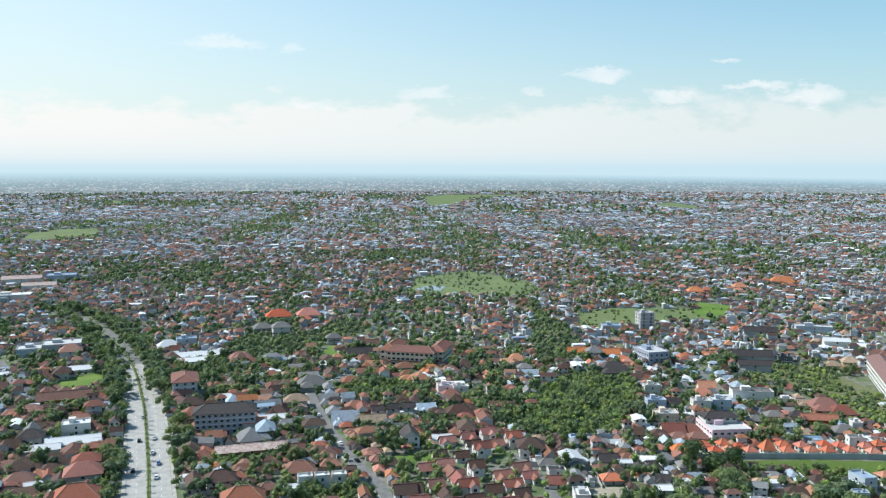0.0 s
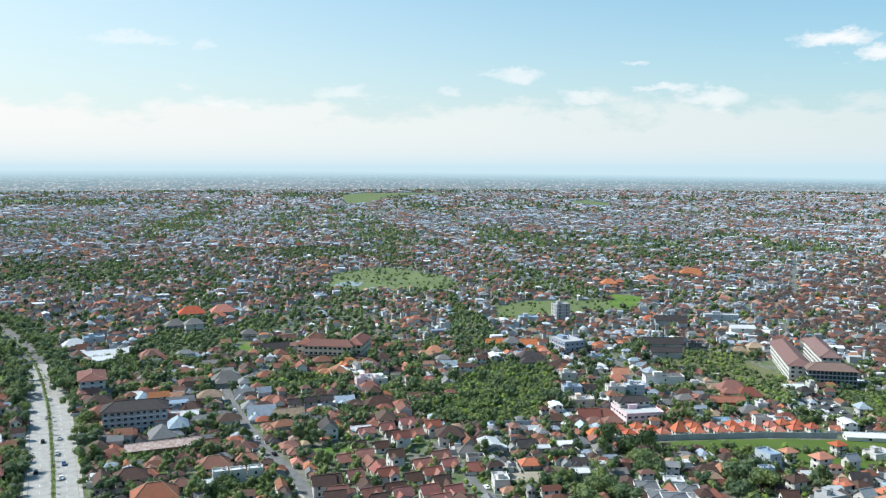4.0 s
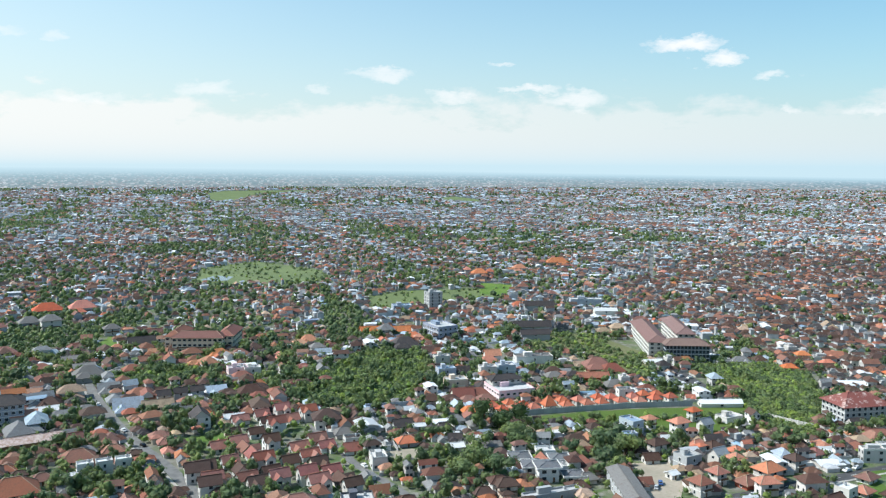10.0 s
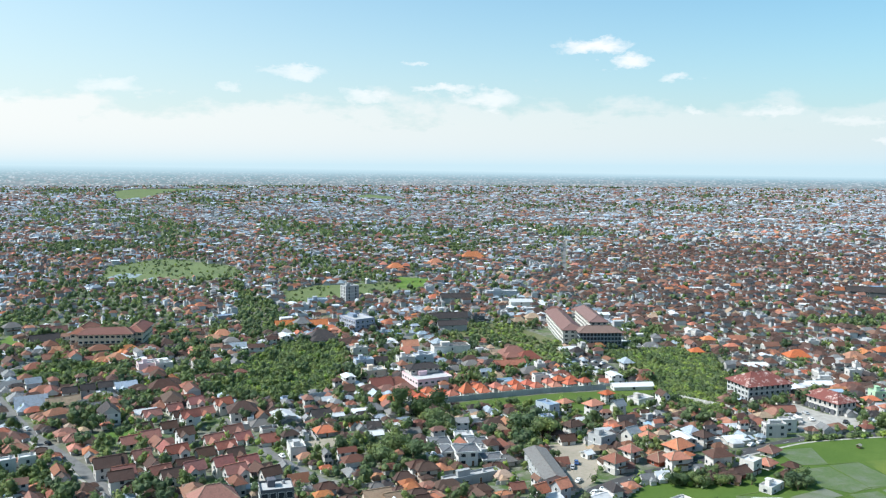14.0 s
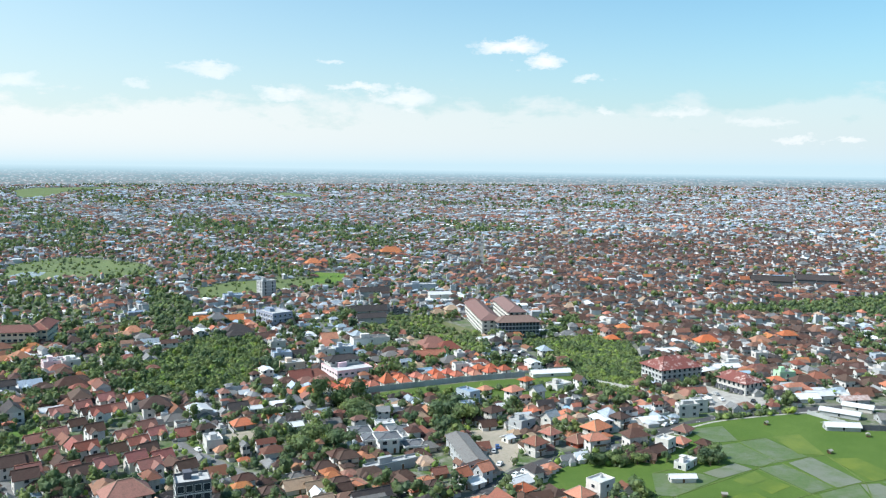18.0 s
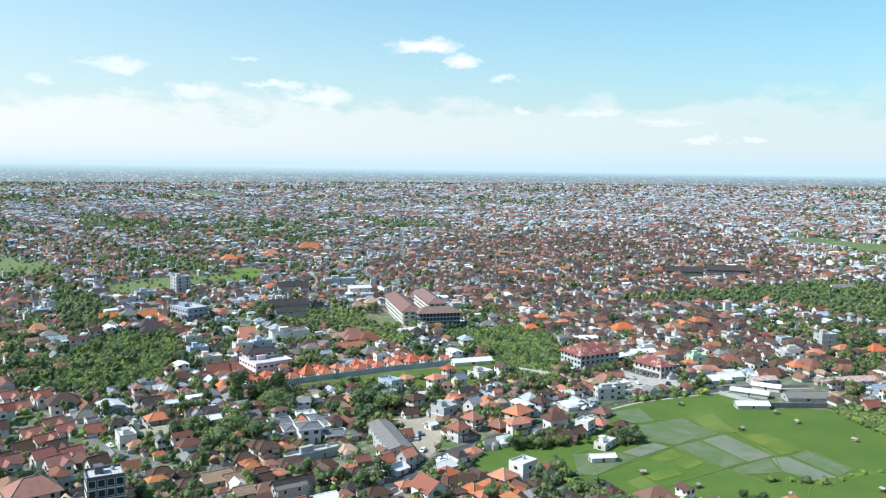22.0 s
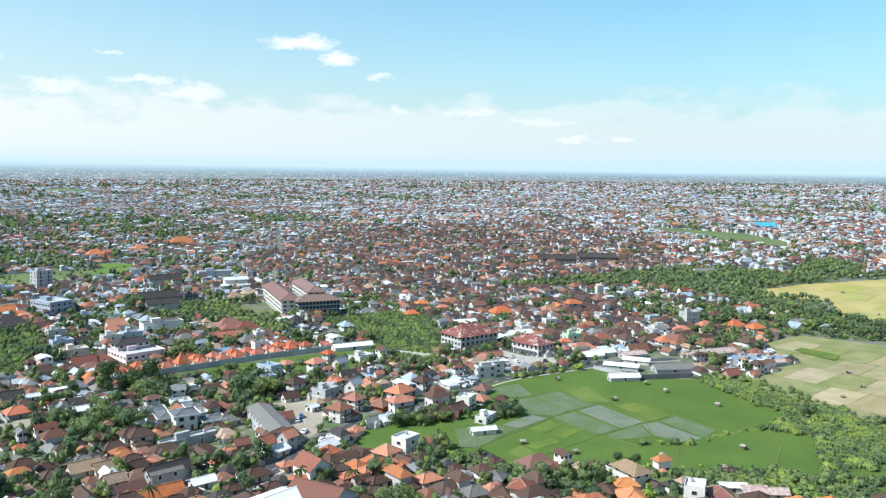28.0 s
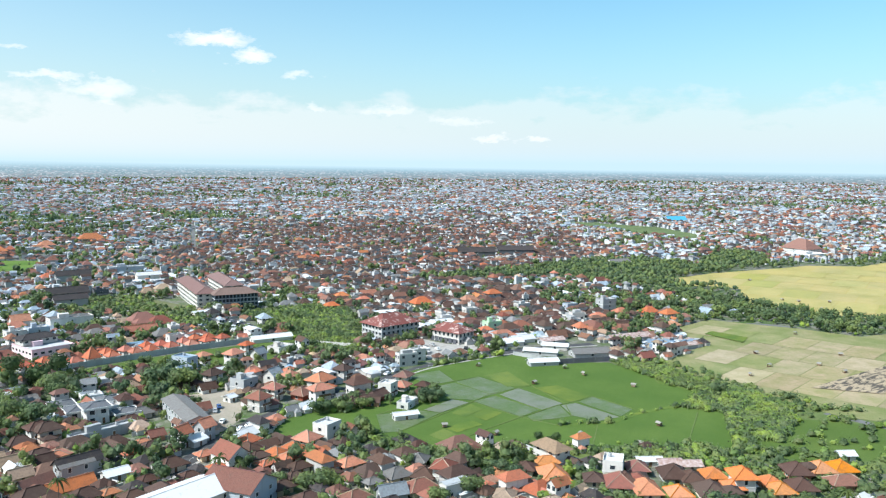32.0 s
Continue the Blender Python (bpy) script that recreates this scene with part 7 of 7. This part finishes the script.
def settle(r0, r1, step, jit, size, leafy=1.0):
    px, py = candidates(r0, r1, step, jit)
    free = ~taken(px, py, size * 0.33 if r1 < 1600 else 0)
    px, py = px[free], py[free]
    az_ = np.degrees(np.arctan2(px, py))
    r = np.hypot(px, py)
    brown = inside(px, py, BROWN_TOWN)
    wood = np.zeros(len(px), bool)
    for poly in WOODS.values():
        wood |= inside(px, py, poly)
    u = rng.random(len(px))
    # groves and gardens gather in patches, the quarters between are close-built
    patch = lowfreq(px, py, 45 if r1 < 700 else (90 if r1 < 1600 else 260), 3)
    green = 0.2 + 1.5 * (patch - 0.5) + 0.4 * (lowfreq(px, py, 20 if r1 < 700 else 50, 8) - 0.5)
    green = green + np.clip((8 - az_) / 45, -0.14, 0.1) - np.where((r > 1000) & (az_ > 22), 0.08, 0.0)
    green = np.where(brown, 0.06, green)
    green = np.clip(np.where(r > 1500, green * 0.85, green), 0.05, 0.92)
    soft = np.zeros(len(px), bool)
    for nm in ("banana_grove", "row_trees", "scrub", "thicket", "hedge_strip", "shrubs"):
        soft |= inside(px, py, WOODS[nm])
    is_tree = (wood & (~soft | (u < np.where(inside(px, py, WOODS["scrub"]), 0.05, np.where(inside(px, py, WOODS["thicket"]), 0.34, 0.2))))) | (u < green) & ~soft
    is_home = ~is_tree & ~wood & (u < green + 0.8) & ~inside(px, py, ESTATE)
    if r0 < 1400:
        rim_ = near_line(px, py, RIPE + RIPE[:1], 26) | ((px > 470) & near_line(px, py, STUBBLE, 18))
        is_tree |= rim_ & is_home & (u < 0.75)
        is_home &= ~rim_
    is_tree &= wood | (rng.random(len(px)) < leafy)
    TREES.append(np.stack((px[is_tree], py[is_tree], wood[is_tree]), 1))
    hx, hy = px[is_home], py[is_home]
    pale = np.clip((az_[is_home] + 5) / 70, 0, 0.55) + np.clip((r[is_home] - 900) / 1800, 0, 0.8)
    zone = np.where(brown[is_home], 1, np.where(rng.random(len(hx)) < pale, 2, 0))
    # with distance more houses take the palette that stands in for haze
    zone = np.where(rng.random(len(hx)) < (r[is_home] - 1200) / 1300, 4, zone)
    zone = np.where((r[is_home] < 360) & (hx > 20), 3, zone)
    pick = rng.random(len(hx))
    # quarters built alike share their roofs
    same = (rng.random(len(hx)) < 0.35) & (zone != 3)
    pick = np.where(same, np.clip(1.6 * lowfreq(hx, hy, 22 if r1 < 700 else (40 if r1 < 1500 else 90), 12) - 0.3, 0, 0.999), pick)
    kind = np.zeros(len(hx), int)
    for z, nm in enumerate(("mixed", "brown", "pale", "village", "distant")):
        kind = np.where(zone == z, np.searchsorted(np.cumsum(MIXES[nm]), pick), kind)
    kind = np.minimum(kind, 10)
    turn = street_angle(hx, hy) + rng.normal(0, 0.09, len(hx)) + rng.choice([0, math.pi / 2], len(hx))
    w = size * np.where((hx < 60) & (r[is_home] < 640), 1.3, 1.0) * np.clip(rng.lognormal(-0.08, 0.3, len(hx)), 0.5, 1.55) * (0.85 + 0.3 * lowfreq(hx, hy, 60, 5))
    d = w * rng.uniform(0.45, 0.85, len(hx))
    big = (kind >= 7) & (kind < 10)
    large = np.where(rng.random(len(hx)) < 0.12, 1.9, 1.25)
    w, d = np.where(big, w * large, w), np.where(big, d * (large + 1) / 2, d)
    h = np.where(rng.random(len(hx)) < 0.17, rng.uniform(4.6, 5.6, len(hx)), rng.uniform(1.7, 2.3, len(hx)))
    if r1 > 700:
        pale_ = (zone == 4) | ((zone == 2) & (az_[is_home] > 24) & (r[is_home] > 900))
        h = np.where(pale_, rng.uniform(2.4, 6.4, len(hx)), h)
    rh = d * rng.uniform(0.34, 0.5, len(hx)) * np.where(zone == 4, 0.7, 1.0)
    rh = np.where(big, d * 0.12, rh)
    w, d, h = np.where(brown[is_home], w * 1.12, w), np.where(brown[is_home], d * 1.12, d), np.where(brown[is_home], h * 0.82, h)
    HOMES.append(np.stack((hx, hy, turn, w, d, h, rh, kind), 1))


settle(228, 640, 7.6, 2.0, 6.2)
settle(640, 1400, 6.8, 2.0, 5.3, 0.62)
settle(1400, 2600, 9.8, 3.1, 7.2, 0.5)
settle(2600, 4780, 17.5, 6.0, 12.0, 0.45)
# the nearest of them are houses of their own
near = np.hypot(HOMES[0][:, 0], HOMES[0][:, 1])
own = np.argsort(near)[:20]
for x, y, turn, w, d, h, rh, k in HOMES[0][own]:
    nm = PALETTE[int(k)]
    home("flat" if nm == "concrete" else ("gable" if nm in ("white", "blue") else "hip"), x, y, w, d, math.degrees(turn), 1, nm, HOME_R.choice(("cream", "white", "white", "grey", "brick")))
HOMES[0] = np.delete(HOMES[0], own, 0)
RINGS = ("near", "middle", "far", "farthest")
for ring, H in enumerate(HOMES):
    for k, nm in enumerate(PALETTE):
        sub = H[H[:, 7] == k][:, :7]
        style = "flat" if nm == "concrete" else ("gable" if nm in ("white", "blue") else "hip")
        for style, sub in ((style, sub),) if style != "hip" else (("hip", sub[np.arange(len(sub)) % 3 > 0]), ("gable", sub[::3])):
            # beyond the near ring walls wear the haze-greyed plaster
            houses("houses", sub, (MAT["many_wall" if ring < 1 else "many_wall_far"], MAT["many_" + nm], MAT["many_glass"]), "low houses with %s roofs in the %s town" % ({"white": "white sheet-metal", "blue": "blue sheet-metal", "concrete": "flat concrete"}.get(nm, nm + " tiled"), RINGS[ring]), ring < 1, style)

# garden trees beside the houses
for ring, share in ((0, 0.5), (1, 0.1)):
    G = HOMES[ring][rng.random(len(HOMES[ring])) < share]
    a = rng.uniform(0, 6.28, len(G))
    q = np.stack((G[:, 0] + np.cos(a) * (G[:, 3] * 0.5 + 2.6), G[:, 1] + np.sin(a) * (G[:, 3] * 0.5 + 2.6), np.zeros(len(G))), 1)
    TREES[ring] = np.concatenate((TREES[ring], q[~taken(q[:, 0], q[:, 1], 0.5) & ~inside(q[:, 0], q[:, 1], BROWN_TOWN)]))

# low greenery in the gaps between the houses
GX0, GY0, GN, GM = -420, 60, 1120, 620
full = np.zeros((GN, GM), bool)
for x, y, a, w, d in np.concatenate((HOMES[0][:, :5], np.array([(x, y, 0, r * 1.7, r * 1.7) for x, y, r in KEEP_OUT]))):
    rr = 0.42 * (w + d) / 2 + 0.9
    i0, j0, k = int(x - GX0 - rr), int(y - GY0 - rr), int(2 * rr + 1)
    if 0 < i0 < GN - k and 0 < j0 < GM - k:
        full[i0:i0 + k, j0:j0 + k] = True
# small houses and sheds that fill the gaps of the close-built village
px, py = candidates(225, 470, 4.6, 1.6)
wood = np.zeros(len(px), bool)
for poly in WOODS.values():
    wood |= inside(px, py, poly)
free = ~taken(px, py, 0.6) & ~wood & ~inside(px, py, ESTATE) & (rng.random(len(px)) < 0.62)
more = []
for x, y in zip(px[free], py[free]):
    w = TR.uniform(3.8, 6.4)
    i0, j0, k = int(x - GX0 - w * 0.42), int(y - GY0 - w * 0.42), int(w * 0.84) + 1
    if 0 < i0 < GN - k and 0 < j0 < GM - k and not full[i0:i0 + k, j0:j0 + k].any():
        full[i0:i0 + k, j0:j0 + k] = True
        turn = float(street_angle(np.array([x]), np.array([y]))[0]) + TR.choice((0, math.pi / 2))
        more.append((x, y, turn, w, w * TR.uniform(0.6, 0.85), TR.uniform(1.9, 2.4), w * 0.3, TR.choice((0, 1, 2, 3, 3, 3, 3, 4, 4, 5, 5, 6, 7))))
more = np.array(more)
for k in set(more[:, 7].astype(int)):
    nm = PALETTE[k]
    houses("houses", more[more[:, 7] == k][:, :7], (MAT["many_wall"], MAT["many_" + nm], MAT["many_glass"]), "small low houses with %s roofs between the larger ones" % nm, True, "gable" if nm in ("white", "grey") else "hip")
px, py = candidates(200, 640, 4.4, 1.9)
ok = (px > GX0 + 1) & (px < GX0 + GN - 1) & (py > GY0 + 1) & (py < GY0 + GM - 1)
px, py = px[ok], py[ok]
ok = ~full[(px - GX0).astype(int), (py - GY0).astype(int)] & ~taken(px, py, -1.5) & ~inside(px, py, WOODS["scrub"])
ok &= rng.random(len(px)) < np.clip(0.44 - 0.16 * (px / 450) - np.where(inside(px, py, BROWN_TOWN), 0.35, 0), 0.15, 0.85)
px, py = px[ok], py[ok]
which = rng.integers(0, 3, len(px))
for k, key in enumerate(("leaf", "leaf_dark", "leaf_bright")):
    sub = np.stack((px, py, 0 * px), 1)[which == k]
    scatter("garden_bushes", crown(70 + k, 26, 2.2, 2.3, 0.36, 1, 0.1), sub, rng.uniform(0, 6.28, len(sub)), rng.uniform(0.55, 1.25, len(sub)), (MAT[key],), "green bushes and small trees in the gardens between houses", "bushes")

# compound walls round the nearer houses
W0 = HOMES[0][rng.random(len(HOMES[0])) < 0.55]
yard = Shape().box(-5, 5, -0.12, 0.12, -0.3, 1.7).box(4.76, 5, 0.12, 6, -0.3, 1.7)
yard_t = (np.array(yard.v), np.array(yard.q), np.zeros((0, 3), int))
for k, key in enumerate(("many_wall", "many_concrete")):
    sub = W0[k::2]
    off = sub[:, 3] * 0.5 + 1.2
    xyz = np.stack((sub[:, 0] + np.sin(sub[:, 2]) * off, sub[:, 1] - np.cos(sub[:, 2]) * off, np.zeros(len(sub))), 1)
    free = ~taken(xyz[:, 0], xyz[:, 1], 1.5)
    scatter("garden_walls", yard_t, xyz[free], sub[free, 2], np.full(free.sum(), 0.9), (MAT[key],), "low plastered garden walls between the houses", "walls")

# the nearest trees are trees of their own, the rest crowns in bulk, finer near by
T0 = TREES[0]
wild = T0[(T0[:, 2] > 0) & (rng.random(len(T0)) < 0.4)]
T0 = np.concatenate((T0, wild + np.concatenate((rng.uniform(-5, 5, (len(wild), 2)), np.zeros((len(wild), 1))), 1)))
own = np.argsort(np.hypot(T0[:, 0], T0[:, 1]))[:85]
banana = inside(T0[:, 0], T0[:, 1], WOODS["banana_grove"]) | inside(T0[:, 0], T0[:, 1], WOODS["row_trees"])
for i in own:
    k = 3 if banana[i] or TR.random() < 0.12 else TR.choice((0, 0, 1, 2, 4, 5))
    plant(k, T0[i, 0], T0[i, 1], TR.uniform(0.65, 1.15), TR.uniform(0, 360))
TREES[0] = np.delete(T0, own, 0)
# the nearer ones in finer leaf
close = np.argsort(np.hypot(TREES[0][:, 0], TREES[0][:, 1]))[:520]
for k in range(3):
    Q = TREES[0][close][k::3]
    scatter("trees", crown(30 + k, 150, 3.3, 3.1, 0.3, 4, 1.0), np.concatenate((Q[:, :2], np.zeros((len(Q), 1))), 1), rng.uniform(0, 6.28, len(Q)), rng.uniform(0.7, 1.35, len(Q)), (MAT[("leaf", "leaf_dark", "leaf")[k]],), "green broad-leaved garden trees in the village", "trees")
TREES[0] = np.delete(TREES[0], close, 0)
LEVELS = ((66, 0.48, 3, 3), (9, 1.0, 1, 3), (7, 1.6, 0, 3), (6, 2.2, 0, 2))
for ring, P in enumerate(TREES):
    n_leaf, leaf, core, variants = LEVELS[ring]
    extra = P[P[:, 2] > 0]
    if ring == 1 and len(extra):
        P = np.concatenate((P, extra + np.concatenate((rng.uniform(-6, 6, (len(extra), 2)), np.zeros((len(extra), 1))), 1)))
    which = rng.integers(0, variants, len(P))
    for k in range(variants):
        Q = P[which == k]
        tm = crown(40 + 10 * ring + k, n_leaf, 3.3, 3.1, leaf, core, 1.0)
        sc = rng.uniform(0.65, 1.45, len(Q)) * (1.0, 0.95, 1.1, 1.2)[ring] * np.where(Q[:, 2] > 0, 0.78, 1.0)
        xyz = np.stack((Q[:, 0], Q[:, 1], 0 * Q[:, 0]), 1)
        scatter("trees", tm, xyz, rng.uniform(0, 6.28, len(Q)), sc, (MAT[("leaf", "leaf_dark", "leaf")[k]],), "green broad-leaved trees between the houses", "trees")
# tall roadside trees that close over the far boulevard
line = np.array([p for p in BL if p[1] > 500])
seg = rng.integers(0, len(line) - 1, 230)
mix_ = rng.random((230, 1))
spot = line[seg] * (1 - mix_) + line[seg + 1] * mix_ + np.stack((rng.choice((-16, -12, 10, 13, 17), 230) + rng.normal(0, 1.5, 230), rng.normal(0, 3, 230)), 1)
for k, key in enumerate(("leaf_dark", "leaf")):
    sub = spot[k::2]
    scatter("roadside_trees", crown(60 + k, 60, 3.6, 3.2, 0.5, 3, 2.6), np.concatenate((sub, np.zeros((len(sub), 1))), 1), rng.uniform(0, 6.28, len(sub)), rng.uniform(0.8, 1.45, len(sub)), (MAT[key],), "tall dark green trees along the boulevard", "trees")
# weeds and shrubs along the field edges
SH = []
for ln, n, wd in (([(185, 227), (186, 214), (188, 198), (200, 188), (219, 174), (230, 161), (246, 147), (262, 129)], 150, 3.0), ([(243.1, 187.7), (254.3, 180.4), (261.0, 175.7), (278.4, 175.3), (300.5, 169.5), (293.4, 168.9)], 16, 0.7), ([(191, 265), (196, 256), (213, 259)], 40, 2.0), ([(274, 286), (294, 283), (315, 279)], 50, 0.6), ([(122, 385), (258, 366)], 120, 3.0)):
    for _ in range(n):
        i = TR.randrange(len(ln) - 1)
        s = TR.random()
        SH.append((ln[i][0] + (ln[i + 1][0] - ln[i][0]) * s + TR.gauss(0, wd), ln[i][1] + (ln[i + 1][1] - ln[i][1]) * s + TR.gauss(0, wd), 0))
for poly, per in ((FIELDS["meadow"], 110), (FIELDS["pasture"], 160), (OPEN["field_gap"], 14), (OPEN["farm"], 60), (OPEN["rough"], 13), (OPEN["field_south"], 8), (OPEN["village_south"], 9), (OPEN["plot_east"], 170), (WOODS["scrub"], 3.6), (WOODS["thicket"], 4.5), (WOODS["hedge_strip"], 4), (WOODS["shrubs"], 4), (WOODS["lane_bush"], 7), (WOODS["banana_grove"], 12), (WOODS["row_trees"], 12), (WOODS["yard_trees"], 12), (WOODS["village_trees"], 10)):
    pa = np.array(poly, float)
    n = int(np.prod(np.ptp(pa, axis=0)) / per)
    cx, cy = rng.uniform(pa[:, 0].min(), pa[:, 0].max(), n), rng.uniform(pa[:, 1].min(), pa[:, 1].max(), n)
    ok = inside(cx, cy, poly)
    for x0, y0, r0 in KEEP_OUT:
        ok &= np.hypot(cx - x0, cy - y0) > r0
    SH += [(a, b, 0) for a, b in zip(cx[ok], cy[ok])]
SH = np.array(SH)
pick = rng.random(len(SH))
for k, key in enumerate(("leaf_bright", "leaf")):
    sub = SH[(pick < 0.24) == (k == 0)]
    scatter("shrubs", crown(91 + k, 30, 1.9, 1.4, 0.31, 1, -0.3), sub, rng.uniform(0, 6.28, len(sub)), rng.uniform(0.5, 1.5, len(sub)), (MAT[key],), "low bright green shrubs and weeds along field edges", "shrubs")

# banana plants: long arching leaves in close rows
BA = []
for poly, per in ((WOODS["banana_grove"], 2.2), (WOODS["row_trees"], 2.2), (OPEN["field_gap"], 40)):
    pa = np.array(poly, float)
    n = int(np.prod(np.ptp(pa, axis=0)) / per)
    c = np.stack((rng.uniform(pa[:, 0].min(), pa[:, 0].max(), n), rng.uniform(pa[:, 1].min(), pa[:, 1].max(), n), np.zeros(n)), 1)
    BA.append(c[inside(c[:, 0], c[:, 1], poly)])
for ln, n, wd in (([(185, 227), (186, 214), (188, 198), (200, 188), (219, 174), (230, 161), (246, 147), (262, 129)], 110, 2.0), ([(243.1, 187.7), (254.3, 180.4), (261.0, 175.7), (278.4, 175.3), (300.5, 169.5), (293.4, 168.9)], 12, 0.6)):
    pa = np.array(ln, float)
    sg, mx = rng.integers(0, len(ln) - 1, n), rng.random((n, 1))
    BA.append(np.concatenate((pa[sg] * (1 - mx) + pa[sg + 1] * mx + rng.normal(0, wd, (n, 2)), np.zeros((n, 1))), 1))
BA = np.concatenate(BA)
for k, key in enumerate(("leaf_bright", "leaf")):
    sub = BA[k::2]
    scatter("banana_plants", palm_crown(95 + k, 9, 2.3, 1.9, 0.12), sub, rng.uniform(0, 6.28, len(sub)), rng.uniform(0.45, 1.05, len(sub)), (MAT[key],), "bright green banana plants with long torn leaves", "banana plants")

# scrap yard: heaps of sheet metal, tarps and boxes
heap = Shape()
for _ in range(90):
    a, b = TR.uniform(380, 422), TR.uniform(222, 246)
    if inside(np.array([a]), np.array([b]), OPEN["junk"])[0]:
        w, d, h = TR.uniform(0.6, 2.6), TR.uniform(0.6, 2.2), TR.uniform(0.4, 2.2)
        heap.box(a - w, a + w, b - d, b + d, 0, h, TR.choice((0, 0, 1, 1, 2, 3)))
thing("scrap_heap", heap.mesh("scrap_heap", MAT["roof_blue"], MAT["roof_rust"], MAT["wall_grey"], MAT["roof_white"]), "heaps of blue tarps and scrap metal in a yard", "scrap", "stuff")
